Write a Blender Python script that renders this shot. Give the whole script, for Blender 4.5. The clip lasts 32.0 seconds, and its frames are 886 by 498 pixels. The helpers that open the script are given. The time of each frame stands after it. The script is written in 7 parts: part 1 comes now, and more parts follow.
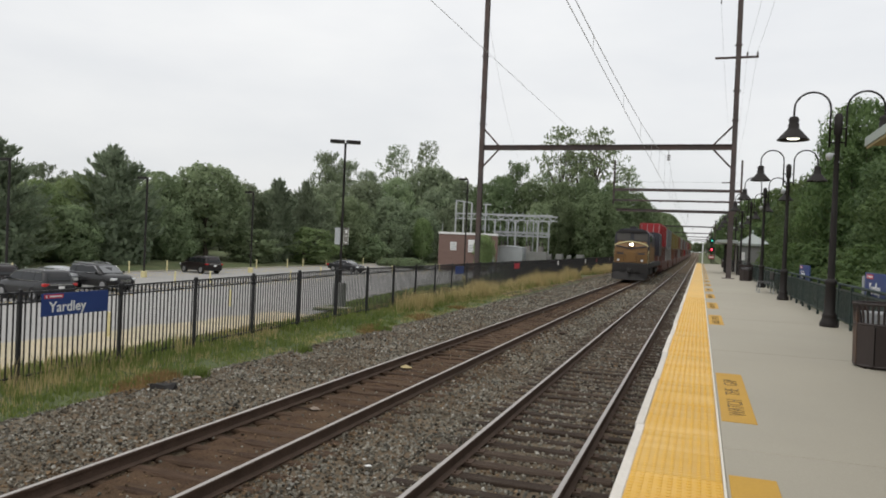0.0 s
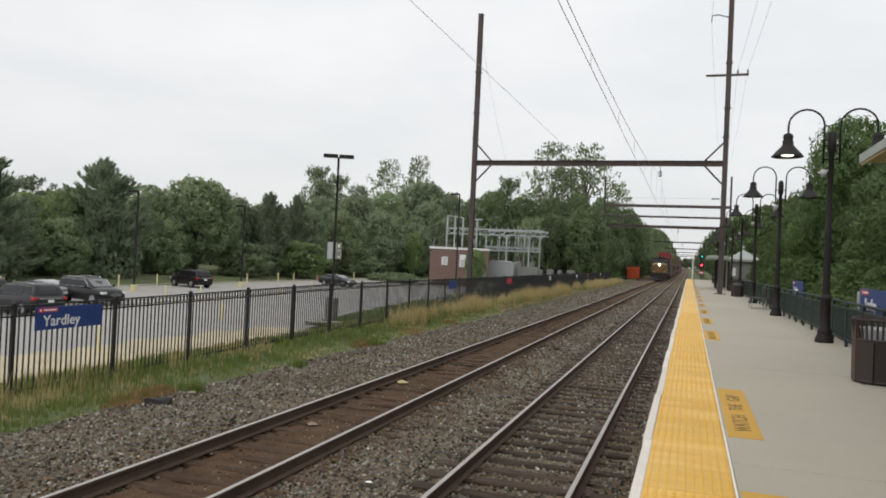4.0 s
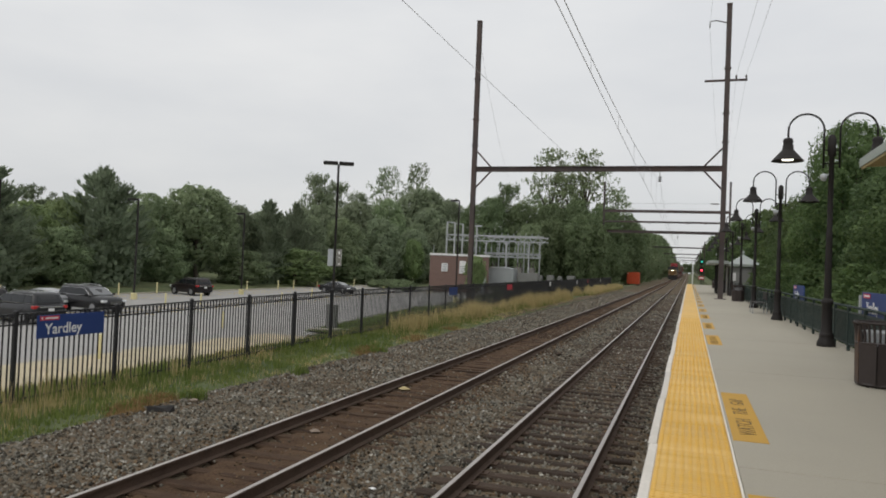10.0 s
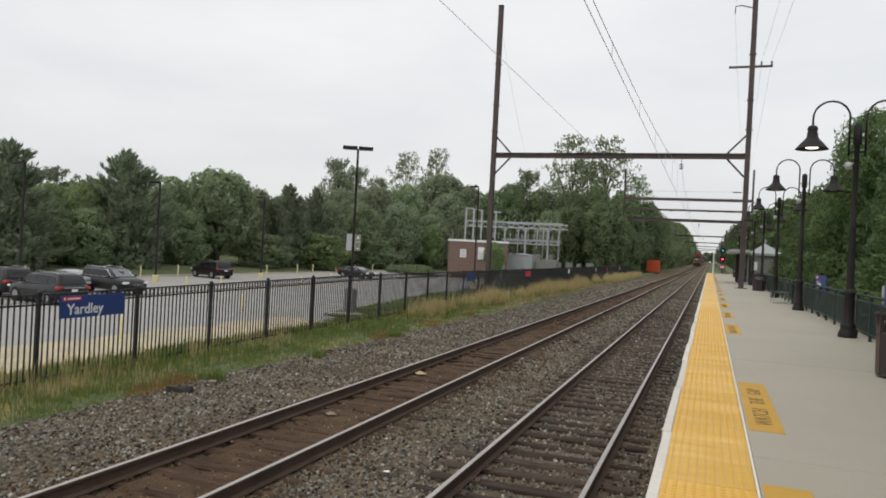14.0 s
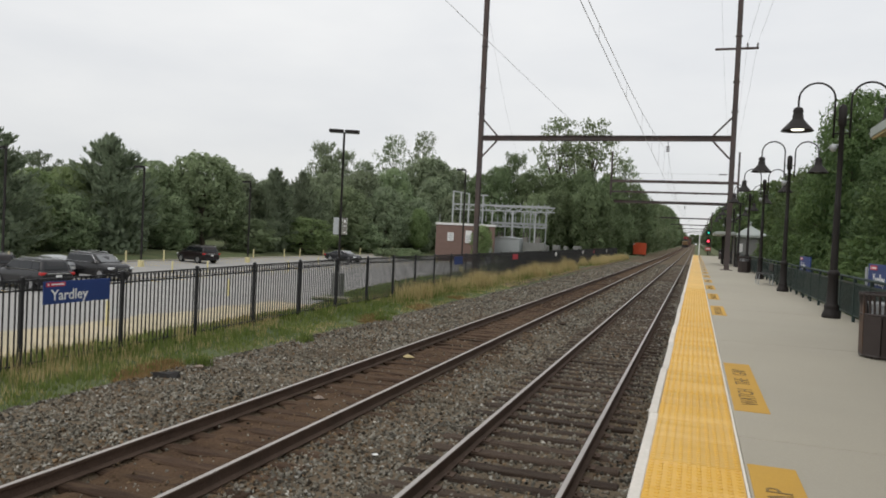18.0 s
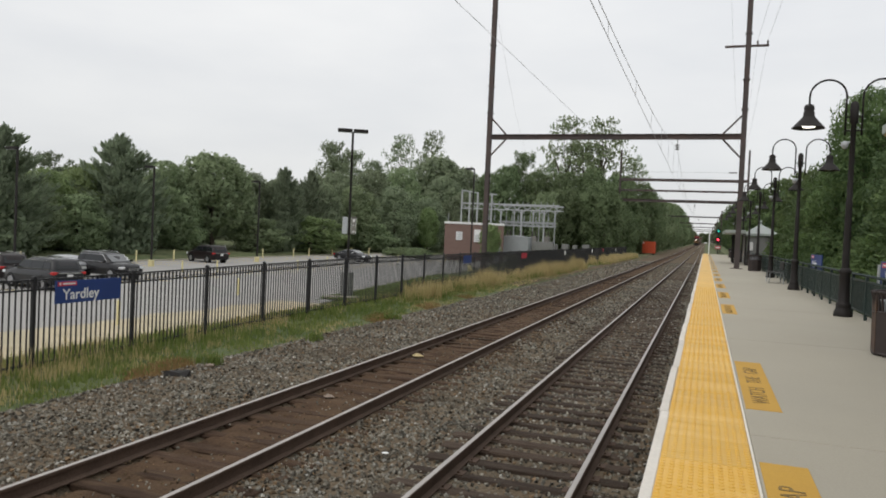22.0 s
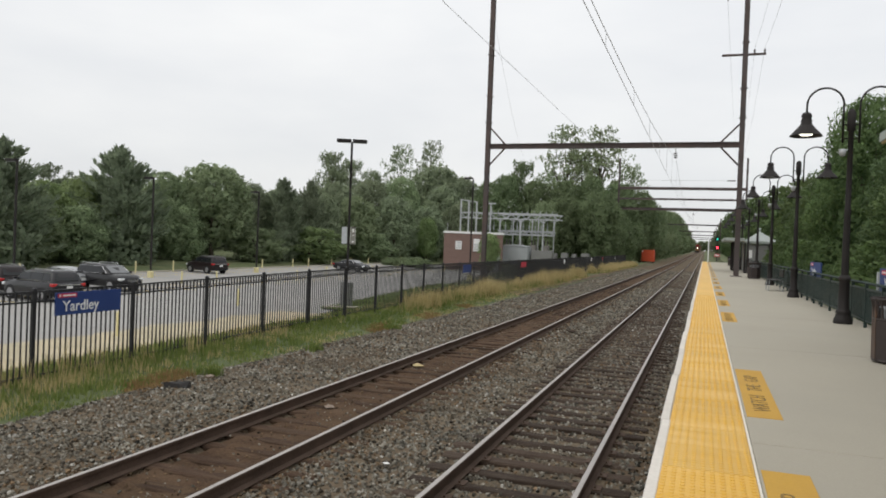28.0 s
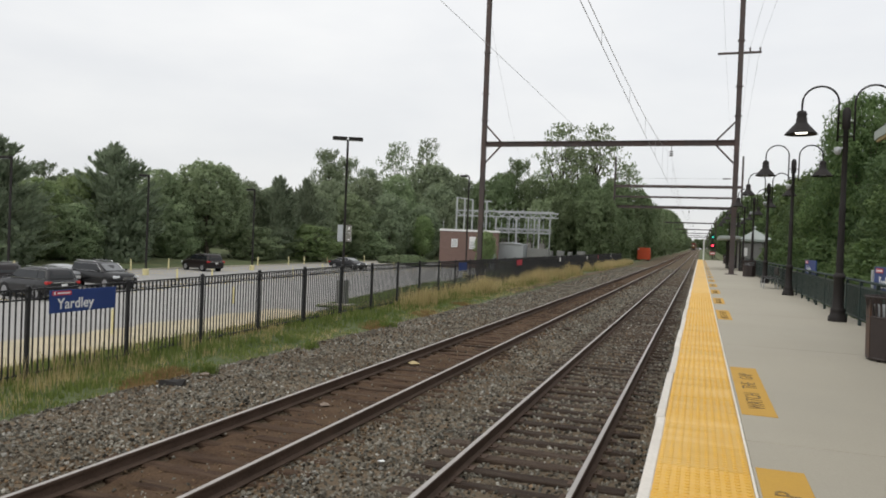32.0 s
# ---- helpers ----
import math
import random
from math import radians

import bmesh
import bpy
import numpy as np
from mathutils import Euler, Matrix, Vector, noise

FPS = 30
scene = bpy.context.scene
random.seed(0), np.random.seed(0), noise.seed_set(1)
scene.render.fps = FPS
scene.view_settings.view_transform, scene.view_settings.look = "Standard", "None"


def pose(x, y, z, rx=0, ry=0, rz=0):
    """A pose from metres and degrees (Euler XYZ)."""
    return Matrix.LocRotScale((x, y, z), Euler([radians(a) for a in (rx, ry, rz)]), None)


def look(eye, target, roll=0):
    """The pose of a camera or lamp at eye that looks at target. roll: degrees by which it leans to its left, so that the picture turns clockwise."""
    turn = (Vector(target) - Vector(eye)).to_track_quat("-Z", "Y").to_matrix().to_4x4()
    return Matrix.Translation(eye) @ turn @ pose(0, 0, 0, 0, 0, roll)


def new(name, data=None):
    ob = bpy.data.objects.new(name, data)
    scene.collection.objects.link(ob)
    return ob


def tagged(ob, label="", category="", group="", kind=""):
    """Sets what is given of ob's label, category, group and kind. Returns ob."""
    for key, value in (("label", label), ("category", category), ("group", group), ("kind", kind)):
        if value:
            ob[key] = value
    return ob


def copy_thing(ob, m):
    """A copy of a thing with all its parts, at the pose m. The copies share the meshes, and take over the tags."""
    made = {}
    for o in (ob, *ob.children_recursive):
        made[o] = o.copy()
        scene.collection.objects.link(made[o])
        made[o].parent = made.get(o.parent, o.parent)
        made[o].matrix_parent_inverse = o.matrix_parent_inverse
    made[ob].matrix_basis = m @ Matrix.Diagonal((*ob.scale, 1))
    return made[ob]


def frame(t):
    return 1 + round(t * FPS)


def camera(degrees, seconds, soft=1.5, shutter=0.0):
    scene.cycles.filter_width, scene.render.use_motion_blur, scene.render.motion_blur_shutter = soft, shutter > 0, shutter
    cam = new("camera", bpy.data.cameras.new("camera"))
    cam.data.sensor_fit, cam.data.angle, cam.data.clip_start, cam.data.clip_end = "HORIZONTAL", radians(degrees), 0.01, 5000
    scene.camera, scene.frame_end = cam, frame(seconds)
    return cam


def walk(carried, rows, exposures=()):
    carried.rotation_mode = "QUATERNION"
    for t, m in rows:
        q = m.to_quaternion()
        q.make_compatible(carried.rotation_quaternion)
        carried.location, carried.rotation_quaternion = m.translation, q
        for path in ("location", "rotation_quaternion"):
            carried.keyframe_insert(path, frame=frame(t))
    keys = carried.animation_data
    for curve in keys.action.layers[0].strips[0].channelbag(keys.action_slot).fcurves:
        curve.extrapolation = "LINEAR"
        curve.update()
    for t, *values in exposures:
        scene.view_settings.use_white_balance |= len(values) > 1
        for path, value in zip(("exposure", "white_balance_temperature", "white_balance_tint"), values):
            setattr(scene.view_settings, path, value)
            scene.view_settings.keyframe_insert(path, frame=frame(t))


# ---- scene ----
cam = camera(62.45, 32.0, soft=1.8)
PATH = [
    (0.0, 0.162, 0.014, 2.722, 89.443, -2.451, 19.401),
    (0.5, 0.091, 0.005, 2.723, 89.322, -2.381, 19.142),
    (1.0, 0.058, -0.007, 2.723, 89.798, -2.705, 18.526),
    (1.5, 0.046, -0.018, 2.717, 90.157, -2.593, 18.405),
    (2.0, 0.043, -0.024, 2.714, 90.125, -2.283, 18.821),
    (2.5, 0.035, -0.023, 2.710, 90.176, -2.311, 19.030),
    (3.0, 0.037, -0.020, 2.716, 90.252, -2.457, 18.900),
    (3.5, 0.027, -0.024, 2.713, 90.542, -2.520, 18.662),
    (5.5, 0.006, -0.012, 2.706, 90.665, -2.999, 18.818),
    (6.0, 0.001, -0.011, 2.702, 90.565, -2.778, 18.935),
    (6.5, 0.018, 0.010, 2.700, 90.803, -3.608, 18.059),
    (7.0, -0.030, -0.005, 2.709, 92.825, -2.558, 16.657),
    (7.5, -0.072, -0.018, 2.710, 93.702, -3.623, 16.234),
    (8.0, -0.100, -0.035, 2.712, 94.207, -4.354, 15.489),
    (8.5, -0.093, -0.031, 2.705, 94.178, -4.520, 15.530),
    (9.0, -0.056, -0.047, 2.710, 93.458, -2.473, 17.278),
    (9.5, -0.035, -0.039, 2.703, 92.487, -2.636, 18.267),
    (10.0, -0.015, -0.040, 2.695, 91.160, -2.350, 18.611),
    (10.5, 0.016, -0.028, 2.694, 90.291, -2.185, 19.017),
    (11.0, 0.017, -0.023, 2.696, 89.510, -2.473, 19.295),
    (11.5, 0.022, -0.025, 2.696, 89.206, -2.391, 19.481),
    (12.0, 0.023, -0.034, 2.694, 89.443, -2.462, 19.679),
    (12.5, 0.019, -0.036, 2.693, 89.674, -2.506, 19.850),
    (13.0, 0.018, -0.027, 2.694, 89.976, -2.828, 19.958),
    (13.5, 0.019, -0.035, 2.696, 89.995, -2.918, 20.089),
    (14.0, 0.010, -0.022, 2.690, 89.987, -2.982, 20.088),
    (14.5, 0.010, -0.023, 2.690, 89.871, -3.146, 19.547),
    (15.0, 0.008, -0.023, 2.684, 89.612, -3.208, 19.269),
    (15.5, 0.008, -0.001, 2.687, 89.077, -3.090, 19.137),
    (17.5, 0.008, 0.001, 2.685, 88.744, -2.673, 19.037),
    (18.0, 0.006, 0.006, 2.687, 88.739, -2.696, 19.100),
    (18.5, 0.006, 0.008, 2.688, 88.926, -2.578, 19.178),
    (19.0, 0.001, 0.007, 2.691, 88.976, -2.488, 19.270),
    (19.5, -0.000, 0.003, 2.689, 89.329, -2.741, 19.399),
    (20.0, 0.000, -0.000, 2.687, 89.440, -2.609, 19.643),
    (20.5, -0.006, -0.011, 2.686, 89.397, -2.392, 19.712),
    (21.0, 0.001, -0.001, 2.685, 89.226, -2.318, 19.702),
    (21.5, -0.002, -0.000, 2.684, 89.040, -2.367, 19.701),
    (22.0, -0.003, 0.003, 2.678, 88.645, -2.563, 19.777),
    (22.5, -0.005, -0.006, 2.680, 88.486, -2.462, 19.876),
    (23.0, -0.002, -0.011, 2.683, 88.367, -2.549, 19.940),
    (23.5, 0.002, -0.008, 2.678, 88.313, -2.442, 19.955),
    (24.0, -0.000, -0.008, 2.682, 88.253, -2.312, 19.948),
    (24.5, -0.001, -0.008, 2.688, 88.201, -2.223, 19.938),
    (25.0, -0.004, -0.010, 2.684, 88.338, -2.185, 19.909),
    (25.5, 0.000, -0.010, 2.687, 88.364, -2.165, 19.940),
    (27.5, -0.003, -0.014, 2.687, 89.289, -2.177, 19.889),
    (28.0, -0.005, -0.016, 2.680, 89.388, -2.239, 19.716),
    (28.5, -0.013, -0.018, 2.687, 89.333, -2.287, 19.673),
    (29.0, -0.008, -0.017, 2.686, 89.256, -2.411, 19.631),
    (29.5, -0.001, -0.004, 2.687, 89.209, -2.117, 19.607),
    (30.0, -0.008, -0.005, 2.690, 89.169, -1.861, 19.462),
    (30.5, -0.001, -0.010, 2.684, 89.185, -2.105, 19.426),
    (31.0, -0.008, -0.016, 2.685, 89.187, -2.355, 19.429),
    (31.5, -0.006, -0.014, 2.683, 89.205, -2.381, 19.443),
    (32.0, -0.003, -0.010, 2.680, 89.229, -2.272, 19.399),
]
EXPOSURES = [(0.0, 0.05), (3.0, 0.06), (6.0, 0.07), (7.0, -0.02), (8.0, -0.17), (8.6, -0.18), (9.2, -0.18), (10.0, -0.18), (11.0, -0.04), (12.0, 0.0), (13.0, 0.02), (15.5, 0.0), (18.0, -0.01), (20.0, 0.0), (23.0, 0.0), (25.0, 0.07), (28.0, 0.08), (32.0, 0.08)]
walk(cam, [(t, pose(*p)) for t, *p in PATH], EXPOSURES)

# ---- world and light: a bright overcast afternoon ----
SUN_ELEV, SUN_ROT = radians(42), radians(200)
world = bpy.data.worlds.new("overcast_sky")
scene.world = world
world.use_nodes = True
wt = world.node_tree
wt.nodes.clear()
w_out = wt.nodes.new("ShaderNodeOutputWorld")
w_bg = wt.nodes.new("ShaderNodeBackground")
w_sky = wt.nodes.new("ShaderNodeTexSky")
w_sky.sky_type, w_sky.sun_disc = "NISHITA", False
w_sky.sun_elevation, w_sky.sun_rotation = SUN_ELEV, SUN_ROT
w_coord = wt.nodes.new("ShaderNodeTexCoord")
w_map = wt.nodes.new("ShaderNodeMapping")
w_map.inputs["Scale"].default_value = (1.0, 1.0, 3.2)
w_noise = wt.nodes.new("ShaderNodeTexNoise")
w_noise.inputs["Scale"].default_value, w_noise.inputs["Detail"].default_value = 2.8, 5.0
w_ramp = wt.nodes.new("ShaderNodeValToRGB")
w_ramp.color_ramp.elements[0].position, w_ramp.color_ramp.elements[0].color = 0.34, (7.50, 7.60, 7.74, 1)
w_ramp.color_ramp.elements[1].position, w_ramp.color_ramp.elements[1].color = 0.74, (8.62, 8.62, 8.55, 1)
w_mix = wt.nodes.new("ShaderNodeMix")
w_mix.data_type = "RGBA"
w_mix.inputs["Factor"].default_value = 0.93
wt.links.new(w_coord.outputs["Generated"], w_map.inputs["Vector"])
wt.links.new(w_map.outputs["Vector"], w_noise.inputs["Vector"])
wt.links.new(w_noise.outputs["Fac"], w_ramp.inputs["Fac"])
wt.links.new(w_sky.outputs["Color"], w_mix.inputs["A"])
wt.links.new(w_ramp.outputs["Color"], w_mix.inputs["B"])
w_sep = wt.nodes.new("ShaderNodeSeparateXYZ")
w_rise = wt.nodes.new("ShaderNodeValToRGB")
for pos_, val_ in ((0.0, 0.84), (0.12, 0.90), (0.33, 1.0), (1.0, 1.18)):
    e_ = w_rise.color_ramp.elements[0] if pos_ == 0 else w_rise.color_ramp.elements[-1] if pos_ == 1 else w_rise.color_ramp.elements.new(pos_)
    e_.position, e_.color = pos_, (val_, val_, val_, 1)
w_mul = wt.nodes.new("ShaderNodeMix")
w_mul.data_type, w_mul.blend_type = "RGBA", "MULTIPLY"
w_mul.inputs["Factor"].default_value = 1.0
wt.links.new(w_coord.outputs["Generated"], w_sep.inputs["Vector"])
wt.links.new(w_sep.outputs["Z"], w_rise.inputs["Fac"])
wt.links.new(w_mix.outputs["Result"], w_mul.inputs["A"])
wt.links.new(w_rise.outputs["Color"], w_mul.inputs["B"])
wt.links.new(w_mul.outputs["Result"], w_bg.inputs["Color"])
w_bg.inputs["Strength"].default_value = 0.114
wt.links.new(w_bg.outputs["Background"], w_out.inputs["Surface"])
sun_data = bpy.data.lights.new("sun", "SUN")
sun_data.energy, sun_data.angle, sun_data.color = 0.95, radians(45), (1.0, 0.97, 0.92)
sun = new("sun", sun_data)
sun.matrix_world = look((0, 0, 40), (12, 26, 0))


# ---- materials ----
def mat(name, base, rough=0.7, metal=0.0, vary=0.25, scale=3.0, fine=40.0, bump=0.15, bump_scale=None, island=0.0,
        obj_random=0.0, tint=None, spec=0.4, emit=None, emit_strength=0.0, stain=None, stain_scale=0.6, stain_amount=0.35, stretch=(1, 1, 1)):
    """A surface with large stains and fine grain in world metres, and a bump of its own."""
    m = bpy.data.materials.new(name)
    m.use_nodes = True
    nt = m.node_tree
    n, l = nt.nodes, nt.links
    bsdf = n["Principled BSDF"]
    geo = n.new("ShaderNodeNewGeometry")
    mp = n.new("ShaderNodeMapping")
    mp.inputs["Scale"].default_value = stretch
    l.new(geo.outputs["Position"], mp.inputs["Vector"])
    big = n.new("ShaderNodeTexNoise")
    big.inputs["Scale"].default_value, big.inputs["Detail"].default_value = scale, 4.0
    small = n.new("ShaderNodeTexNoise")
    small.inputs["Scale"].default_value, small.inputs["Detail"].default_value = fine, 3.0
    l.new(mp.outputs["Vector"], big.inputs["Vector"])
    l.new(mp.outputs["Vector"], small.inputs["Vector"])
    add = n.new("ShaderNodeMath")
    add.operation = "ADD"
    l.new(big.outputs["Fac"], add.inputs[0])
    l.new(small.outputs["Fac"], add.inputs[1])
    rng = n.new("ShaderNodeMapRange")
    rng.inputs["From Min"].default_value, rng.inputs["From Max"].default_value = 0.6, 1.4
    rng.inputs["To Min"].default_value, rng.inputs["To Max"].default_value = 1 - vary, 1 + vary
    l.new(add.outputs[0], rng.inputs["Value"])
    value = rng.outputs["Result"]
    for amount, node, socket in ((island, "ShaderNodeNewGeometry", "Random Per Island"), (obj_random, "ShaderNodeObjectInfo", "Random")):
        if amount:
            src = n.new(node)
            r2 = n.new("ShaderNodeMapRange")
            r2.inputs["To Min"].default_value, r2.inputs["To Max"].default_value = 1 - amount, 1 + amount
            l.new(src.outputs[socket], r2.inputs["Value"])
            mul = n.new("ShaderNodeMath")
            mul.operation = "MULTIPLY"
            l.new(value, mul.inputs[0])
            l.new(r2.outputs["Result"], mul.inputs[1])
            value = mul.outputs[0]
    col = n.new("ShaderNodeMix")
    col.data_type, col.blend_type = "RGBA", "MULTIPLY"
    col.inputs["Factor"].default_value = 1.0
    col.inputs["A"].default_value = (*base, 1)
    l.new(value, col.inputs["B"])
    result = col.outputs["Result"]
    second = tint or stain
    if second:
        spots = n.new("ShaderNodeTexNoise")
        spots.inputs["Scale"].default_value, spots.inputs["Detail"].default_value = stain_scale, 6.0
        l.new(mp.outputs["Vector"], spots.inputs["Vector"])
        r3 = n.new("ShaderNodeMapRange")
        r3.inputs["From Min"].default_value, r3.inputs["From Max"].default_value = 0.42, 0.68
        r3.inputs["To Max"].default_value = stain_amount
        l.new(spots.outputs["Fac"], r3.inputs["Value"])
        mix2 = n.new("ShaderNodeMix")
        mix2.data_type = "RGBA"
        l.new(r3.outputs["Result"], mix2.inputs["Factor"])
        l.new(result, mix2.inputs["A"])
        mix2.inputs["B"].default_value = (*second, 1)
        result = mix2.outputs["Result"]
    l.new(result, bsdf.inputs["Base Color"])
    bsdf.inputs["Roughness"].default_value, bsdf.inputs["Metallic"].default_value = rough, metal
    bsdf.inputs["Specular IOR Level"].default_value = spec
    if bump:
        bm_ = n.new("ShaderNodeBump")
        bm_.inputs["Strength"].default_value, bm_.inputs["Distance"].default_value = bump, 0.02
        src = small
        if bump_scale:
            src = n.new("ShaderNodeTexVoronoi")
            src.inputs["Scale"].default_value = bump_scale
            l.new(mp.outputs["Vector"], src.inputs["Vector"])
            l.new(src.outputs["Distance"], bm_.inputs["Height"])
        else:
            l.new(small.outputs["Fac"], bm_.inputs["Height"])
        l.new(bm_.outputs["Normal"], bsdf.inputs["Normal"])
    if emit:
        bsdf.inputs["Emission Color"].default_value = (*emit, 1)
        bsdf.inputs["Emission Strength"].default_value = emit_strength
    return m


def leaf_mat(name, base, second, rough=0.6):
    """Leaves: a colour that varies leaf by leaf and tree by tree, and lets some light through."""
    m = bpy.data.materials.new(name)
    m.use_nodes = True
    n, l = m.node_tree.nodes, m.node_tree.links
    bsdf, out = n["Principled BSDF"], n["Material Output"]
    geo, info = n.new("ShaderNodeNewGeometry"), n.new("ShaderNodeObjectInfo")
    big = n.new("ShaderNodeTexNoise")
    big.inputs["Scale"].default_value = 0.45
    l.new(geo.outputs["Position"], big.inputs["Vector"])
    a1 = n.new("ShaderNodeMath")
    a1.operation = "MULTIPLY_ADD"
    l.new(geo.outputs["Random Per Island"], a1.inputs[0])
    a1.inputs[1].default_value = 0.55
    l.new(big.outputs["Fac"], a1.inputs[2])
    r = n.new("ShaderNodeMapRange")
    r.inputs["From Min"].default_value, r.inputs["From Max"].default_value = 0.4, 1.2
    l.new(a1.outputs[0], r.inputs["Value"])
    mix = n.new("ShaderNodeMix")
    mix.data_type = "RGBA"
    mix.inputs["A"].default_value, mix.inputs["B"].default_value = (*base, 1), (*second, 1)
    l.new(r.outputs["Result"], mix.inputs["Factor"])
    hue = n.new("ShaderNodeHueSaturation")
    hr = n.new("ShaderNodeMapRange")
    hr.inputs["To Min"].default_value, hr.inputs["To Max"].default_value = 0.492, 0.512
    l.new(info.outputs["Random"], hr.inputs["Value"])
    l.new(hr.outputs["Result"], hue.inputs["Hue"])
    vr = n.new("ShaderNodeMapRange")
    vr.inputs["To Min"].default_value, vr.inputs["To Max"].default_value = 0.88, 1.15
    l.new(info.outputs["Random"], vr.inputs["Value"])
    l.new(vr.outputs["Result"], hue.inputs["Value"])
    l.new(mix.outputs["Result"], hue.inputs["Color"])
    l.new(hue.outputs["Color"], bsdf.inputs["Base Color"])
    bsdf.inputs["Roughness"].default_value = rough
    bsdf.inputs["Specular IOR Level"].default_value = 0.25
    tr = n.new("ShaderNodeBsdfTranslucent")
    l.new(hue.outputs["Color"], tr.inputs["Color"])
    ms = n.new("ShaderNodeMixShader")
    ms.inputs["Fac"].default_value = 0.5
    l.new(bsdf.outputs["BSDF"], ms.inputs[1])
    l.new(tr.outputs["BSDF"], ms.inputs[2])
    l.new(ms.outputs["Shader"], out.inputs["Surface"])
    return m


def glass_mat(name, base, rough=0.05, gloss=0.9):
    m = bpy.data.materials.new(name)
    m.use_nodes = True
    b = m.node_tree.nodes["Principled BSDF"]
    b.inputs["Base Color"].default_value = (*base, 1)
    b.inputs["Roughness"].default_value, b.inputs["Specular IOR Level"].default_value = rough, gloss
    return m


M_BALLAST = mat("ballast", (0.134, 0.107, 0.075), 0.95, spec=0.1, vary=0.6, scale=1.4, fine=26, bump=0.9, bump_scale=22, stain=(0.098, 0.068, 0.044), stain_scale=0.7, stain_amount=0.8)
M_STONE = mat("ballast_stone", (0.155, 0.146, 0.122), 0.9, spec=0.15, vary=0.45, scale=0.8, fine=60, bump=0.2, island=0.9, stain=(0.125, 0.096, 0.066), stain_scale=0.55, stain_amount=0.5)
M_STONEB = mat("rusty_stone", (0.125, 0.086, 0.052), 0.9, spec=0.15, vary=0.35, scale=1.3, fine=60, bump=0.2, island=0.8)
M_STONEP = mat("pale_stone", (0.33, 0.32, 0.285), 0.85, vary=0.2, scale=3, fine=60, bump=0.2, island=0.45)
M_DIRT = mat("track_dirt", (0.082, 0.052, 0.033), 0.95, spec=0.08, vary=0.55, scale=2.2, fine=28, bump=0.9, bump_scale=30, stain=(0.115, 0.078, 0.048), stain_scale=1.6, stain_amount=0.6)
M_TIEFAR = mat("rusty_tie_wood", (0.056, 0.036, 0.025), 0.92, spec=0.1, vary=0.5, scale=4, fine=50, bump=0.6, obj_random=0.45, stretch=(1, 5, 5), stain=(0.125, 0.085, 0.056), stain_scale=1.8, stain_amount=0.6)
M_TIE = mat("tie_wood", (0.055, 0.039, 0.029), 0.9, spec=0.15, vary=0.4, scale=4, fine=50, bump=0.5, obj_random=0.35, stretch=(1, 6, 6), stain=(0.10, 0.082, 0.066), stain_scale=2.0)
M_RUST = mat("rail_rust", (0.088, 0.060, 0.045), 0.85, spec=0.2, vary=0.3, scale=3, fine=40, bump=0.2)
M_RAILTOP = mat("rail_top", (0.42, 0.39, 0.365), 0.50, metal=0.6, vary=0.12, scale=2, fine=15, bump=0.03)
M_EARTH = mat("earth_grass", (0.088, 0.112, 0.046), 0.95, vary=0.4, scale=0.35, fine=9, bump=0.6, bump_scale=14, stain=(0.15, 0.125, 0.066), stain_scale=0.35, stain_amount=0.4)
M_TURF = mat("turf", (0.095, 0.150, 0.035), 0.95, vary=0.4, scale=1.2, fine=16, bump=0.6, bump_scale=20, stain=(0.17, 0.165, 0.06), stain_scale=0.7, stain_amount=0.5)
M_ASPHALT = mat("lot_asphalt", (0.305, 0.297, 0.280), 0.92, vary=0.12, scale=0.25, fine=30, bump=0.25, stain=(0.27, 0.265, 0.26), stain_scale=0.12, stain_amount=0.5, stretch=(0.5, 1.4, 1))
M_PAINT_Y = mat("lot_paint", (0.55, 0.40, 0.09), 0.8, vary=0.25, scale=2, fine=30, bump=0.1)
M_CONC = mat("platform_concrete", (0.356, 0.327, 0.264), 0.88, vary=0.08, scale=0.5, fine=60, bump=0.12, stain=(0.345, 0.325, 0.27), stain_scale=0.35, stain_amount=0.35, obj_random=0.03)
M_PANEL = mat("shelter_panel", (0.19, 0.19, 0.182), 0.5, vary=0.15, scale=1, fine=12, bump=0.03)
M_CONC_D = mat("platform_wall", (0.22, 0.21, 0.19), 0.9, vary=0.25, scale=0.8, fine=30, bump=0.3)
# Paler stain: smears on the tiles, with their glossy sheen put into the colour.
M_TACT = mat("tactile_yellow", (0.62, 0.352, 0.042), 0.5, vary=0.08, scale=1.6, fine=70, bump=0.1, obj_random=0.13, stain=(0.74, 0.50, 0.16), stain_scale=1.5, stain_amount=0.6, stretch=(0.6, 2.2, 1))
M_EDGE = mat("edge_white", (0.66, 0.62, 0.56), 0.8, vary=0.12, scale=2, fine=30, bump=0.1, obj_random=0.10, stain=(0.36, 0.33, 0.29), stain_scale=2.0, stain_amount=0.4)
M_STRIP = mat("edge_cream", (0.72, 0.68, 0.60), 0.7, vary=0.08, scale=2, fine=30, bump=0.05)
M_PAD = mat("gap_pad", (0.50, 0.29, 0.045), 0.8, vary=0.08, scale=1.5, fine=50, bump=0.1, stain=(0.42, 0.24, 0.05), stain_scale=1.4)
M_PADTXT = mat("pad_letters", (0.16, 0.105, 0.038), 0.8, vary=0.35, scale=8, fine=50, bump=0.05, stain=(0.40, 0.24, 0.05), stain_scale=9, stain_amount=0.55)
M_FENCE = mat("fence_black", (0.018, 0.018, 0.02), 0.45, vary=0.2, scale=2, fine=30, bump=0.05)
M_SIGN = mat("sign_blue", (0.020, 0.048, 0.180), 0.5, vary=0.08, scale=2, fine=30, bump=0.03)
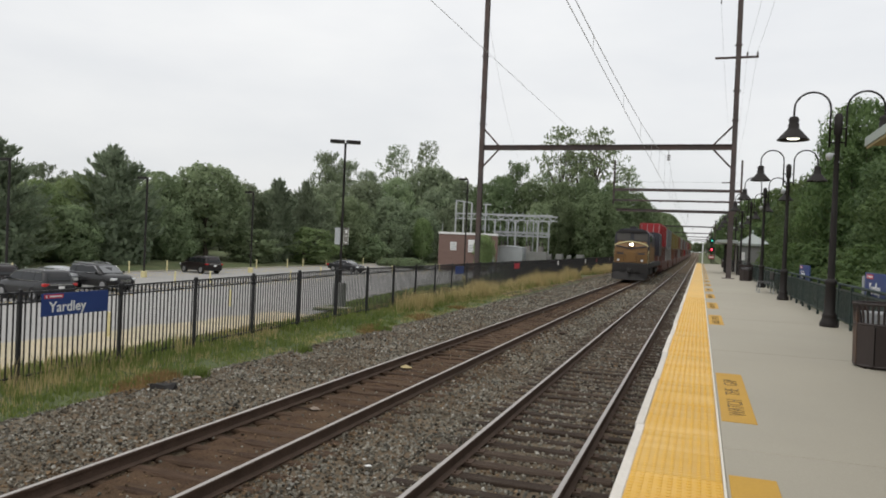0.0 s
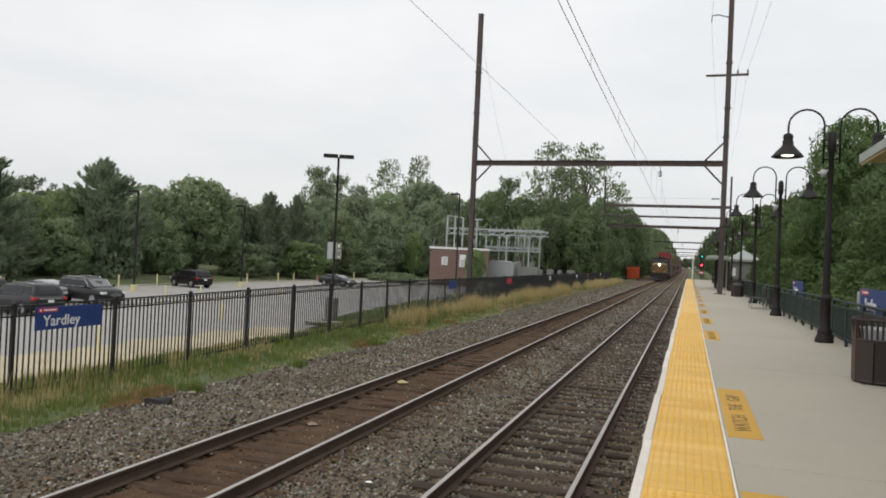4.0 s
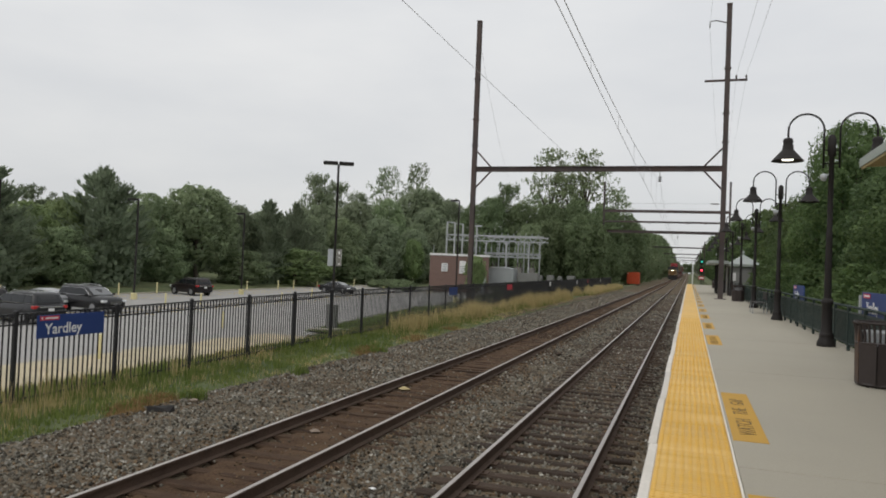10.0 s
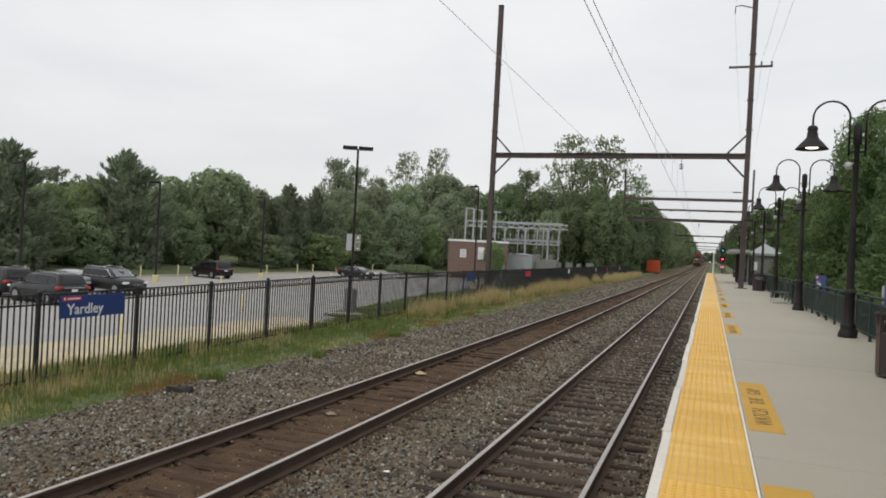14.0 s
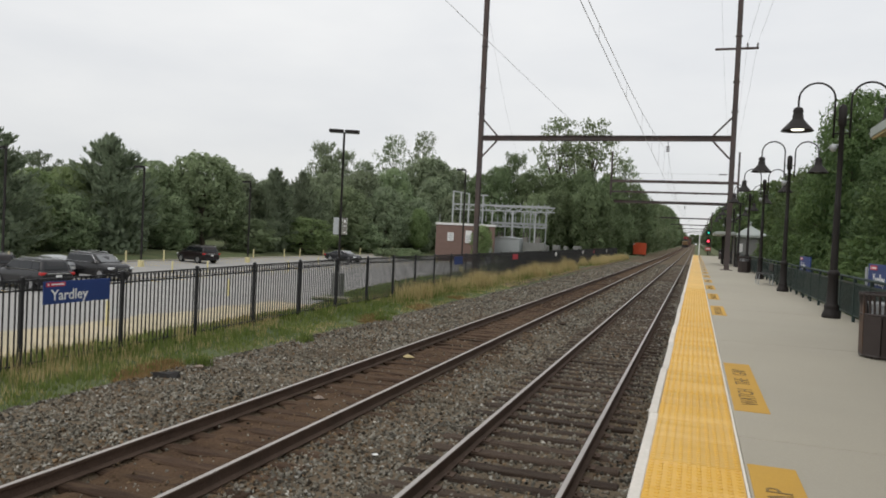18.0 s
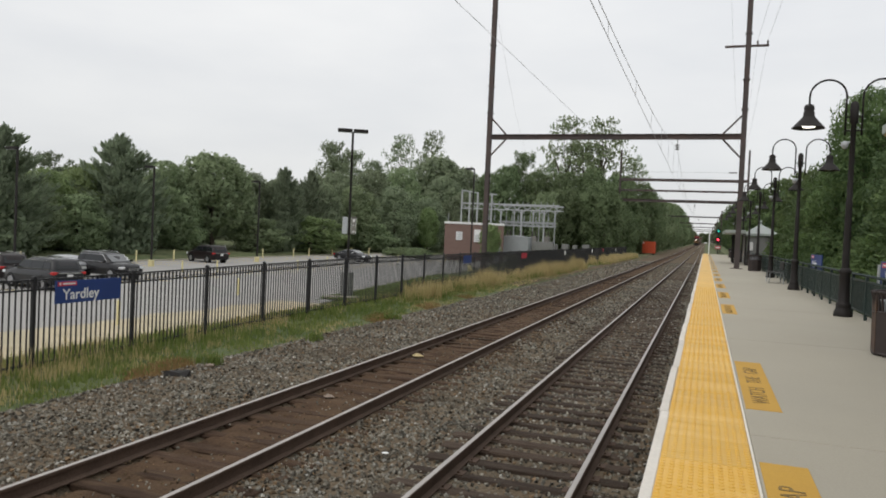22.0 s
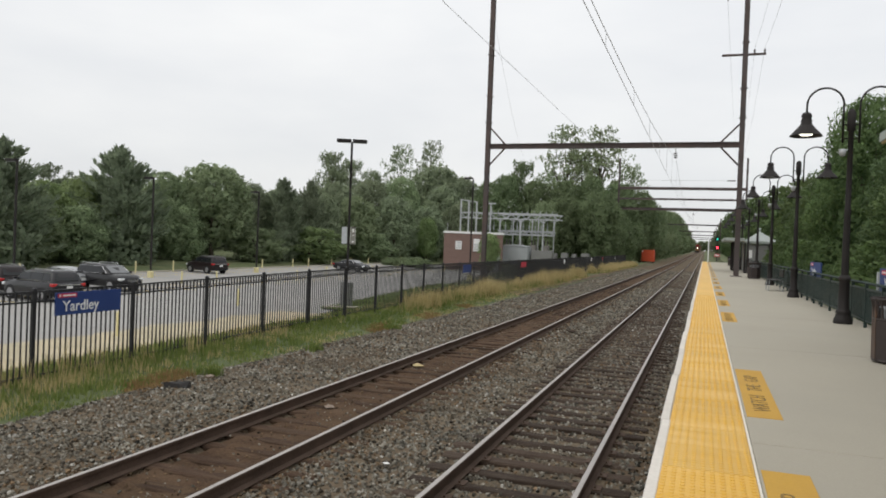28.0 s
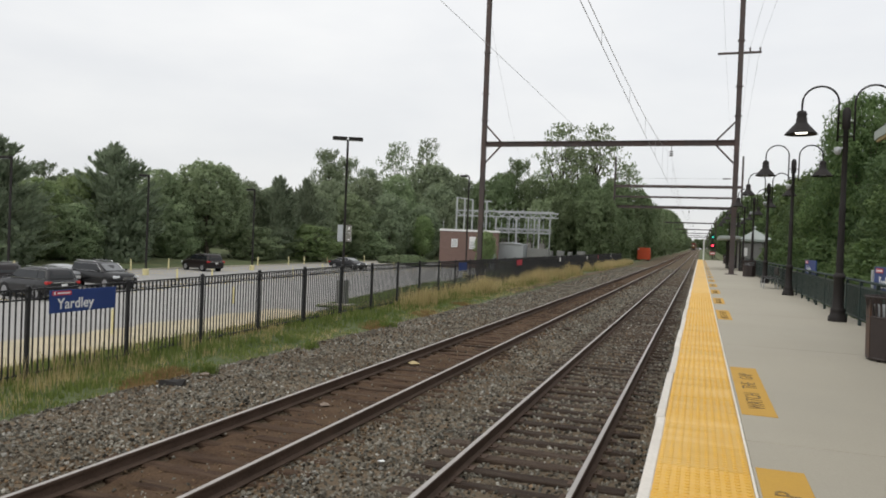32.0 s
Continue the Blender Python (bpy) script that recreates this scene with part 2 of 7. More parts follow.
M_SIGNRED = mat("sign_red", (0.50, 0.035, 0.06), 0.5, vary=0.08, bump=0.02)
M_WHITE = mat("white_paint", (0.74, 0.74, 0.73), 0.6, vary=0.08, scale=3, fine=30, bump=0.05)
M_STEEL = mat("catenary_steel", (0.080, 0.066, 0.064), 0.75, metal=0.2, vary=0.25, scale=1.2, fine=18, bump=0.2, stain=(0.12, 0.075, 0.062), stain_scale=0.8, stain_amount=0.5)
M_WIRE = mat("wire", (0.40, 0.40, 0.40), 0.6, metal=0.4, vary=0.1, bump=0.0)
M_BRONZE = mat("lamp_bronze", (0.021, 0.018, 0.017), 0.65, metal=0.0, spec=0.25, vary=0.2, scale=4, fine=40, bump=0.05)
M_TAN = mat("sandy_verge", (0.44, 0.375, 0.255), 0.95, vary=0.25, scale=0.8, fine=14, bump=0.4, stain=(0.34, 0.31, 0.22), stain_scale=0.9, stain_amount=0.6)
M_GLOW = mat("lamp_glow", (0.9, 0.88, 0.8), 0.5, vary=0.02, bump=0, emit=(1.0, 0.95, 0.82), emit_strength=2.6)
M_GREEN = mat("railing_green", (0.024, 0.040, 0.036), 0.5, vary=0.2, scale=2, fine=30, bump=0.05)
M_BIN = mat("bin_brown", (0.035, 0.026, 0.024), 0.55, vary=0.2, scale=5, fine=40, bump=0.08)
M_BINPANEL = mat("bin_panel", (0.052, 0.037, 0.032), 0.6, vary=0.2, scale=5, fine=40, bump=0.08, stain=(0.15, 0.070, 0.03), stain_scale=2.2, stain_amount=0.4)
M_BAG = mat("bin_liner", (0.44, 0.46, 0.48), 0.4, vary=0.2, scale=12, fine=40, bump=0.3)
M_BRICK = mat("brick_wall", (0.185, 0.122, 0.104), 0.9, vary=0.15, scale=1.5, fine=14, bump=0.25, stretch=(1, 1, 3))
M_ROOFG = mat("roof_metal", (0.33, 0.36, 0.34), 0.5, metal=0.1, vary=0.1, scale=1, fine=15, bump=0.08)
M_FASCIA = mat("canopy_fascia", (0.33, 0.37, 0.335), 0.6, vary=0.12, scale=2, fine=20, bump=0.06)
M_SOFFIT = mat("canopy_soffit", (0.44, 0.35, 0.18), 0.75, vary=0.15, scale=3, fine=20, bump=0.1, stretch=(1, 8, 1))
M_TIMBER = mat("timber_post", (0.24, 0.19, 0.15), 0.85, vary=0.25, scale=3, fine=40, bump=0.25, stretch=(5, 5, 0.6))
M_SUBST = mat("galvanised", (0.40, 0.415, 0.42), 0.55, metal=0.2, vary=0.12, scale=2, fine=20, bump=0.05)
M_SHED = mat("cabinet_grey", (0.36, 0.38, 0.39), 0.7, vary=0.1, scale=1, fine=15, bump=0.08)
M_CERAMIC = mat("insulator", (0.10, 0.085, 0.08), 0.3, vary=0.1, bump=0)
M_BARK = mat("bark", (0.085, 0.068, 0.052), 0.95, vary=0.35, scale=2, fine=14, bump=0.6, stretch=(4, 4, 0.8))
# Mid, dark and needle tones are paled and greyed: haze painted into far leaves.
M_LEAF = [leaf_mat("leaf_mid_hazed", (0.186, 0.239, 0.131), (0.335, 0.404, 0.224)),
          leaf_mat("leaf_dark_hazed", (0.195, 0.237, 0.153), (0.311, 0.370, 0.221)),
          leaf_mat("leaf_light", (0.165, 0.225, 0.095), (0.300, 0.375, 0.165)),
          leaf_mat("needle", (0.157, 0.193, 0.125), (0.246, 0.294, 0.183)),
          leaf_mat("leaf_fresh", (0.070, 0.112, 0.042), (0.170, 0.232, 0.085)),
          leaf_mat("leaf_wood", (0.125, 0.167, 0.083), (0.217, 0.278, 0.140)),
          leaf_mat("leaf_deep", (0.066, 0.104, 0.046), (0.155, 0.212, 0.086))]
M_GRASS = leaf_mat("grass_blade", (0.106, 0.150, 0.034), (0.235, 0.268, 0.080))
M_DEADWEED = leaf_mat("dead_weed", (0.20, 0.118, 0.052), (0.33, 0.215, 0.105))
M_STRAW = leaf_mat("dry_grass", (0.41, 0.335, 0.15), (0.63, 0.52, 0.27))
M_BOLLARD = mat("bollard_yellow", (0.62, 0.55, 0.30), 0.7, vary=0.12, scale=4, fine=30, bump=0.08)
M_ORANGE = mat("orange_paint", (0.55, 0.085, 0.03), 0.6, vary=0.12, scale=2, fine=20, bump=0.08)
M_TYRE = mat("tyre", (0.016, 0.016, 0.017), 0.9, vary=0.2, bump=0.1)
M_RIM = mat("rim", (0.35, 0.35, 0.36), 0.35, metal=0.7, vary=0.05, bump=0)
M_GLASS = glass_mat("dark_glass", (0.012, 0.014, 0.016), 0.10, 0.35)
M_SCREEN = glass_mat("windscreen_glass", (0.10, 0.105, 0.11), 0.06, 0.9)
M_CHROME = mat("chrome", (0.55, 0.55, 0.56), 0.2, metal=0.9, vary=0.04, bump=0)
M_TAIL = mat("tail_light", (0.35, 0.02, 0.02), 0.25, vary=0.05, bump=0, emit=(0.8, 0.03, 0.03), emit_strength=0.05)
M_HEADL = mat("head_lens", (0.65, 0.66, 0.68), 0.2, vary=0.05, bump=0)
M_CARPAINT = {"black": mat("paint_black", (0.010, 0.010, 0.011), 0.25, vary=0.05, bump=0, spec=0.38),
              "charcoal": mat("paint_charcoal", (0.022, 0.022, 0.024), 0.25, vary=0.05, bump=0, spec=0.38),
              "red": mat("paint_red", (0.015, 0.0105, 0.011), 0.3, vary=0.05, bump=0, spec=0.3),
              "silver": mat("paint_silver", (0.40, 0.41, 0.42), 0.28, metal=0.4, vary=0.05, bump=0)}
M_TYEL = mat("loco_yellow", (0.185, 0.098, 0.030), 0.5, vary=0.15, scale=1.2, fine=20, bump=0.05, stain=(0.12, 0.070, 0.03), stain_scale=0.9, stain_amount=0.65)
M_TNAVY = mat("loco_navy", (0.034, 0.034, 0.044), 0.5, vary=0.2, scale=1.2, fine=20, bump=0.05)
M_CABGLASS = mat("cab_glass", (0.085, 0.082, 0.078), 0.35, spec=0.25, vary=0.15, scale=2, fine=12, bump=0)
M_TBLACK = mat("loco_black", (0.022, 0.020, 0.019), 0.75, vary=0.3, scale=2, fine=20, bump=0.1)
M_TLIGHT = mat("loco_headlight", (0.9, 0.85, 0.7), 0.4, vary=0.02, bump=0, emit=(1.0, 0.78, 0.52), emit_strength=30.0)
M_BOX = {"red": mat("box_red", (0.266, 0.018, 0.022), 0.6, vary=0.15, scale=0.8, fine=12, bump=0.1),
         "grey": mat("box_grey", (0.141, 0.148, 0.152), 0.6, vary=0.12, scale=0.8, fine=12, bump=0.1),
         "yellow": mat("box_olive", (0.163, 0.122, 0.033), 0.6, vary=0.15, scale=0.8, fine=12, bump=0.1),
         "white": mat("box_white", (0.185, 0.178, 0.167), 0.6, vary=0.12, scale=0.8, fine=12, bump=0.1),
         "brown": mat("box_brown", (0.096, 0.041, 0.030), 0.6, vary=0.2, scale=0.8, fine=12, bump=0.1),
         "orange": mat("box_orange", (0.148, 0.059, 0.031), 0.6, vary=0.15, scale=0.8, fine=12, bump=0.1)}
M_SIGRED = mat("signal_red", (0.8, 0.05, 0.05), 0.4, vary=0.02, bump=0, emit=(1.0, 0.05, 0.09), emit_strength=4.0)
M_SIGGRN = mat("signal_green", (0.05, 0.6, 0.45), 0.4, vary=0.02, bump=0, emit=(0.05, 0.80, 0.60), emit_strength=0.7)


# ---- mesh helpers ----
class MB:
    """Gathers the vertices and faces of one mesh."""

    def __init__(self):
        self.v, self.f, self.n = [], [], []

    def add(self, verts, faces):
        k = len(self.v)
        self.v.extend(tuple(p) for p in verts)
        self.f.extend(tuple(i + k for i in face) for face in faces)
        return self

    def box(self, x0, x1, y0, y1, z0, z1, bev=0.0, m=None):
        """A box between two corners, its edges cut off by bev."""
        b = min(bev, (x1 - x0) * 0.45, (y1 - y0) * 0.45, (z1 - z0) * 0.45)
        if b <= 0:
            vs = [(x, y, z) for z in (z0, z1) for y in (y0, y1) for x in (x0, x1)]
            fs = [(0, 2, 3, 1), (4, 5, 7, 6), (0, 1, 5, 4), (2, 6, 7, 3), (0, 4, 6, 2), (1, 3, 7, 5)]
        else:
            vs, fs, idx = [], [], {}
            X, Y, Z = (x0, x1), (y0, y1), (z0, z1)
            for i in (0, 1):
                for j in (0, 1):
                    for k in (0, 1):
                        c = (X[i], Y[j], Z[k])
                        d = (b * (1 - 2 * i), b * (1 - 2 * j), b * (1 - 2 * k))
                        for a in range(3):
                            idx[i, j, k, a] = len(vs)
                            vs.append(tuple(c[q] + (d[q] if q != a else 0) for q in range(3)))
            for a, (p, q) in ((0, (1, 2)), (1, (2, 0)), (2, (0, 1))):
                for s in (0, 1):
                    loop = []
                    for u, w in ((0, 0), (1, 0), (1, 1), (0, 1)):
                        key = [0, 0, 0]
                        key[a], key[p], key[q] = s, u, w
                        loop.append(idx[(*key, a)])
                    fs.append(tuple(loop if s else loop[::-1]))
            for a, p, q in ((0, 1, 2), (1, 2, 0), (2, 0, 1)):
                for s in (0, 1):
                    for u in (0, 1):
                        k0, k1 = [0, 0, 0], [0, 0, 0]
                        k0[p], k0[q], k1[p], k1[q] = s, u, s, u
                        k0[a], k1[a] = 0, 1
                        loop = [idx[(*k0, p)], idx[(*k1, p)], idx[(*k1, q)], idx[(*k0, q)]]
                        fs.append(tuple(loop if s == u else loop[::-1]))
            for i in (0, 1):
                for j in (0, 1):
                    for k in (0, 1):
                        loop = [idx[i, j, k, a] for a in range(3)]
                        fs.append(tuple(loop if (i + j + k) % 2 else loop[::-1]))
        if m is not None:
            vs = [m @ Vector(p) for p in vs]
        return self.add(vs, fs)

    def cyl(self, p0, p1, r0, r1=None, n=8, caps=True):
        p0, p1 = Vector(p0), Vector(p1)
        r1 = r0 if r1 is None else r1
        q = (p1 - p0).to_track_quat("Z", "Y")
        vs = []
        for p, r in ((p0, r0), (p1, r1)):
            for i in range(n):
                a = 2 * math.pi * i / n
                vs.append(p + q @ Vector((r * math.cos(a), r * math.sin(a), 0)))
        fs = [(i, (i + 1) % n, n + (i + 1) % n, n + i) for i in range(n)]
        if caps:
            fs += [tuple(range(n))[::-1], tuple(range(n, 2 * n))]
        return self.add(vs, fs)

    def tube(self, pts, r, n=6):
        pts = [Vector(p) for p in pts]
        vs = []
        for i, p in enumerate(pts):
            d = (pts[min(i + 1, len(pts) - 1)] - pts[max(i - 1, 0)]).normalized()
            up = Vector((0, 0, 1)) if abs(d.z) < 0.9 else Vector((0, 1, 0))
            s = d.cross(up).normalized()
            u = s.cross(d)
            rr = r[i] if isinstance(r, (list, tuple)) else r
            for k in range(n):
                a = 2 * math.pi * k / n
                vs.append(p + s * (rr * math.cos(a)) + u * (rr * math.sin(a)))
        fs = [(i * n + k, i * n + (k + 1) % n, (i + 1) * n + (k + 1) % n, (i + 1) * n + k) for i in range(len(pts) - 1) for k in range(n)]
        fs += [tuple(range(n))[::-1], tuple(range((len(pts) - 1) * n, len(pts) * n))]
        return self.add(vs, fs)

    def lathe(self, profile, n=16, at=(0, 0, 0), turn=0.0, caps=True):
        vs = []
        for r, z in profile:
            for i in range(n):
                a = 2 * math.pi * i / n + turn
                vs.append((at[0] + r * math.cos(a), at[1] + r * math.sin(a), at[2] + z))
        k = len(profile)
        fs = [(j * n + i, j * n + (i + 1) % n, (j + 1) * n + (i + 1) % n, (j + 1) * n + i) for j in range(k - 1) for i in range(n)]
        if caps:
            fs += [tuple(range(n))[::-1], tuple(range((k - 1) * n, k * n))]
        return self.add(vs, fs)

    def prism(self, poly, a0, a1, axis="x", shrink=1.0, mid=None):
        """A polygon in the plane across axis, drawn out from a0 to a1."""
        def place(u, w, a):
            return {"x": (a, u, w), "y": (u, a, w), "z": (u, w, a)}[axis]
        n = len(poly)
        vs = [place(u, w, a0) for u, w in poly] + [place(u, w, a1) for u, w in poly]
        fs = [(i, (i + 1) % n, n + (i + 1) % n, n + i) for i in range(n)] + [tuple(range(n))[::-1], tuple(range(n, 2 * n))]
        return self.add(vs, fs)

    def mesh(self, name, material, smooth=False):
        me = bpy.data.meshes.new(name)
        me.from_pydata(self.v, [], self.f)
        me.materials.append(material)
        if smooth:
            me.polygons.foreach_set("use_smooth", [True] * len(me.polygons))
        me.update()
        if self.n:
            me.normals_split_custom_set_from_vertices(self.n)
        return me


def thing(name, label, category, group="", at=(0, 0, 0), rz=0.0, kind=""):
    """The empty that carries one thing's parts."""
    ob = new(name)
    ob.empty_display_size = 0.2
    ob.matrix_basis = pose(*at, 0, 0, rz)
    return tagged(ob, label, category, group, kind)


def part(name, mb, material, parent, label="", smooth=False, kind=""):
    me = mb.mesh(name, material, smooth) if isinstance(mb, MB) else mb
    ob = new(name, me)
    ob.parent = parent
    return tagged(ob, label, kind=kind)


def solo(name, mb, material, label, category, group="", smooth=False, kind=""):
    """A thing or piece of the setting that is one mesh."""
    return tagged(new(name, mb.mesh(name, material, smooth)), label, category, group, kind)


def letters(text, size, material, parent, m, name="lettering", bold=0.0):
    """Words as a thin mesh, standing in the plane of the pose m."""
    cu = bpy.data.curves.new("words", "FONT")
    cu.body, cu.size, cu.extrude, cu.align_x, cu.align_y = text, size, 0.002, "CENTER", "CENTER"
    cu.resolution_u, cu.offset = 3, size * bold
    tmp = bpy.data.objects.new("words", cu)
    me = bpy.data.meshes.new_from_object(tmp)
    bpy.data.objects.remove(tmp)
    me.materials.clear()
    me.materials.append(material)
    ob = new(name, me)
    ob.parent = parent
    ob.matrix_basis = m
    return ob


# ---- plan: x across the tracks, y along them, z from the top of the rails ----
X_NEAR, X_FAR, GAUGE = -1.961, -5.543, 1.505
Z_PLAT, X_EDGE, Y_END = 1.22, -0.29, 111.0
X_FENCE, Z_LOT = -11.40, -1.40
rnd = random.Random(7)


def lerp_table(table, x):
    for (x0, z0), (x1, z1) in zip(table, table[1:]):
        if x <= x1:
            return z0 + (z1 - z0) * max(0.0, min(1.0, (x - x0) / (x1 - x0)))
    return table[-1][1]


GROUND_X = [(-3000, 1.0), (-95, 0.6), (-62, -0.55), (-53, -1.05), (-50.4, -1.45), (-17.6, -1.45), (-12.5, -0.26), (-11.4, -0.20), (-9.9, -0.20), (-9.2, -0.32),
            (-0.3, -0.34), (3.35, -0.34), (3.7, 0.7), (6.0, 0.95), (14.0, 1.3), (3000, 1.3)]


def grade(y):
    """The line climbs gently past the station."""
    return 0.0033 * max(0.0, min(y, 1100.0) - 140.0)


def bank(y):
    return 0.15 * max(0.0, min(1.0, (y - 10.0) / 12.0))


def ground_z(x, y):
    z = lerp_table(GROUND_X, x) + grade(y)
    if -13.4 < x < -9.6:
        z += bank(y) * max(0.0, 1 - abs(x + 11.4) / 2.0)
    return z


def steps(*spans):
    out = []
    for a, b, d in spans:
        n = max(1, round((b - a) / d))
        out += [a + (b - a) * i / n for i in range(n)]
    return out + [spans[-1][1]]


def sheet(mb, xs, ys, zf):
    k, n = len(mb.v), len(ys)
    mb.v.extend((x, y, zf(x, y)) for x in xs for y in ys)
    mb.f.extend((k + i * n + j, k + (i + 1) * n + j, k + (i + 1) * n + j + 1, k + i * n + j + 1) for i in range(len(xs) - 1) for j in range(n - 1))


mb = MB()
gx = sorted({*steps((-3000, -100, 400), (-100, -66, 8)), -95, -62, -57, -53, -50.4, -40, -30, -17.6, -16, -14, -12.5, -12, -11.4, -10.8, -10.2, -9.9, -9.55, -9.2, -5, -0.3, 3.35, 3.7, 4.5, 6, 9, 14, 30, 100, 600, 3000})
sheet(mb, gx, steps((-300, -20, 40), (-20, 40, 1.5), (40, 140, 5), (140, 1100, 60), (1100, 3000, 500)),
      lambda x, y: ground_z(x, y) + (0.03 * noise.noise((x * 0.9, y * 0.9, 0)) if -70 < x < 30 and y < 140 and not -50.4 <= x <= -17.6 else 0))
solo("ground", mb, M_EARTH, "rough grassy ground with dry patches beside the railway", "ground", kind="structure")

# ballast bed under both tracks
BAL_X = [(-9.75, -0.33), (-9.3, -0.19), (-7.3, -0.185), (-6.9, -0.20), (-6.3, -0.20), (-6.15, -0.29), (-4.95, -0.29), (-4.8, -0.20), (-4.3, -0.20), (-3.75, -0.235), (-3.2, -0.209), (-0.7, -0.209), (-0.2, -0.28)]
mb = MB()
sheet(mb, steps((-9.75, -0.2, 0.12)), steps((-6, 26, 0.13), (26, 60, 0.6), (60, 140, 4), (140, 1100, 40)),
      lambda x, y: lerp_table(BAL_X, x) + grade(y) + (0.028 * noise.noise((x * 4.5, y * 4.5, 3)) + 0.03 * noise.noise((x * 0.7, y * 0.5, 9)) if y < 60 else 0)
      + (0.045 * noise.noise((x, y * 0.35, 1)) if x < -8.8 and y < 60 else 0) + (0.024 * max(0.0, min(1.0, (y - 38) / 20)) if abs(x - X_NEAR) < 1.4 else 0))
solo("ballast_bed", mb, M_BALLAST, "grey and brown crushed stone ballast under the tracks", "ballast", kind="structure")
mb = MB()
sheet(mb, steps((X_FAR - 0.66, X_FAR + 0.66, 0.11)), steps((-6, 30, 0.11), (30, 60, 0.5), (60, 140, 5), (140, 1100, 40)),
      lambda x, y: -0.196 + grade(y) + (0.030 * noise.noise((x * 4, y * 4, 5)) + 0.045 * noise.noise((x * 1.5, y * 1.1, 2)) if y < 60 else 0.015) - 0.05 * (abs(x - X_FAR) > 0.6))
solo("track_dirt_fill", mb, M_DIRT, "brown dirt and fines filling the far track between its rails", "dirt", kind="structure")

mb = MB()
sheet(mb, [-10.75, -10.4, -10.0, -9.7], steps((40, 140, 2.0), (140, 420, 20)), lambda x, y: ground_z(x, y) + 0.03 + 0.04 * noise.noise((x * 1.5, y * 0.5, 8)) - (0.09 if x < -10.7 else 0))
solo("gravel_shoulder", mb, M_BALLAST, "dusty gravel shoulder beside the far track", "gravel", kind="structure")

# parking lot
mb = MB()
xs_, ys_ = [i / 8 for i in range(9)], steps((-30, 118, 4.5))
k_ = len(ys_)
mb.v = [(-50.1 + (31.9 - 0.13 * max(0.0, y - 28)) * u, y, Z_LOT) for u in xs_ for y in ys_]
mb.f = [(i * k_ + j, (i + 1) * k_ + j, (i + 1) * k_ + j + 1, i * k_ + j + 1) for i in range(8) for j in range(k_ - 1)]
lot = solo("parking_lot", mb, M_ASPHALT, "pale worn asphalt parking lot", "parking lot", kind="structure")
mb = MB()
for yy in steps((4, 110, 2.75)):
    for x0, x1 in ((-49.6, -44.6), (-38.0, -33.0)):
        mb.box(x0, x1, yy - 0.06, yy + 0.06, Z_LOT + 0.004, Z_LOT + 0.008)
part("stall_lines", mb, M_PAINT_Y, lot, "faded yellow parking lines", kind="stuff")
mb = MB()
sheet(mb, [-22.1, -21.3, -20.4, -19.2, -18.0], steps((-6, 34, 0.4)), lambda x, y: Z_LOT + 0.006 + 0.02 * abs(noise.noise((x, y, 4))))
mb.v = [(x + ((0.9 * noise.noise((1.0, y * 0.45, 2)) + 0.5 * noise.noise((3.0, y * 1.7, 5)) + 0.06 * max(0.0, y - 20)) if x < -22 else 0), y, z) for x, y, z in mb.v]
solo("sandy_verge", mb, M_TAN, "sandy straw-coloured verge at the edge of the lot", "verge", kind="structure")
mb = MB()
for yy in steps((-30, 112, 6.0)):
    mb.box(-50.3, -50.1, yy, yy + 5.97, Z_LOT - 0.2, Z_LOT + 0.13, 0.02)
solo("kerb", mb, M_CONC, "pale concrete kerb along the back of the lot", "kerb", kind="structure")

# grass and a pale slab round the lamp at the edge of the lot
mb = MB()
sheet(mb, [i / 6 for i in range(7)], steps((36.2, 66, 1.2)), lambda u, y: 0)
mb.v = [(-20.4 - 0.13 * (y - 38) + u * (3.4 + 0.10 * (y - 38)), y, Z_LOT + 0.02 + 0.05 * min(1, u * 5) + 0.9 * max(0.0, u - 0.55) ** 1.3 + 0.03 * noise.noise((u * 4, y, 0))) for u, y, _ in mb.v]
solo("grass_island", mb, M_TURF, "green turf beside the lamp at the edge of the lot", "grass", kind="structure")

# ---- rails ----
RAIL = [(-0.07, -0.172), (0.07, -0.172), (0.07, -0.16), (0.012, -0.14), (0.009, -0.05), (0.036, -0.035), (0.036, -0.006), (0.03, 0), (-0.03, 0), (-0.036, -0.006),
        (-0.036, -0.035), (-0.009, -0.05), (-0.012, -0.14), (-0.07, -0.16)]
RAIL_Y = [-8, 30, 140, 300, 600, 1100]


def rail(x):
    top = tagged(new("rail"), "steel rail with rusty web and polished running surface", "rail", "rails of the two tracks", "structure")
    mb = MB()
    n = len(RAIL)
    vs = [(x + u, y, w + grade(y)) for y in RAIL_Y for u, w in RAIL]
    mb.add(vs, [(j * n + i, j * n + (i + 1) % n, (j + 1) * n + (i + 1) % n, (j + 1) * n + i) for j in range(len(RAIL_Y) - 1) for i in range(n)])
    part("rail_body", mb, M_RUST, top)
    mb = MB()
    mb.add([(x + u, y, 0.003 + grade(y) - (0.003 if abs(u) > 0.025 else 0)) for y in RAIL_Y for u in (-0.029, -0.024, 0.024, 0.029)],
           [(j * 4 + i, j * 4 + i + 1, j * 4 + 5 + i, j * 4 + 4 + i) for j in range(len(RAIL_Y) - 1) for i in range(3)])
    part("running_surface", mb, M_RAILTOP, top, "polished steel running surface")


for xc in (X_NEAR, X_FAR):
    for s in (-0.5, 0.5):
        rail(xc + s * GAUGE)

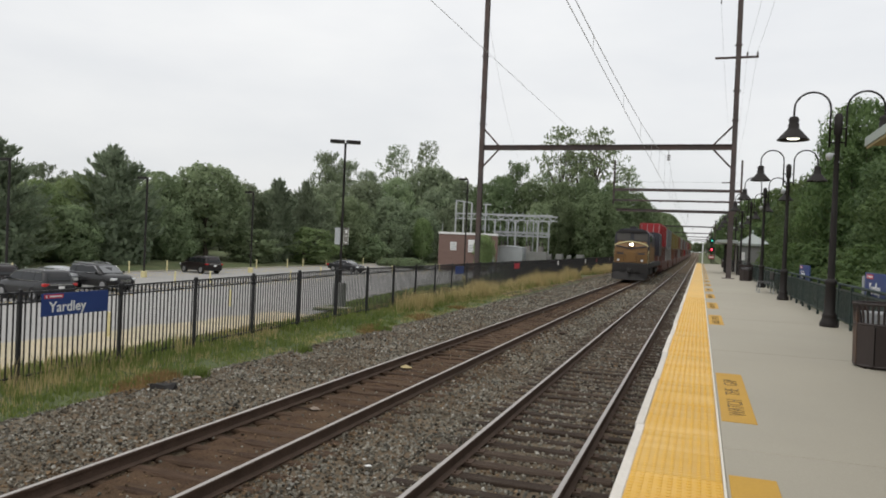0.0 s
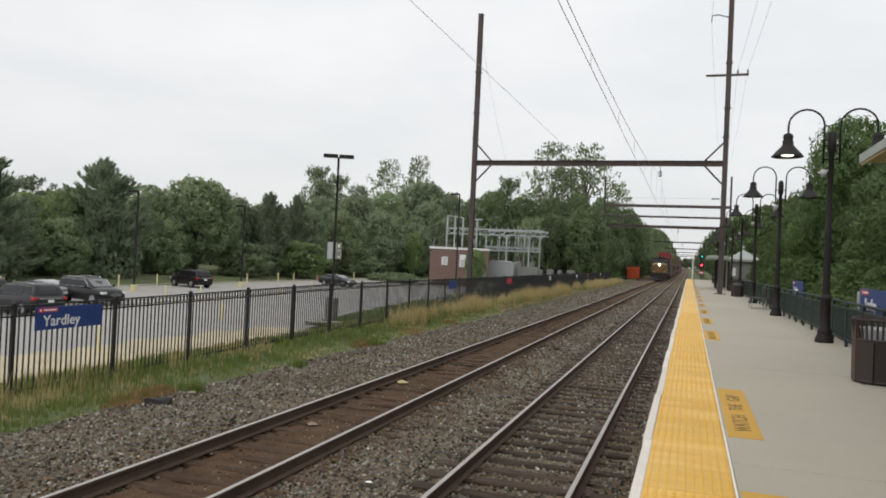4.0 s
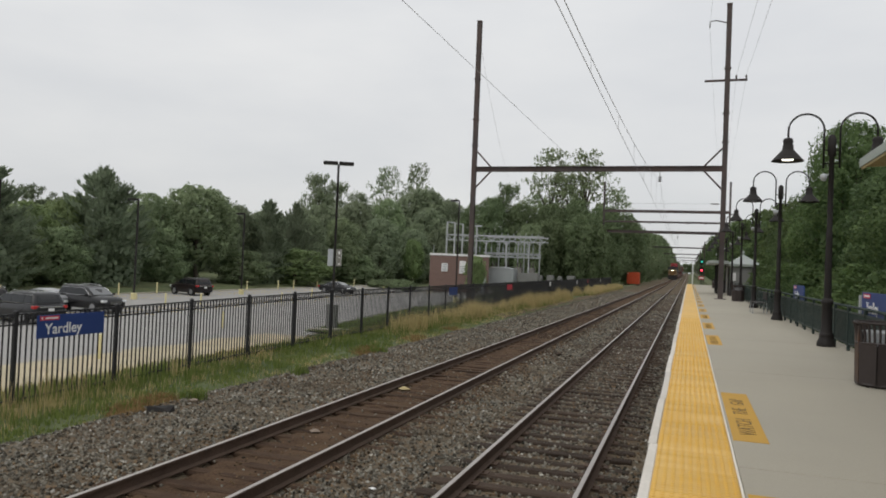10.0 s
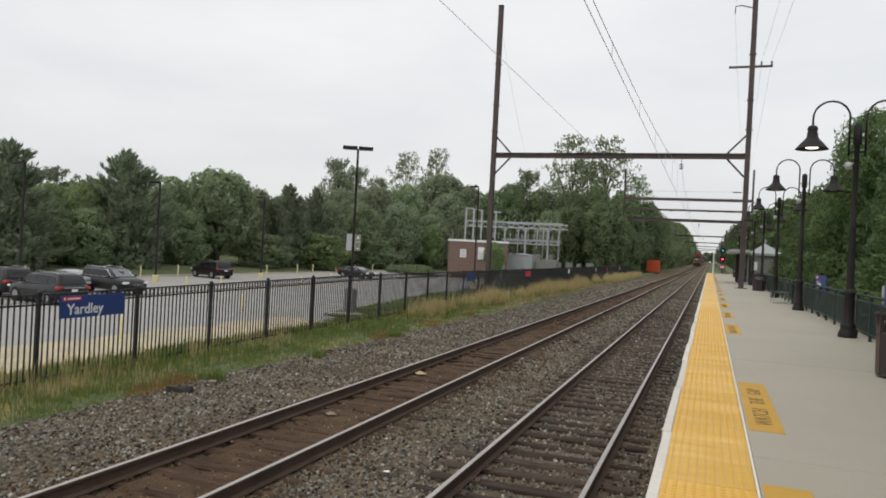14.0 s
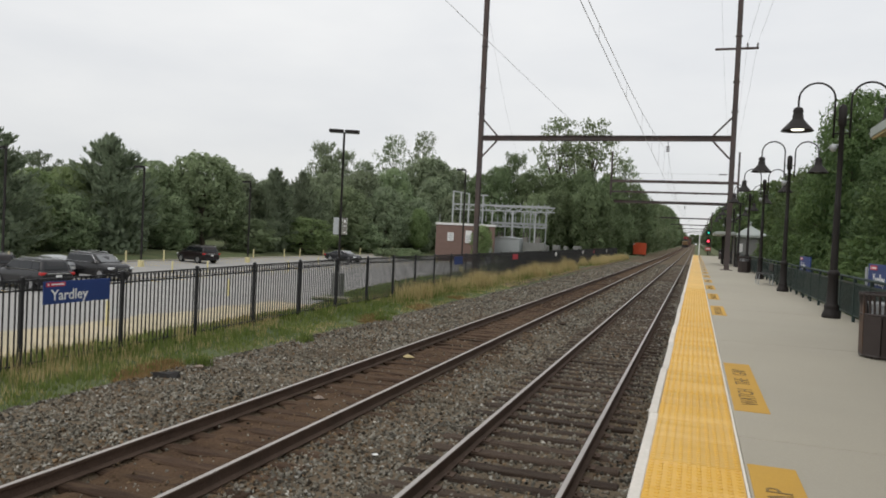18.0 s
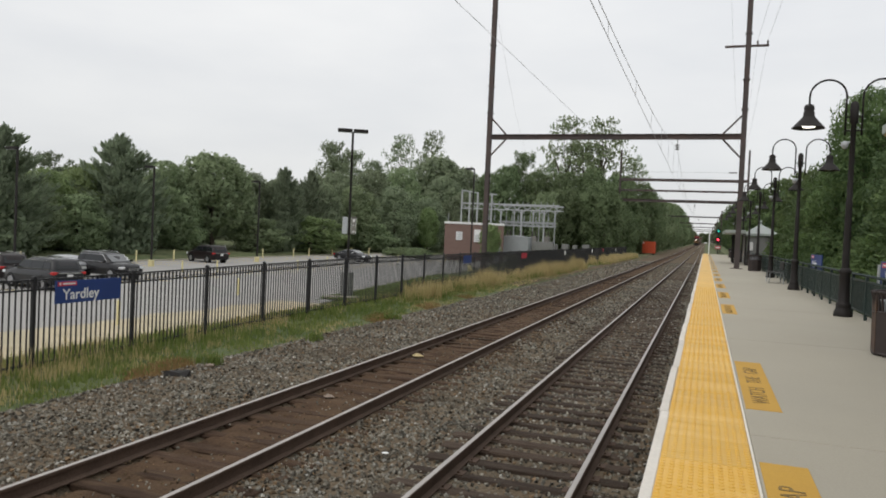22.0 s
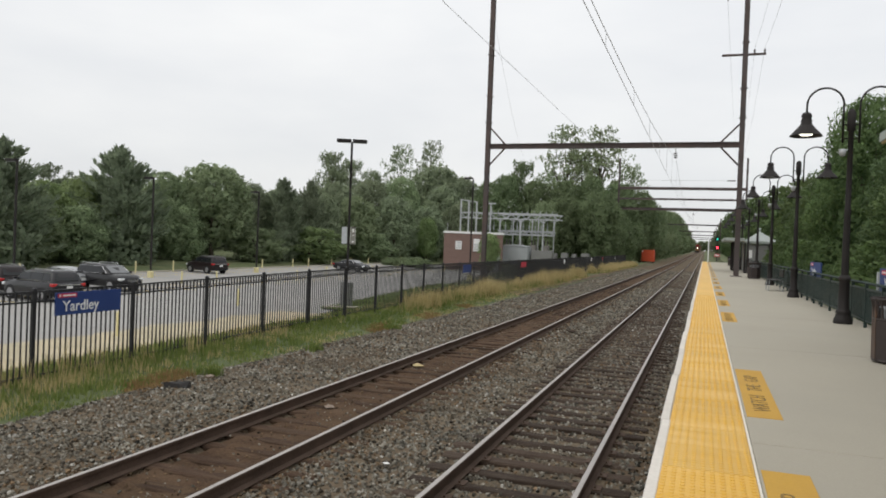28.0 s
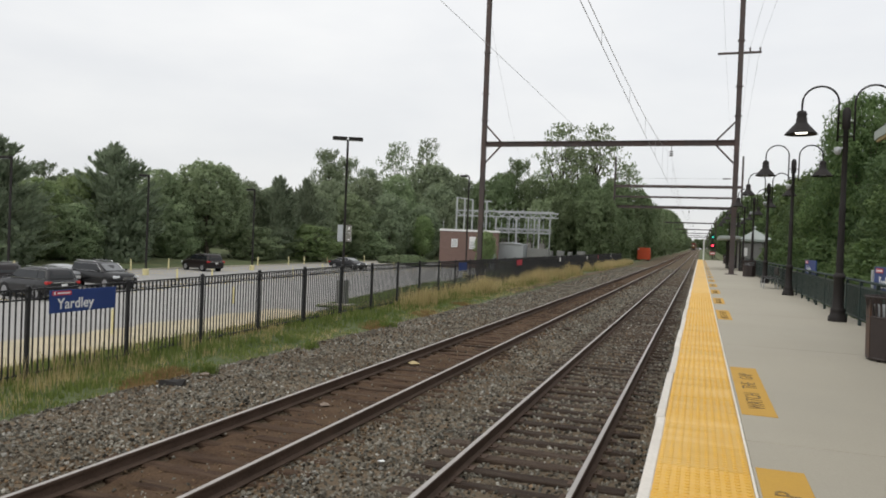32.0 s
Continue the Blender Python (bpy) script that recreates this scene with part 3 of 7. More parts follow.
# ---- platform ----
plat = tagged(new("platform"), "high station platform of pale concrete slabs", "platform", kind="structure")
mb = MB()
mb.box(0.15, 3.30, -10, Y_END - 0.1, -0.34, Z_PLAT - 0.30, 0.02)
mb.box(X_EDGE + 0.09, 3.43, -10, Y_END, Z_PLAT - 0.30, Z_PLAT - 0.06, 0.02)
part("platform_base", mb, M_CONC_D, plat, "grey concrete platform wall and deck edge")
mb = MB()
mb.box(0, 3.055, 0, 6.088, -0.06, 0, 0.008)
slab_mesh = mb.mesh("deck_slab", M_CONC)
for k in range(-3, 18):
    if 6.1 + 6.1 * k < Y_END - 6.0:
        ob = new("deck_slab", slab_mesh)
        ob.parent = plat
        ob.location = (0.390, 6.1 + 6.1 * k, Z_PLAT)
mb = MB()
mb.box(0.370, 0.3885, -10, Y_END, Z_PLAT - 0.06, Z_PLAT - 0.004)
mb.box(0.370, 0.384, -10, Y_END, Z_PLAT - 0.004, Z_PLAT + 0.006)
part("edge_strip", mb, M_STRIP, plat, "thin pale strip beside the tactile paving")


# ---- catenary ----
def portal(y, xl, xr, zb, zt, w=0.30, label="rusty brown steel catenary portal spanning the tracks", beam=0.34, brace=1.2, base_r=Z_PLAT):
    z0 = grade(y)
    top = thing("catenary_portal", label, "catenary portal", "catenary portals along the line")
    for x, zg in ((xl, ground_z(xl, y) - 0.05), (xr, base_r if y < Y_END else ground_z(xr, y) - 0.05)):
        mb = MB()
        hw, ht = w / 2, w / 2 - 0.03
        ring = [(-hw, -hw), (hw, -hw), (hw, -ht), (0.05, -ht), (0.05, ht), (hw, ht), (hw, hw), (-hw, hw), (-hw, ht), (-0.05, ht), (-0.05, -ht), (-hw, -ht)]
        mb.add([(x + u, y + v, zz) for zz in (zg, zt + z0 - 0.02) for u, v in ring],
               [(i, (i + 1) % 12, 12 + (i + 1) % 12, 12 + i) for i in range(12)] + [tuple(range(12))[::-1], tuple(range(12, 24))])
        cap = MB()
        cap.box(x - w / 2 - 0.015, x + w / 2 + 0.015, y - w / 2 - 0.015, y + w / 2 + 0.015, zt + z0 - 0.02, zt + z0 + 0.05)
        col = part("column", mb, M_STEEL, top)
        part("cap_plate", cap, M_STEEL, col)
        mb = MB()
        mb.box(x - 0.36, x + 0.36, y - 0.36, y + 0.36, zg - 0.1, zg + (0.9 if x == xl else 0.04), 0.03)
        part("footing", mb, M_STEEL if x == xr else M_CONC_D, col)
        for zz in (zb + 1.6, zb + 3.4, zb + 6.2):
            if zz < zt - 0.4:
                mb = MB()
                mb.box(x - w / 2 - 0.05, x + w / 2 + 0.05, y - w / 2 - 0.03, y + w / 2 + 0.03, zz, zz + 0.07)
                part("clamp", mb, M_STEEL, col)
    mb = MB()
    zl, zh = zb + z0 - beam / 2, zb + z0 + beam / 2
    mb.prism([(y - 0.13, zl), (y + 0.13, zl), (y + 0.13, zl + 0.04), (y + 0.03, zl + 0.04), (y + 0.03, zh - 0.04), (y + 0.13, zh - 0.04),
              (y + 0.13, zh), (y - 0.13, zh), (y - 0.13, zh - 0.04), (y - 0.03, zh - 0.04), (y - 0.03, zl + 0.04), (y - 0.13, zl + 0.04)], xl + w / 2, xr - w / 2, "x")
    part("crossbeam", mb, M_STEEL, top)
    if brace:
        for x, s in ((xl, 1), (xr, -1)):
            for u in (-1, 1):
                mb = MB()
                mb.cyl((x + s * w / 2, y, zb + z0 + u * brace * 1.05), (x + s * (w / 2 + brace * 0.85), y, zb + z0 + u * beam / 2), 0.06, n=6)
                part("knee_brace", mb, M_STEEL, top)
    # hanger and insulators over the near track
    hang = MB()
    hang.cyl((X_NEAR, y, zb + z0 - beam / 2), (X_NEAR, y, zb + z0 - beam / 2 - 0.28), 0.02, n=5)
    h = part("hanger", hang, M_STEEL, top)
    mb = MB()
    for k in range(3):
        mb.lathe([(0.03, 0.0), (0.13, 0.02), (0.10, 0.07), (0.03, 0.10)], 10, (X_NEAR, y, zb + z0 - beam / 2 - 0.40 - 0.13 * k))
    part("insulator", mb, M_CERAMIC, h, "dark ribbed insulators", smooth=True)
    return top


p1 = portal(48.1, -14.25, 1.85, 9.28, 19.5)
arm = MB()
arm.box(0.52, 3.0, 48.1 - 0.06, 48.1 + 0.06, 14.70, 14.82)
a = part("crossarm", arm, M_STEEL, p1)
for x in (2.36, 2.93):
    mb = MB()
    mb.lathe([(0.03, 0), (0.06, 0.04), (0.04, 0.1), (0.07, 0.14), (0.03, 0.26)], 8, (x, 48.1, 14.82))
    part("pin_insulator", mb, M_CERAMIC, a, smooth=True)
mb = MB()
mb.tube([(1.75, 48.1, 18.35), (1.1, 48.1, 18.55), (0.74, 48.1, 18.5), (0.72, 48.1, 18.1)], 0.035)
part("wire_bracket", mb, M_STEEL, p1)
p2 = portal(125.0, -13.9, 5.87, 9.34, 17.6, w=0.28, label="rusty steel catenary portal with three crossbeams", brace=0, beam=0.46)
for z, h in ((12.74, 0.46), (10.99, 0.30)):
    mb = MB()
    mb.box(-13.76, 5.73, 124.9, 125.1, z - h / 2, z + h / 2)
    part("crossbeam", mb, M_STEEL, p2)
for x in (-6.4, -3.5, -0.4, 2.2):
    mb = MB()
    mb.lathe([(0.05, 0), (0.12, 0.08), (0.05, 0.2)], 7, (x, 125.0, 10.72))
    part("insulator", mb, M_CERAMIC, p2)
mb = MB()
for x in (3.1, 3.4, 3.7, 4.0):
    mb.lathe([(0.03, 0), (0.17, 0.06), (0.17, 0.16), (0.03, 0.24)], 8, (x, 125.0, 13.97))
part("strain_insulator", mb, M_CERAMIC, p2, "dark strain insulators on the span wire")
for y in (202.0, 279.0, 356.0, 433.0, 510.0):
    portal(y, -13.9, 3.6, 9.28, 11.0, w=0.26, beam=0.32, brace=0.8, label="rusty steel catenary portal farther along the line")


def sag_points(p0, p1, sag, n=12):
    p0, p1 = Vector(p0), Vector(p1)
    return [p0.lerp(p1, i / n) - Vector((0, 0, 4 * sag * (i / n) * (1 - i / n))) for i in range(n + 1)]


def wire(name, pts, r, label, group="overhead wires"):
    mb = MB()
    mb.tube(pts, r, 5)
    return solo(name, mb, M_WIRE, label, "wire", group)


CAT_Y = [-30.0, 48.1, 125.0, 202.0, 279.0, 356.0]
for y0, y1 in zip(CAT_Y, CAT_Y[1:]):
    span, hi0, hi1 = y1 - y0, 8.55 + grade(y0), 8.55 + grade(y1)
    sag = 1.75 * (span / 78.1) ** 2
    top = thing("catenary_wire", "grey messenger and contact wire with droppers", "overhead wire", "overhead wires")
    mp = sag_points((X_NEAR, y0, hi0), (X_NEAR, y1, hi1), sag, 18)
    mb = MB()
    mb.tube(mp, 0.0075, 5)
    part("messenger_wire", mb, M_WIRE, top)
    mb = MB()
    mb.tube([(X_NEAR, y0, 6.55 + grade(y0)), (X_NEAR, y1, 6.55 + grade(y1))], 0.007, 5)
    part("contact_wire", mb, M_WIRE, top)
    k = 0
    y = y0 + 3.0
    while y < min(y1, 130) - 1:
        f_ = (y - y0) / span
        zt_ = hi0 + (hi1 - hi0) * f_ - 4 * sag * f_ * (1 - f_)
        mb = MB()
        mb.cyl((X_NEAR, y, 6.55 + grade(y)), (X_NEAR, y, zt_), 0.005, n=4)
        part("dropper", mb, M_WIRE, top)
        y += 5.9
wire("feeder_wire", sag_points((-7.6, -30, 9.5), (-7.6, 48.1, 9.95), 0.0) + sag_points((-7.6, 48.1, 9.95), (-7.6, 125, 10.3), 0.6)[1:], 0.0085, "single grey feeder wire carried over the portals")
wire("static_wire", sag_points((-14.2, 48.1, 18.2), (-22.5, 92, 14.0), 0.8), 0.007, "thin grey wire falling from a catenary column")
wire("signal_wire", sag_points((2.36, -40, 15.1), (2.36, 48.1, 15.08), 1.2) + sag_points((2.36, 48.1, 15.08), (4.5, 125, 16.5), 1.5)[1:], 0.006, "thin grey wire on the crossarm")
wire("signal_wire", sag_points((2.93, -40, 15.1), (2.93, 48.1, 15.08), 1.2) + sag_points((2.93, 48.1, 15.08), (4.7, 125, 16.5), 1.5)[1:], 0.006, "thin grey wire on the crossarm")
wire("signal_wire", sag_points((0.72, -40, 18.3), (0.72, 48.1, 18.1), 1.0) + sag_points((0.72, 48.1, 18.1), (4.4, 125, 17.3), 1.5)[1:], 0.006, "thin grey wire on the column bracket")
wire("cross_span_wire", [(-13.9, 125.0, 14.03), (5.8, 125.0, 14.1)], 0.016, "thin cross-span wire above a far portal")


# ---- platform furniture ----
def platform_lamp(lit):
    top = thing("street_lamp", "dark bronze twin-arm lamp with bell shades on the platform", "street lamp", "lamps along the platform", (0, 0, 0))
    mb = MB()
    mb.lathe([(0.19, 0), (0.195, 0.04), (0.185, 0.10), (0.155, 0.16), (0.145, 0.22), (0.155, 0.25), (0.135, 0.29), (0.115, 0.32), (0.105, 0.92), (0.125, 0.95), (0.125, 1.00), (0.085, 1.06)], 12)
    part("base", mb, M_BRONZE, top, smooth=True)
    mb = MB()
    mb.lathe([(0.078, 1.06), (0.066, 2.4), (0.066, 2.42), (0.066, 2.52), (0.058, 2.54), (0.055, 4.20), (0.085, 4.22), (0.085, 4.62), (0.05, 4.68), (0.0, 4.70)], 12, caps=False)
    part("post", mb, M_BRONZE, top, smooth=True)
    for s in (-1, 1):
        mb = MB()
        R, x0, zc = 0.365, 0.16, 4.80
        pts = [(s * x0, 0, 3.95), (s * x0, 0, zc)]
        pts += [(s * (x0 + R - R * math.cos(a)), 0, zc + R * math.sin(a)) for a in [math.pi * i / 12 for i in range(1, 13)]]
        pts += [(s * (x0 + 2 * R), 0, zc - 0.22)]
        mb.tube(pts, 0.022, 8)
        a_ = part("arm", mb, M_BRONZE, top, smooth=True)
        for z in (4.05, 4.35):
            mb = MB()
            mb.cyl((s * 0.05, 0, z), (s * x0, 0, z), 0.016, n=6)
            part("arm_bracket", mb, M_BRONZE, a_)
        xs = s * (x0 + 2 * R)
        mb = MB()
        mb.lathe([(0.03, 4.64), (0.085, 4.62), (0.115, 4.55), (0.095, 4.50), (0.115, 4.46), (0.115, 4.38), (0.15, 4.33), (0.33, 4.125), (0.345, 4.105), (0.325, 4.11), (0.16, 4.28)], 16, (xs, 0, 0), caps=False)
        sh = part("shade", mb, M_BRONZE, top, "dark bell-shaped shade", smooth=True)
        mb = MB()
        mb.lathe([(0.0, 4.130), (0.12, 4.130), (0.17, 4.20)], 16, (xs, 0, 0), caps=False)
        part("lens", mb, M_GLOW if lit else M_SHED, sh, "glowing lamp lens" if lit else "unlit lamp lens", smooth=True)
    mb = MB()
    mb.lathe([(0.0, -0.10), (0.05, -0.08), (0.075, -0.02), (0.075, 0.04), (0.04, 0.07), (0, 0.08)], 10, (-0.15, 0, 3.75), caps=False)
    mb.cyl((-0.15, 0, 3.80), (0, 0, 3.80), 0.02, n=6)
    part("camera_dome", mb, M_SUBST, top, "grey dome camera", smooth=True)
    return top


lamp = platform_lamp(True)
lamp.matrix_basis = pose(2.90, 18.0, Z_PLAT)
lamp = platform_lamp(False)
lamp.matrix_basis = pose(2.92, 27.72, Z_PLAT)
for k in range(2, 8):
    copy_thing(lamp, pose(2.92, 18.0 + 9.72 * k, Z_PLAT))

# tactile paving, edge boards and gap pads
tact = tagged(new("tactile_paving"), "bright yellow tactile paving along the platform edge", "tactile paving", kind="structure")
mb = MB()
mb.box(0, 0.594, 0, 0.604, -0.06, 0.006, 0.004)
tile_mesh = mb.mesh("tile", M_TACT)
for k in range(190):
    y = -4.0 + 0.61 * k
    if y > Y_END - 0.6:
        break
    ob = new("tile", tile_mesh)
    ob.parent = tact
    ob.location = (-0.226, y, Z_PLAT + (0.0012 if k % 2 else 0))
mb = MB()
dome = [(0.0175, 0.0), (0.0145, 0.005)]
for j in range(10):
    for i in range(380):
        x, y = -0.226 + 0.03 + j * 0.0593, 2.5 + i * 0.061
        ring = [(x + r * math.cos(a), y + r * math.sin(a), Z_PLAT + 0.0065 + z) for r, z in dome for a in (0, 1.0472, 2.0944, 3.1416, 4.1888, 5.236)]
        mb.add(ring, [(0, 1, 7, 6), (1, 2, 8, 7), (2, 3, 9, 8), (3, 4, 10, 9), (4, 5, 11, 10), (5, 0, 6, 11), (6, 7, 8, 9, 10, 11)])
part("domes", mb, M_TACT, tact, "rows of raised domes", kind="stuff")
edge = tagged(new("platform_edge"), "scuffed white edge boards of the platform", "edge board", kind="structure")
mb = MB()
mb.box(0, 0.075, 0, 2.385, -0.20, 0.012, 0.008)
board = mb.mesh("edge_board", M_EDGE)
for k in range(49):
    ob = new("edge_board", board)
    ob.parent = edge
    ob.location = (-0.304 + (0.012 if k % 2 else 0), -7.9 + 2.405 * k + 0.01, Z_PLAT)
for yc in (3.95, 8.45, 17.75, 22.5, 27.3, 32.0, 36.8, 41.5, 46.3, 51.0, 55.8, 60.5, 65.3, 70.0, 74.8, 79.5, 84.3, 89.0, 93.8, 98.5, 103.3, 108.0):
    h = 1.40 if yc < 12 else 1.24
    pad = thing("gap_pad", "mustard-yellow warning mat with dark letters on the platform", "warning mat", "warning mats", (0.56, yc, Z_PLAT))
    mb = MB()
    mb.box(-0.15, 0.15, -h, h, -0.002, 0.005, 0.003)
    part("mat", mb, M_PAD, pad)
    if yc < 30:
        for word, yw in (("WATCH", -0.72), ("THE", 0.12), ("GAP", 0.72)):
            letters(word, 0.215, M_PADTXT, pad, pose(0.005, yw * h / 1.4, 0.0062, 0, 0, 90))
    else:
        for s in (-0.62, 0.0, 0.62):
            mb = MB()
            mb.box(-0.07, 0.07, s - 0.24, s + 0.24, 0.005, 0.007)
            part("word_bar", mb, M_PADTXT, pad)

# green railing at the back of the platform
railing = tagged(new("platform_railing"), "dark green metal railing with mesh panels at the back of the platform", "railing", kind="structure")
XR = 3.20
post_mb, panel_mb = MB(), MB()
post_mb.box(-0.03, 0.03, -0.03, 0.03, -0.001, 0.92, 0.005)
post_mesh = post_mb.mesh("railing_post", M_GREEN)
panel_mb.box(-0.015, 0.015, 0.03, 1.49, 0.79, 0.83)
panel_mb.box(-0.015, 0.015, 0.03, 1.49, 0.13, 0.17)
for k in range(28):
    y = 0.05 + 1.42 * k / 27
    panel_mb.box(-0.008, 0.008, y, y + 0.022, 0.17, 0.79)
panel_mesh = panel_mb.mesh("railing_panel", M_GREEN)
back = MB()
back.box(0.009, 0.013, 0.03, 1.49, 0.14, 0.80)
back_mesh = back.mesh("mesh_screen", M_GREEN)
for k in range(76):
    y = -4.0 + 1.52 * k
    if y > Y_END - 1.6:
        break
    for nm, me in (("railing_post", post_mesh), ("railing_panel", panel_mesh), ("mesh_screen", back_mesh)):
        ob = new(nm, me)
        ob.parent = railing
        ob.location = (XR, y, Z_PLAT)
mb = MB()
mb.tube([(XR, -4, Z_PLAT + 0.93), (XR, Y_END - 1, Z_PLAT + 0.93)], 0.028, 8)
part("handrail", mb, M_GREEN, railing, smooth=True)


# litter bins
def bin_(at, label, scale=1.0):
    top = thing("litter_bin", label, "litter bin", "litter bins on the platform", at)
    top.scale = (scale,) * 3
    mb = MB()
    mb.lathe([(0.27, 0.03), (0.30, 0.05), (0.30, 0.58), (0.28, 0.60)], 16)
    part("inner_drum", mb, M_BIN, top)
    for k in range(8):
        a0, a1 = 2 * math.pi * (k + 0.53) / 8, 2 * math.pi * (k + 1.47) / 8
        rust = k in (2, 3)
        zt, R0, R1 = 0.88 if rust else 0.62, 0.345, 0.355
        mb = MB()
        ring = [(r * math.cos(a), r * math.sin(a), z) for r, z in ((R0 - 0.012, 0.05), (R0 + 0.01, 0.05), (R1 + 0.012, zt), (R1 - 0.012, zt)) for a in (a0, a1)]
        mb.add(ring, [(0, 1, 3, 2), (2, 3, 5, 4), (4, 5, 7, 6), (6, 7, 1, 0), (0, 2, 4, 6), (1, 7, 5, 3)])
        part("side_panel", mb, M_BINPANEL if rust else M_BIN, top, "worn brown side panel" if rust else "")
    for k in range(30):
        a = 2 * math.pi * k / 30
        mb = MB()
        c, s = math.cos(a), math.sin(a)
        pts = [(0.325 * c, 0.325 * s, 0.58), (0.33 * c, 0.33 * s, 0.70), (0.34 * c, 0.34 * s, 0.80), (0.375 * c, 0.375 * s, 0.94)]
        mb.tube(pts, 0.016, 4)
        part("slat", mb, M_BIN, top)
    for z, r in ((0.04, 0.33), (0.63, 0.34), (0.92, 0.37)):
        mb = MB()
        mb.tube([(r * math.cos(2 * math.pi * i / 20), r * math.sin(2 * math.pi * i / 20), z) for i in range(21)], 0.02, 5)
        part("hoop", mb, M_BIN, top)
    mb = MB()
    mb.lathe([(0.27, 0.60), (0.285, 0.76), (0.30, 0.80), (0.27, 0.77), (0.24, 0.66)], 14, caps=False)
    part("liner", mb, M_BAG, top, "crumpled pale bin liner", smooth=True)
    for a in (0.8, 2.4, 3.9, 5.5):
        mb = MB()
        mb.cyl((0.3 * math.cos(a), 0.3 * math.sin(a), 0), (0.3 * math.cos(a), 0.3 * math.sin(a), 0.06), 0.025, n=6)
        part("foot", mb, M_BIN, top)
    return top


bin_((2.60, 11.72, Z_PLAT), "dark brown slatted steel litter bin beside the railing", 0.97)
b2 = bin_((2.70, 45.4, Z_PLAT), "dark brown slatted litter bin farther along the platform")
copy_thing(b2, pose(2.75, 85.5, Z_PLAT))


# station signs
def sign_text(parent, m, w, h):
    letters("Yardley", h * 0.66, M_WHITE, parent, m @ pose(-w * 0.13, -h * 0.13, 0.004), "station_name", 0.014)
    mb = MB()
    mb.box(-w * 0.47, -w * 0.20, h * 0.27, h * 0.46, 0.001, 0.005)
    e = part("operator_mark", mb, M_SIGNRED, parent, "small red operator mark")
    e.matrix_basis = m
    mb = MB()
    mb.box(-w * 0.45, -w * 0.43, h * 0.31, h * 0.42, 0.006, 0.008)
    mb.box(-w * 0.40, -w * 0.22, h * 0.33, h * 0.40, 0.006, 0.008)
    e2 = part("operator_word", mb, M_WHITE, parent)
    e2.matrix_basis = m


s1 = thing("station_sign", "blue station name sign fixed to the black fence", "sign", "station signs", (X_FENCE + 0.055, 11.17, 1.22), 0)
mb = MB()
mb.box(-0.012, 0.012, -0.81, 0.81, -0.215, 0.215, 0.004)
part("panel", mb, M_SIGN, s1)
sign_text(s1, pose(0.0125, 0, 0, 90, 0, 90), 1.62, 0.43)
for yc, label in ((15.20, "blue station name sign on the green railing"), (25.25, "blue station name sign on the green railing farther along")):
    s2 = thing("station_sign", label, "sign", "station signs", (XR + 0.06, yc, Z_PLAT + 1.02))
    mb = MB()
    mb.box(-0.015, 0.015, -1.15, 1.15, -0.23, 0.24, 0.004)
    part("panel", mb, M_SIGN, s2)
    sign_text(s2, pose(-0.016, 0, 0, 90, 0, -90), 2.1, 0.46)
    for yy in (-0.8, 0.8):
        mb = MB()
        mb.box(0.016, 0.05, yy - 0.025, yy + 0.025, -1.02, 0.22)
        part("bracket", mb, M_GREEN, s2)
# First entry is a slim pale post beside the sign, the second a board.
for yc, hw, z0 in ((16.85, 0.07, 0.70), (13.40, 0.42, 0.80)):
    nb = thing("notice_board", "pale grey upright panel behind the railing", "notice board", "notice boards", (XR + 0.12, yc, Z_PLAT))
    mb = MB()
    mb.box(-0.02, 0.02, -hw, hw, z0, z0 + 0.48, 0.006)
    part("board", mb, M_SHED, nb)
    mb = MB()
    mb.box(-0.018, 0.018, -0.03, 0.03, 0, z0)
    part("leg", mb, M_SHED, nb)

# metal bench
bench = thing("bench", "grey metal bench beside the railing", "bench", "", (2.68, 32.2, Z_PLAT))
for k in range(7):
    mb = MB()
    mb.box(-0.24 + 0.07 * k, -0.19 + 0.07 * k, -0.75, 0.75, 0.43, 0.455, 0.004)
    part("slat", mb, M_BRONZE, bench)
for y in (-0.6, 0.6):
    mb = MB()
    mb.tube([(-0.25, y, 0), (-0.22, y, 0.43), (0.26, y, 0.43), (0.28, y, 0)], 0.02, 6)
    part("leg_frame", mb, M_SHED, bench)
mb = MB()
mb.box(0.24, 0.28, -0.75, 0.75, 0.55, 0.85, 0.01)
part("backrest", mb, M_BRONZE, bench)

# waiting shelter farther along
sh = thing("platform_shelter", "small glazed platform shelter with a pale hipped metal roof", "shelter", "", (0, 0, Z_PLAT))
mb = MB()
mb.box(1.3, 2.74, 57.5, 66.0, 2.30, 2.54, 0.03)
part("flat_canopy", mb, M_ROOFG, sh, "pale flat canopy edge")
mb = MB()
HX0, HX1, HY0, HY1, HZ = 2.76, 4.95, 57.4, 61.9, 2.34
mb.add([(HX0, HY0, HZ), (HX1, HY0, HZ), (HX1, HY1, HZ), (HX0, HY1, HZ), (3.80, 59.0, 3.08), (3.80, 60.3, 3.08)], [(0, 1, 4), (1, 2, 5, 4), (2, 3, 5), (3, 0, 4, 5), (0, 3, 2, 1)])
mb.box(HX0, HX1, HY0, HY1, HZ - 0.16, HZ - 0.002)
roof = part("roof", mb, M_ROOFG, sh)
mb = MB()
mb.lathe([(0.06, 0), (0.05, 0.12), (0.10, 0.18), (0.02, 0.34), (0, 0.4)], 8, (3.80, 59.0, 3.04))
part("finial", mb, M_ROOFG, roof)
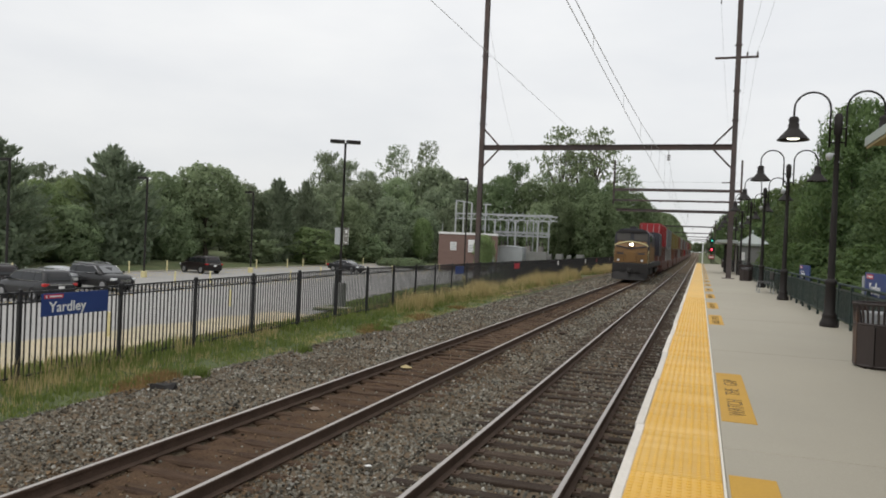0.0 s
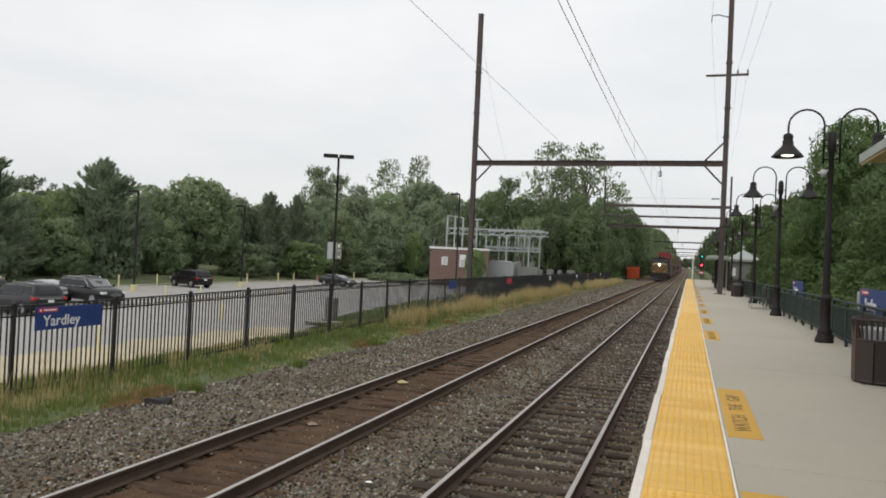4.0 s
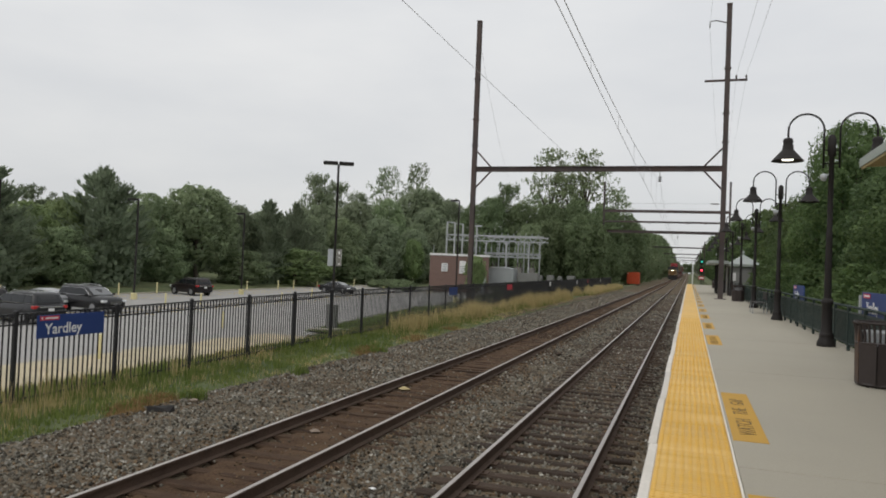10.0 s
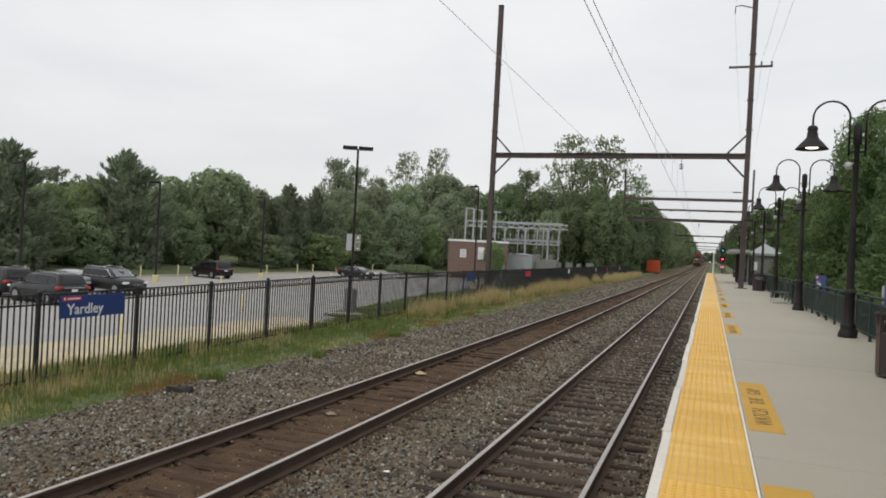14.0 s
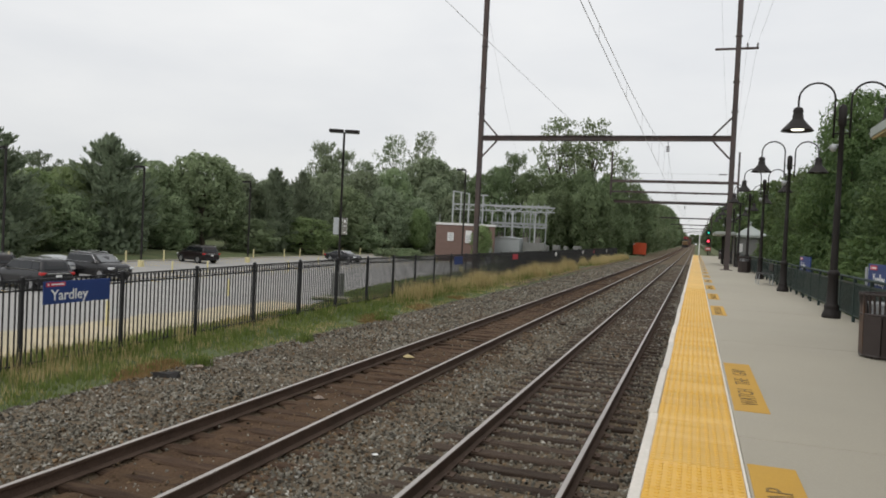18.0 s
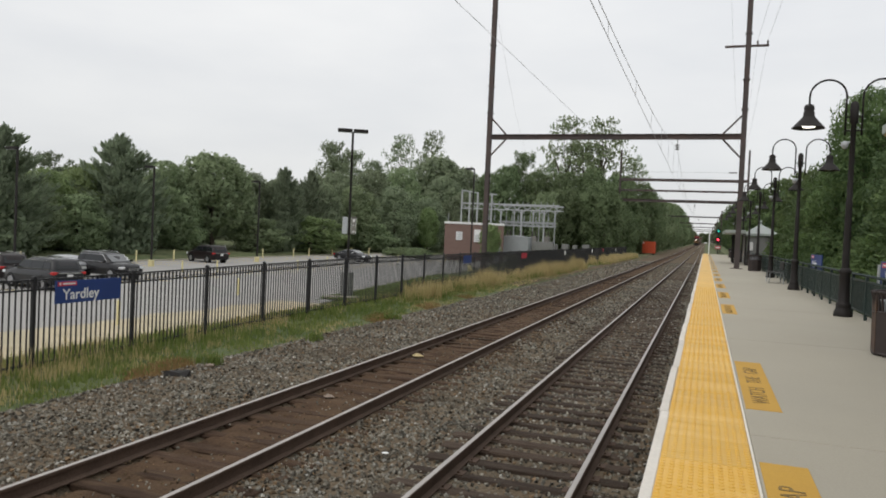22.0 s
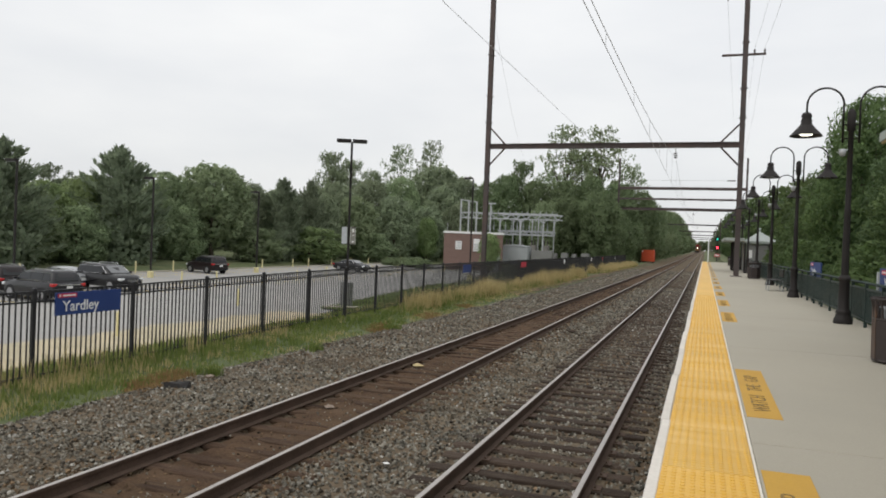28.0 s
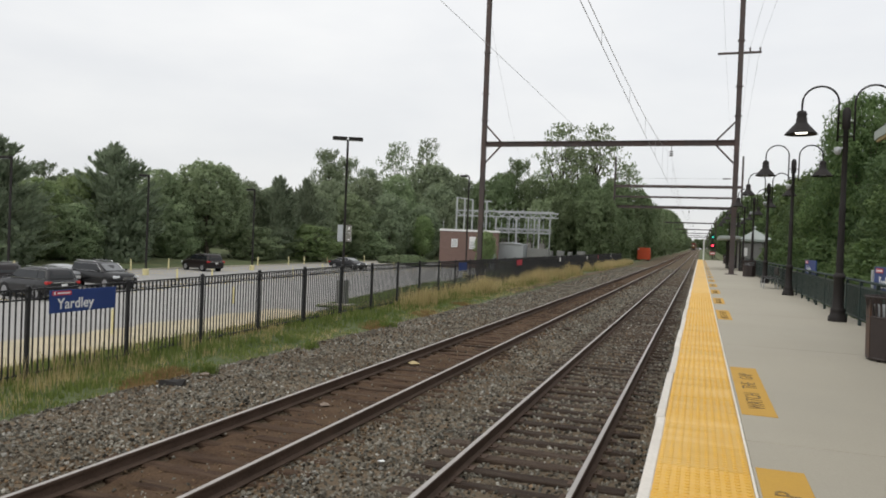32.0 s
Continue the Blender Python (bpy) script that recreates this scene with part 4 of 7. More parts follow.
for x, y in ((2.1, 58.2), (2.75, 57.6), (4.4, 57.6), (2.1, 62), (2.1, 65.5), (4.4, 61.6)):
    mb = MB()
    mb.box(x - 0.06, x + 0.06, y - 0.06, y + 0.06, 0, 2.18 if x > 2.3 else 2.30, 0.01)
    part("post", mb, M_BRONZE, sh)
for x0, x1, y0, y1 in ((2.85, 4.3, 57.59, 57.61), (4.39, 4.41, 57.7, 61.5), (2.74, 2.76, 57.7, 61.5)):
    mb = MB()
    mb.box(x0, x1, y0, y1, 0.15, 2.1)
    part("glass_panel", mb, M_PANEL, sh, "hazy grey wall panel")
mb = MB()
mb.box(3.0, 3.25, 57.57, 57.585, 1.1, 1.7)
part("notice", mb, M_WHITE, sh)

# canopy over the entrance beside the platform
can = thing("entrance_canopy", "timber entrance canopy with pale green fascia and yellowish boarded soffit", "canopy", "", (0, 0, 0))
mb = MB()
EX, EY0, EY1, EZ = 3.06, -9.0, 15.8, 4.98
mb.add([(EX, EY0, EZ), (EX, EY1, EZ), (8.0, EY1, EZ + 1.5), (8.0, EY0, EZ + 1.5), (EX, EY0, EZ + 0.04), (EX, EY1, EZ + 0.04), (8.0, EY1, EZ + 1.56), (8.0, EY0, EZ + 1.56)],
       [(0, 1, 2, 3), (4, 7, 6, 5), (0, 4, 5, 1), (1, 5, 6, 2), (2, 6, 7, 3), (3, 7, 4, 0)])
part("roof", mb, M_FASCIA, can)
mb = MB()
mb.box(EX - 0.03, EX, EY0, EY1 + 0.03, EZ - 0.10, EZ + 0.07, 0.006)
part("fascia", mb, M_FASCIA, can, "pale grey-green fascia board")
mb = MB()
mb.add([(EX, EY1, EZ - 0.10), (8.0, EY1, EZ + 1.38), (8.0, EY1, EZ + 1.62), (EX, EY1, EZ + 0.07), (EX, EY1 + 0.03, EZ - 0.10), (8.0, EY1 + 0.03, EZ + 1.38), (8.0, EY1 + 0.03, EZ + 1.62), (EX, EY1 + 0.03, EZ + 0.07)],
       [(0, 1, 2, 3), (4, 7, 6, 5), (0, 4, 5, 1), (1, 5, 6, 2), (2, 6, 7, 3), (3, 7, 4, 0)])
part("verge_board", mb, M_FASCIA, can, "pale grey-green verge board")
mb = MB()
mb.box(EX, EX + 0.04, EY0, EY1, EZ - 0.14, EZ - 0.08)
part("fascia_trim", mb, M_SOFFIT, can)
for k in range(3):
    mb = MB()
    mb.box(EX + 0.04 + 0.12 * k, EX + 0.155 + 0.12 * k, EY0, EY1 - 0.02, EZ - 0.09, EZ - 0.07)
    part("soffit_board", mb, M_SOFFIT, can)
mb = MB()
mb.box(EX + 0.41, 8.0, EY0, EY1 - 0.05, EZ - 0.04, EZ - 0.005)
part("ceiling_panel", mb, M_BRONZE, can)
mb = MB()
mb.box(EX + 0.90, EX + 1.08, EY0, EY1 - 0.25, EZ - 0.55, EZ - 0.045, 0.02)
part("eaves_beam", mb, M_BRONZE, can)
for y in (15.0, 9.2, 3.4, -2.4):
    mb = MB()
    mb.box(EX + 0.92, EX + 1.06, y - 0.07, y + 0.07, 0.4, EZ - 0.55, 0.01)
    part("post", mb, M_TIMBER, can, "weathered timber post")
    mb = MB()
    mb.cyl((EX + 0.80, y + 0.02, 0.4), (EX + 0.80, y + 0.02, EZ - 0.36), 0.025, n=8)
    part("conduit", mb, M_SHED, can, "thin pale conduit")
    mb = MB()
    mb.box(EX + 1.16, EX + 1.25, y - 0.25, y - 0.16, 0.4, EZ - 0.55, 0.01)
    part("downpipe", mb, M_BRONZE, can)
    mb = MB()
    mb.box(EX + 0.42, EX + 0.54, y - 0.06, y + 0.06, EZ - 0.46, EZ - 0.045, 0.01)
    part("hanger_post", mb, M_BRONZE, can)
    mb = MB()
    mb.tube([(EX + 0.48, y, EZ - 0.38), (EX + 0.62, y, EZ - 0.43), (EX + 1.0, y, EZ - 0.48)], 0.065, 8)
    part("bracket", mb, M_BRONZE, can, smooth=True)

# ---- black steel fence along the lot ----
def fence_z(y):
    return ground_z(X_FENCE, y) + 0.02


fence = tagged(new("fence"), "black steel picket fence between the lot and the tracks", "fence", kind="structure")
F_H, F_STEP, F_Y0 = 1.67, 2.445, 9.95 - 3 * 2.445
post_mb = MB()
post_mb.box(-0.035, 0.035, -0.035, 0.035, -0.15, F_H + 0.02, 0.004)
post_mb.lathe([(0.05, F_H + 0.02), (0.05, F_H + 0.04), (0.0, F_H + 0.065)], 4, turn=math.pi / 4)
fpost = post_mb.mesh("fence_post", M_FENCE)
pick_mb = MB()
pick_mb.box(-0.012, 0.012, -0.012, 0.012, 0.05, F_H - 0.01, 0.002)
fpick = pick_mb.mesh("picket", M_FENCE)
rest, picks = MB(), 0
for k in range(47):
    y0 = F_Y0 + k * F_STEP
    ob = new("fence_post", fpost)
    ob.parent = fence
    ob.location = (X_FENCE, y0, fence_z(y0))
    if k == 46:
        break
    za, zb_ = fence_z(y0), fence_z(y0 + F_STEP)
    for h in (0.12, F_H - 0.20, F_H - 0.02):
        mb = MB()
        mb.add([(X_FENCE + sx, yy, zz + h + dz) for yy, zz in ((y0 + 0.036, za), (y0 + F_STEP - 0.036, zb_)) for sx, dz in ((-0.016, -0.016), (0.016, -0.016), (0.016, 0.016), (-0.016, 0.016))],
               [(0, 1, 5, 4), (1, 2, 6, 5), (2, 3, 7, 6), (3, 0, 4, 7)])
        part("fence_rail", mb, M_FENCE, fence)
    for i in range(1, 20):
        y = y0 + F_STEP * i / 20
        z = za + (zb_ - za) * i / 20
        if 2 <= k and picks < 300:
            ob = new("picket", fpick)
            ob.parent = fence
            ob.location = (X_FENCE, y, z)
            picks += 1
        else:
            rest.box(X_FENCE - 0.012, X_FENCE + 0.012, y - 0.012, y + 0.012, z + 0.05, z + F_H - 0.01)
    if k < 16:
        mb = MB()
        for i in range(20):
            y = y0 + F_STEP * (i + 0.5) / 20
            z = za + (zb_ - za) * (i + 0.5) / 20 + F_H - 0.11
            mb.tube([(X_FENCE, y + 0.042 * math.cos(a), z + 0.06 * math.sin(a)) for a in [math.pi * j / 4 for j in range(9)]], 0.007, 3)
        part("ring_row", mb, M_FENCE, fence, "row of decorative rings between the top rails")
part("far_pickets", rest, M_FENCE, fence, kind="stuff")
for yc, hw, hh, m_, lab in ((35.5, 0.68, 0.20, M_SIGN, "small blue sign on the fence"), (47.9, 0.75, 0.18, M_SIGNRED, "small red sign on the fence"),
                            (63.0, 0.3, 0.18, M_WHITE, "small white sign on the fence"), (79.0, 0.3, 0.18, M_WHITE, "small white sign on the fence"),
                            (88.0, 0.3, 0.2, M_SIGNRED, "small red sign on the fence"), (101.0, 0.3, 0.18, M_WHITE, "small white sign on the fence")):
    mb = MB()
    mb.box(X_FENCE + 0.02, X_FENCE + 0.035, yc - hw, yc + hw, 1.33 - hh, 1.33 + hh)
    solo("fence_sign", mb, m_, lab, "sign", "small signs on the fence")


# ---- lot furniture ----
def lot_lamp(at, h, label, double, rz=0.0):
    top = thing("parking_lamp", label, "lamp post", "lamp posts of the lot", at, rz)
    mb = MB()
    mb.lathe([(0.36, -0.15), (0.36, 1.44), (0.33, 1.48), (0.10, 1.49)] if double else [(0.26, -0.15), (0.26, 0.50), (0.23, 0.54), (0.10, 0.55)], 14)
    part("base", mb, M_PANEL if double else M_BOLLARD, top, "round concrete base")
    mb = MB()
    mb.box(-0.065, 0.065, -0.065, 0.065, 0.54, h - 0.06, 0.01)
    part("pole", mb, M_BRONZE, top)
    for x0, x1 in (((-0.88, -0.03), (0.03, 0.88)) if double else ((-0.95, -0.05),)):
        mb = MB()
        mb.box(x0, x1, -0.20, 0.20, h - 0.09, h + 0.10, 0.03)
        hd = part("lamp_head", mb, M_BRONZE, top)
        mb = MB()
        mb.box(x0 + 0.06, x1 - 0.06, -0.15, 0.15, h - 0.10, h - 0.088)
        part("lens", mb, M_SHED, hd)
    return top


mb = MB()
mb.box(-1.6, 1.6, -0.35, 0.35, -0.05, 0.06, 0.01)
lp = solo("kerb_island", mb, M_CONC, "pale concrete strip beside the lamp base", "kerb", kind="structure")
lp.matrix_basis = pose(-18.6, 37.2, Z_LOT + 0.12, 0, 0, 20)
near_lamp = lot_lamp((-19.6, 38.3, Z_LOT), 9.7, "dark twin-head lamp post on a round concrete base with banners", True, 27)
for s in (-1, 1):
    mb = MB()
    mb.box(0.09 if s > 0 else -0.40, 0.40 if s > 0 else -0.09, -0.008, 0.008, 3.7, 4.7)
    bn = part("banner", mb, M_BAG if s < 0 else M_CONC_D, near_lamp, "pale rectangular banner" if s < 0 else "grey printed banner")
    for zz in (4.7, 3.7):
        mb = MB()
        mb.tube([(0, 0, zz), (s * 0.42, 0, zz)], 0.012, 5)
        part("banner_arm", mb, M_BRONZE, bn)
    if s > 0:
        mb = MB()
        for z0, z1 in ((4.40, 4.58), (4.20, 4.24), (3.80, 3.88)):
            mb.box(0.20, 0.31, -0.012, -0.009, z0, z1)
        mb.box(0.10, 0.115, -0.012, -0.009, 3.71, 4.69)
        mb.box(0.375, 0.39, -0.012, -0.009, 3.71, 4.69)
        part("banner_print", mb, M_WHITE, bn)
for x, y in ((-44.6, 37.3), (-44.6, 50.5), (-44.6, 66.2), (-23.7, 75.0)):
    lot_lamp((x, y, Z_LOT), 8.5 if x < -30 else 10.95, "dark single-head lamp post in the lot", False, 0)


def bollard(at, h):
    mb = MB()
    mb.lathe([(0.07, -0.1), (0.07, h - 0.06), (0.05, h - 0.01), (0, h)], 10, caps=False)
    ob = solo("bollard", mb, M_BOLLARD, "pale yellow steel bollard at the edge of the lot", "bollard", "bollards round the lot", smooth=True)
    ob.location = at


for y in (42.0, 48.5, 54.2, 59.3, 66.9, 74.8, 81.7, 85.6, 92.0, 98.0, 104.0, 111.0, 117.0):
    bollard((-49.6, y, Z_LOT), 1.12)
for x, y in ((-38.3, 46.8), (-37.0, 49.4), (-34.4, 57.4), (-37.7, 68.9), (-24.6, 34.8), (-20.8, 21.9), (-36, 84), (-34, 96)):
    bollard((x, y, Z_LOT), 0.95)


# ---- parked cars ----
def loft(mb, rings, close=True):
    """Skin over rings of equal length, with both ends capped."""
    n = len(rings[0])
    mb.add([p for r in rings for p in r], [(j * n + i, j * n + (i + 1) % n, (j + 1) * n + (i + 1) % n, (j + 1) * n + i) for j in range(len(rings) - 1) for i in range(n)]
           + ([tuple(range(n))[::-1], tuple(range((len(rings) - 1) * n, len(rings) * n))] if close else []))
    return mb


def car(kind, paint, at, rz, label):
    """A car with its nose towards +x."""
    top = thing("parked_car", label, "car", "parked cars", at, rz)
    P = M_CARPAINT[paint]
    suv = kind == "suv"
    W, wh, wx = (0.96, 0.37, (-1.42, 1.45)) if suv else (0.90, 0.33, (-1.38, 1.42))
    # stations of the lower body: x, half width, sill, shoulder, crown of the top
    if suv:
        st = [(-2.44, 0.70, 0.52, 0.92, 0.94), (-2.40, 0.84, 0.42, 1.02, 1.05), (-2.28, 0.93, 0.34, 1.08, 1.12), (-1.9, W, 0.30, 1.10, 1.14), (-0.5, W, 0.28, 1.07, 1.13), (0.9, W, 0.28, 1.05, 1.14),
              (1.4, 0.955, 0.28, 1.01, 1.13), (2.0, 0.93, 0.28, 0.93, 1.07), (2.28, 0.86, 0.30, 0.84, 0.98), (2.42, 0.70, 0.36, 0.72, 0.82), (2.46, 0.50, 0.42, 0.62, 0.66)]
        green = [(1.06, -2.30, 1.32, 0.90), (1.12, -2.30, 1.26, 0.88), (1.30, -2.22, 1.02, 0.845), (1.48, -2.12, 0.74, 0.795), (1.60, -2.02, 0.50, 0.755), (1.67, -1.90, 0.25, 0.70), (1.715, -1.55, -0.10, 0.52), (1.725, -1.2, -0.4, 0.3)]
        panes = ((-2.08, -1.42, -1.92, -1.42), (-1.34, -0.36, -1.34, -0.36), (-0.28, 0.92, -0.28, 0.42))
        z0, z1 = 1.13, 1.56
    else:
        st = [(-2.38, 0.66, 0.45, 0.80, 0.83), (-2.33, 0.80, 0.36, 0.90, 0.94), (-2.15, 0.87, 0.28, 0.96, 1.00), (-1.5, W, 0.24, 0.96, 1.02), (0.0, W, 0.23, 0.93, 1.00), (0.95, W, 0.23, 0.91, 0.99),
              (1.5, 0.89, 0.23, 0.84, 0.95), (2.05, 0.85, 0.24, 0.73, 0.85), (2.28, 0.74, 0.28, 0.62, 0.73), (2.36, 0.55, 0.32, 0.54, 0.60)]
        green = [(0.92, -1.80, 1.32, 0.84), (0.98, -1.76, 1.22, 0.82), (1.12, -1.50, 0.90, 0.77), (1.26, -1.18, 0.52, 0.70), (1.35, -0.90, 0.28, 0.62), (1.40, -0.62, 0.02, 0.45), (1.41, -0.4, -0.2, 0.25)]
        panes = ((-1.36, -0.50, -1.02, -0.50), (-0.42, 0.86, -0.42, 0.44))
        z0, z1 = 0.99, 1.28
    rings = []
    for x, w, zs, zb, zc in st:
        half = [(0.55 * w, zs - 0.02), (0.90 * w, zs), (0.985 * w, zs + 0.14), (w, zs + 0.5 * (zb - zs)), (0.985 * w, zb - 0.06), (0.93 * w, zb), (0.70 * w, zb + 0.7 * (zc - zb)), (0.35 * w, zc)]
        rings.append([(x, y, z) for y, z in half] + [(x, -y, z) for y, z in half[::-1]])
    part("body", loft(MB(), rings), P, top, smooth=True)
    rings = []
    for z, xr, xf, w in green:
        c = min(0.22, 0.3 * (xf - xr))
        q = [(xf, 0.0), (xf - 0.02, 0.45 * w), (xf - 0.4 * c, 0.86 * w), (xf - 1.4 * c, w), (0.5 * (xr + xf), w + 0.012), (xr + 1.0 * c, w), (xr + 0.25 * c, 0.90 * w), (xr, 0.5 * w)]
        rings.append([(x, y, z) for x, y in q] + [(xr, 0.0, z)] + [(x, -y, z) for x, y in q[:0:-1]])
    part("cabin", loft(MB(), rings), P, top, smooth=True)

    def at_z(z):
        for (za, *a), (zb, *b) in zip(green, green[1:]):
            if z <= zb:
                f = (z - za) / (zb - za)
                return [u + (v - u) * f for u, v in zip(a, b)]
        return green[-1][1:]

    def pane(name, quad, off, m_=M_GLASS):
        a = [Vector(p) for p in quad]
        mb = MB()
        mb.add([tuple(p + off) for p in a] + [tuple(p - off * 2) for p in a], [(0, 1, 2, 3), (4, 7, 6, 5), (0, 4, 5, 1), (1, 5, 6, 2), (2, 6, 7, 3), (3, 7, 4, 0)])
        return part(name, mb, m_, top)
    wb, wt_ = at_z(z0)[2] + 0.012, at_z(z1)[2] + 0.012
    for sgn in (-1, 1):
        for xa, xb, xc, xd in panes:
            pane("side_window", ((xa, sgn * wb, z0 + 0.03), (xb, sgn * wb, z0 + 0.02), (xd, sgn * wt_, z1), (xc, sgn * wt_, z1)), Vector((0, sgn * 0.008, 0)))
        mb = MB()
        mb.tube([(panes[0][0] - 0.05, sgn * (wb + 0.006), z0), (panes[-1][1] + 0.08, sgn * (wb + 0.006), z0 - 0.015)], 0.012, 5)
        mb.tube([(panes[0][2] - 0.03, sgn * (wt_ + 0.008), z1 + 0.02), (panes[-1][3], sgn * (wt_ + 0.008), z1 + 0.02), (panes[-1][1] + 0.06, sgn * (wb + 0.006), z0)], 0.012, 5)
        part("window_trim", mb, M_CHROME, top)
    rb, fb, w0 = at_z(z0 + 0.02)
    rt, ft, w1 = at_z(z1 + 0.03)
    pane("windscreen", ((fb + 0.01, -0.80 * w0, z0 + 0.03), (fb + 0.01, 0.80 * w0, z0 + 0.03), (ft + 0.01, 0.82 * w1, z1 + 0.03), (ft + 0.01, -0.82 * w1, z1 + 0.03)), Vector((0.006, 0, 0.006)), M_SCREEN)
    pane("rear_window", ((rb - 0.012, 0.78 * w0, z0 + 0.05), (rb - 0.012, -0.78 * w0, z0 + 0.05), (rt - 0.012, -0.78 * w1, z1), (rt - 0.012, 0.78 * w1, z1)), Vector((-0.006, 0, 0.003)))
    for x in wx:
        for sgn in (-1, 1):
            y = sgn * (W - 0.10)
            mb = MB()
            mb.cyl((x, y - 0.10, wh), (x, y + 0.10, wh), wh + 0.055, n=20)
            part("wheel_arch", mb, M_TYRE, top, "black wheel arch")
            mb = MB()
            mb.cyl((x, y - 0.112, wh), (x, y + 0.112, wh), wh, n=18)
            wheel = part("wheel", mb, M_TYRE, top)
            mb = MB()
            mb.lathe([(wh * 0.68, 0.0), (wh * 0.66, 0.016), (wh * 0.58, 0.010), (wh * 0.2, 0.018), (0.0, 0.020)], 14, caps=False)
            mb.v = [(x + u, y + sgn * (0.112 + w), wh + v) for u, v, w in mb.v]
            part("rim", mb, M_RIM, wheel)
    zl = 0.96 if suv else 0.80
    xr, xf = st[0][0], st[-1][0]
    for sgn in (-1, 1):
        mb = MB()
        mb.box(xr + 0.02, xr + 0.30, *sorted((sgn * (W - 0.33), sgn * (W - 0.005))), zl - 0.09, zl + 0.07, 0.03)
        part("tail_light", mb, M_TAIL, top, "red tail light")
        mb = MB()
        mb.box(xf - 0.36, xf - 0.07, *sorted((sgn * (W - 0.42), sgn * (W - 0.06))), zl - 0.24, zl - 0.08, 0.04)
        part("headlight", mb, M_HEADL, top, "clear headlight")
        mb = MB()
        mb.box(0.82, 0.98, *sorted((sgn * (W - 0.02), sgn * (W + 0.16))), z0 - 0.02, z0 + 0.12, 0.03)
        part("mirror", mb, P, top)
        if suv:
            mb = MB()
            mb.tube([(-1.95, sgn * 0.66, 1.66), (-1.85, sgn * 0.66, 1.745), (-0.1, sgn * 0.66, 1.755), (0.05, sgn * 0.66, 1.70)], 0.02, 5)
            part("roof_rail", mb, M_CHROME, top)
    mb = MB()
    mb.box(xr - 0.012, xr + 0.06, -0.62, 0.62, zl - 0.03, zl + 0.02, 0.005)
    part("tail_trim", mb, M_CHROME, top)
    mb = MB()
    mb.box(xr - 0.02, xr + 0.03, -0.16, 0.16, zl - 0.22, zl - 0.08)
    part("plate_bar", mb, M_WHITE, top)
    mb = MB()
    mb.box(xr - 0.02, xr + 0.2, -W + 0.16, W - 0.16, 0.36, 0.56, 0.05)
    part("rear_bumper", mb, M_TYRE, top)
    mb = MB()
    mb.box(xf - 0.10, xf + 0.01, -0.42, 0.42, zl - 0.36, zl - 0.16, 0.02)
    gr = part("grille", mb, M_TYRE, top)
    for k in range(3):
        mb = MB()
        mb.box(xf - 0.02, xf + 0.02, -0.40, 0.40, zl - 0.34 + 0.065 * k, zl - 0.315 + 0.065 * k)
        part("grille_bar", mb, M_CHROME, gr)


car("suv", "charcoal", (-34.35, 30.55, Z_LOT), 170, "dark charcoal sport utility vehicle parked nose out with red tail lights")
car("suv", "black", (-37.4, 38.4, Z_LOT), 351, "black sport utility vehicle with silver roof rails parked in the lot")
car("suv", "red", (-46.9, 61.0, Z_LOT), 161, "dark maroon sport utility vehicle parked near the back of the lot")
car("sedan", "charcoal", (-40.6, 80.6, Z_LOT), 350, "dark grey sedan parked in the lot")
car("sedan", "silver", (-40.9, 37.9, Z_LOT), 170, "silver sedan parked behind the dark vehicle")
car("suv", "red", (-39.4, 31.6, Z_LOT), 170, "dark maroon sport utility vehicle parked in the lot")

# ---- brick hut, substation and cabinets ----
hut = thing("brick_hut", "low brick substation hut with a white roof edge", "building", "", (-35.7, 100.0, -1.3), 14)
mb = MB()
mb.box(0, 8.5, 0, 4, 0, 5.2)
part("wall", mb, M_BRICK, hut)
mb = MB()
mb.box(-0.1, 8.6, -0.1, 4.1, 5.2, 5.5, 0.02)
part("roof", mb, M_WHITE, hut, "white roof edge")
for x0, x1, z0, z1 in ((1.7, 2.6, 2.9, 4.1), (4.3, 5.2, 2.7, 4.5)):
    mb = MB()
    mb.box(x0, x1, -0.14, 0.02, z0, z1, 0.02)
    w_ = part("wall_box", mb, M_WHITE, hut, "pale louvred wall box")
    for k in range(4):
        mb = MB()
        mb.box(x0 + 0.12, x1 - 0.12, -0.165, -0.14, z0 + 0.2 + 0.25 * k, z0 + 0.3 + 0.25 * k)
        part("louvre", mb, M_SHED, w_)
mb = MB()
mb.box(7.2, 8.2, -0.05, 0.02, 0, 2.2)
part("door", mb, M_SHED, hut)
mb = MB()
mb.cyl((0.4, 0.6, 5.4), (0.4, 0.6, 6.7), 0.04, n=6)
part("vent_pipe", mb, M_SUBST, hut)

sub = thing("substation_frame", "pale galvanised steel substation gantry with insulators", "substation", "", (0, 0, -0.3))
TALL = ((-36.6, 9.75), (-35.3, 9.6), (-34.0, 9.4), (-31.7, 9.2))
for x, zt in TALL:
    mb = MB()
    mb.box(x - 0.11, x + 0.11, 109.89, 110.11, 0, zt)
    part("column", mb, M_SUBST, sub)
for (x0, z0), (x1, z1) in zip(TALL[:2], TALL[1:3]):
    mb = MB()
    mb.cyl((x0, 110, z0 - 0.08), (x1, 110, z1 - 0.08), 0.09, n=5)
    part("beam", mb, M_SUBST, sub)
mb = MB()
mb.box(-32.2, -30.9, 109.9, 110.1, 9.05, 9.25)
part("crossarm", mb, M_SUBST, sub)
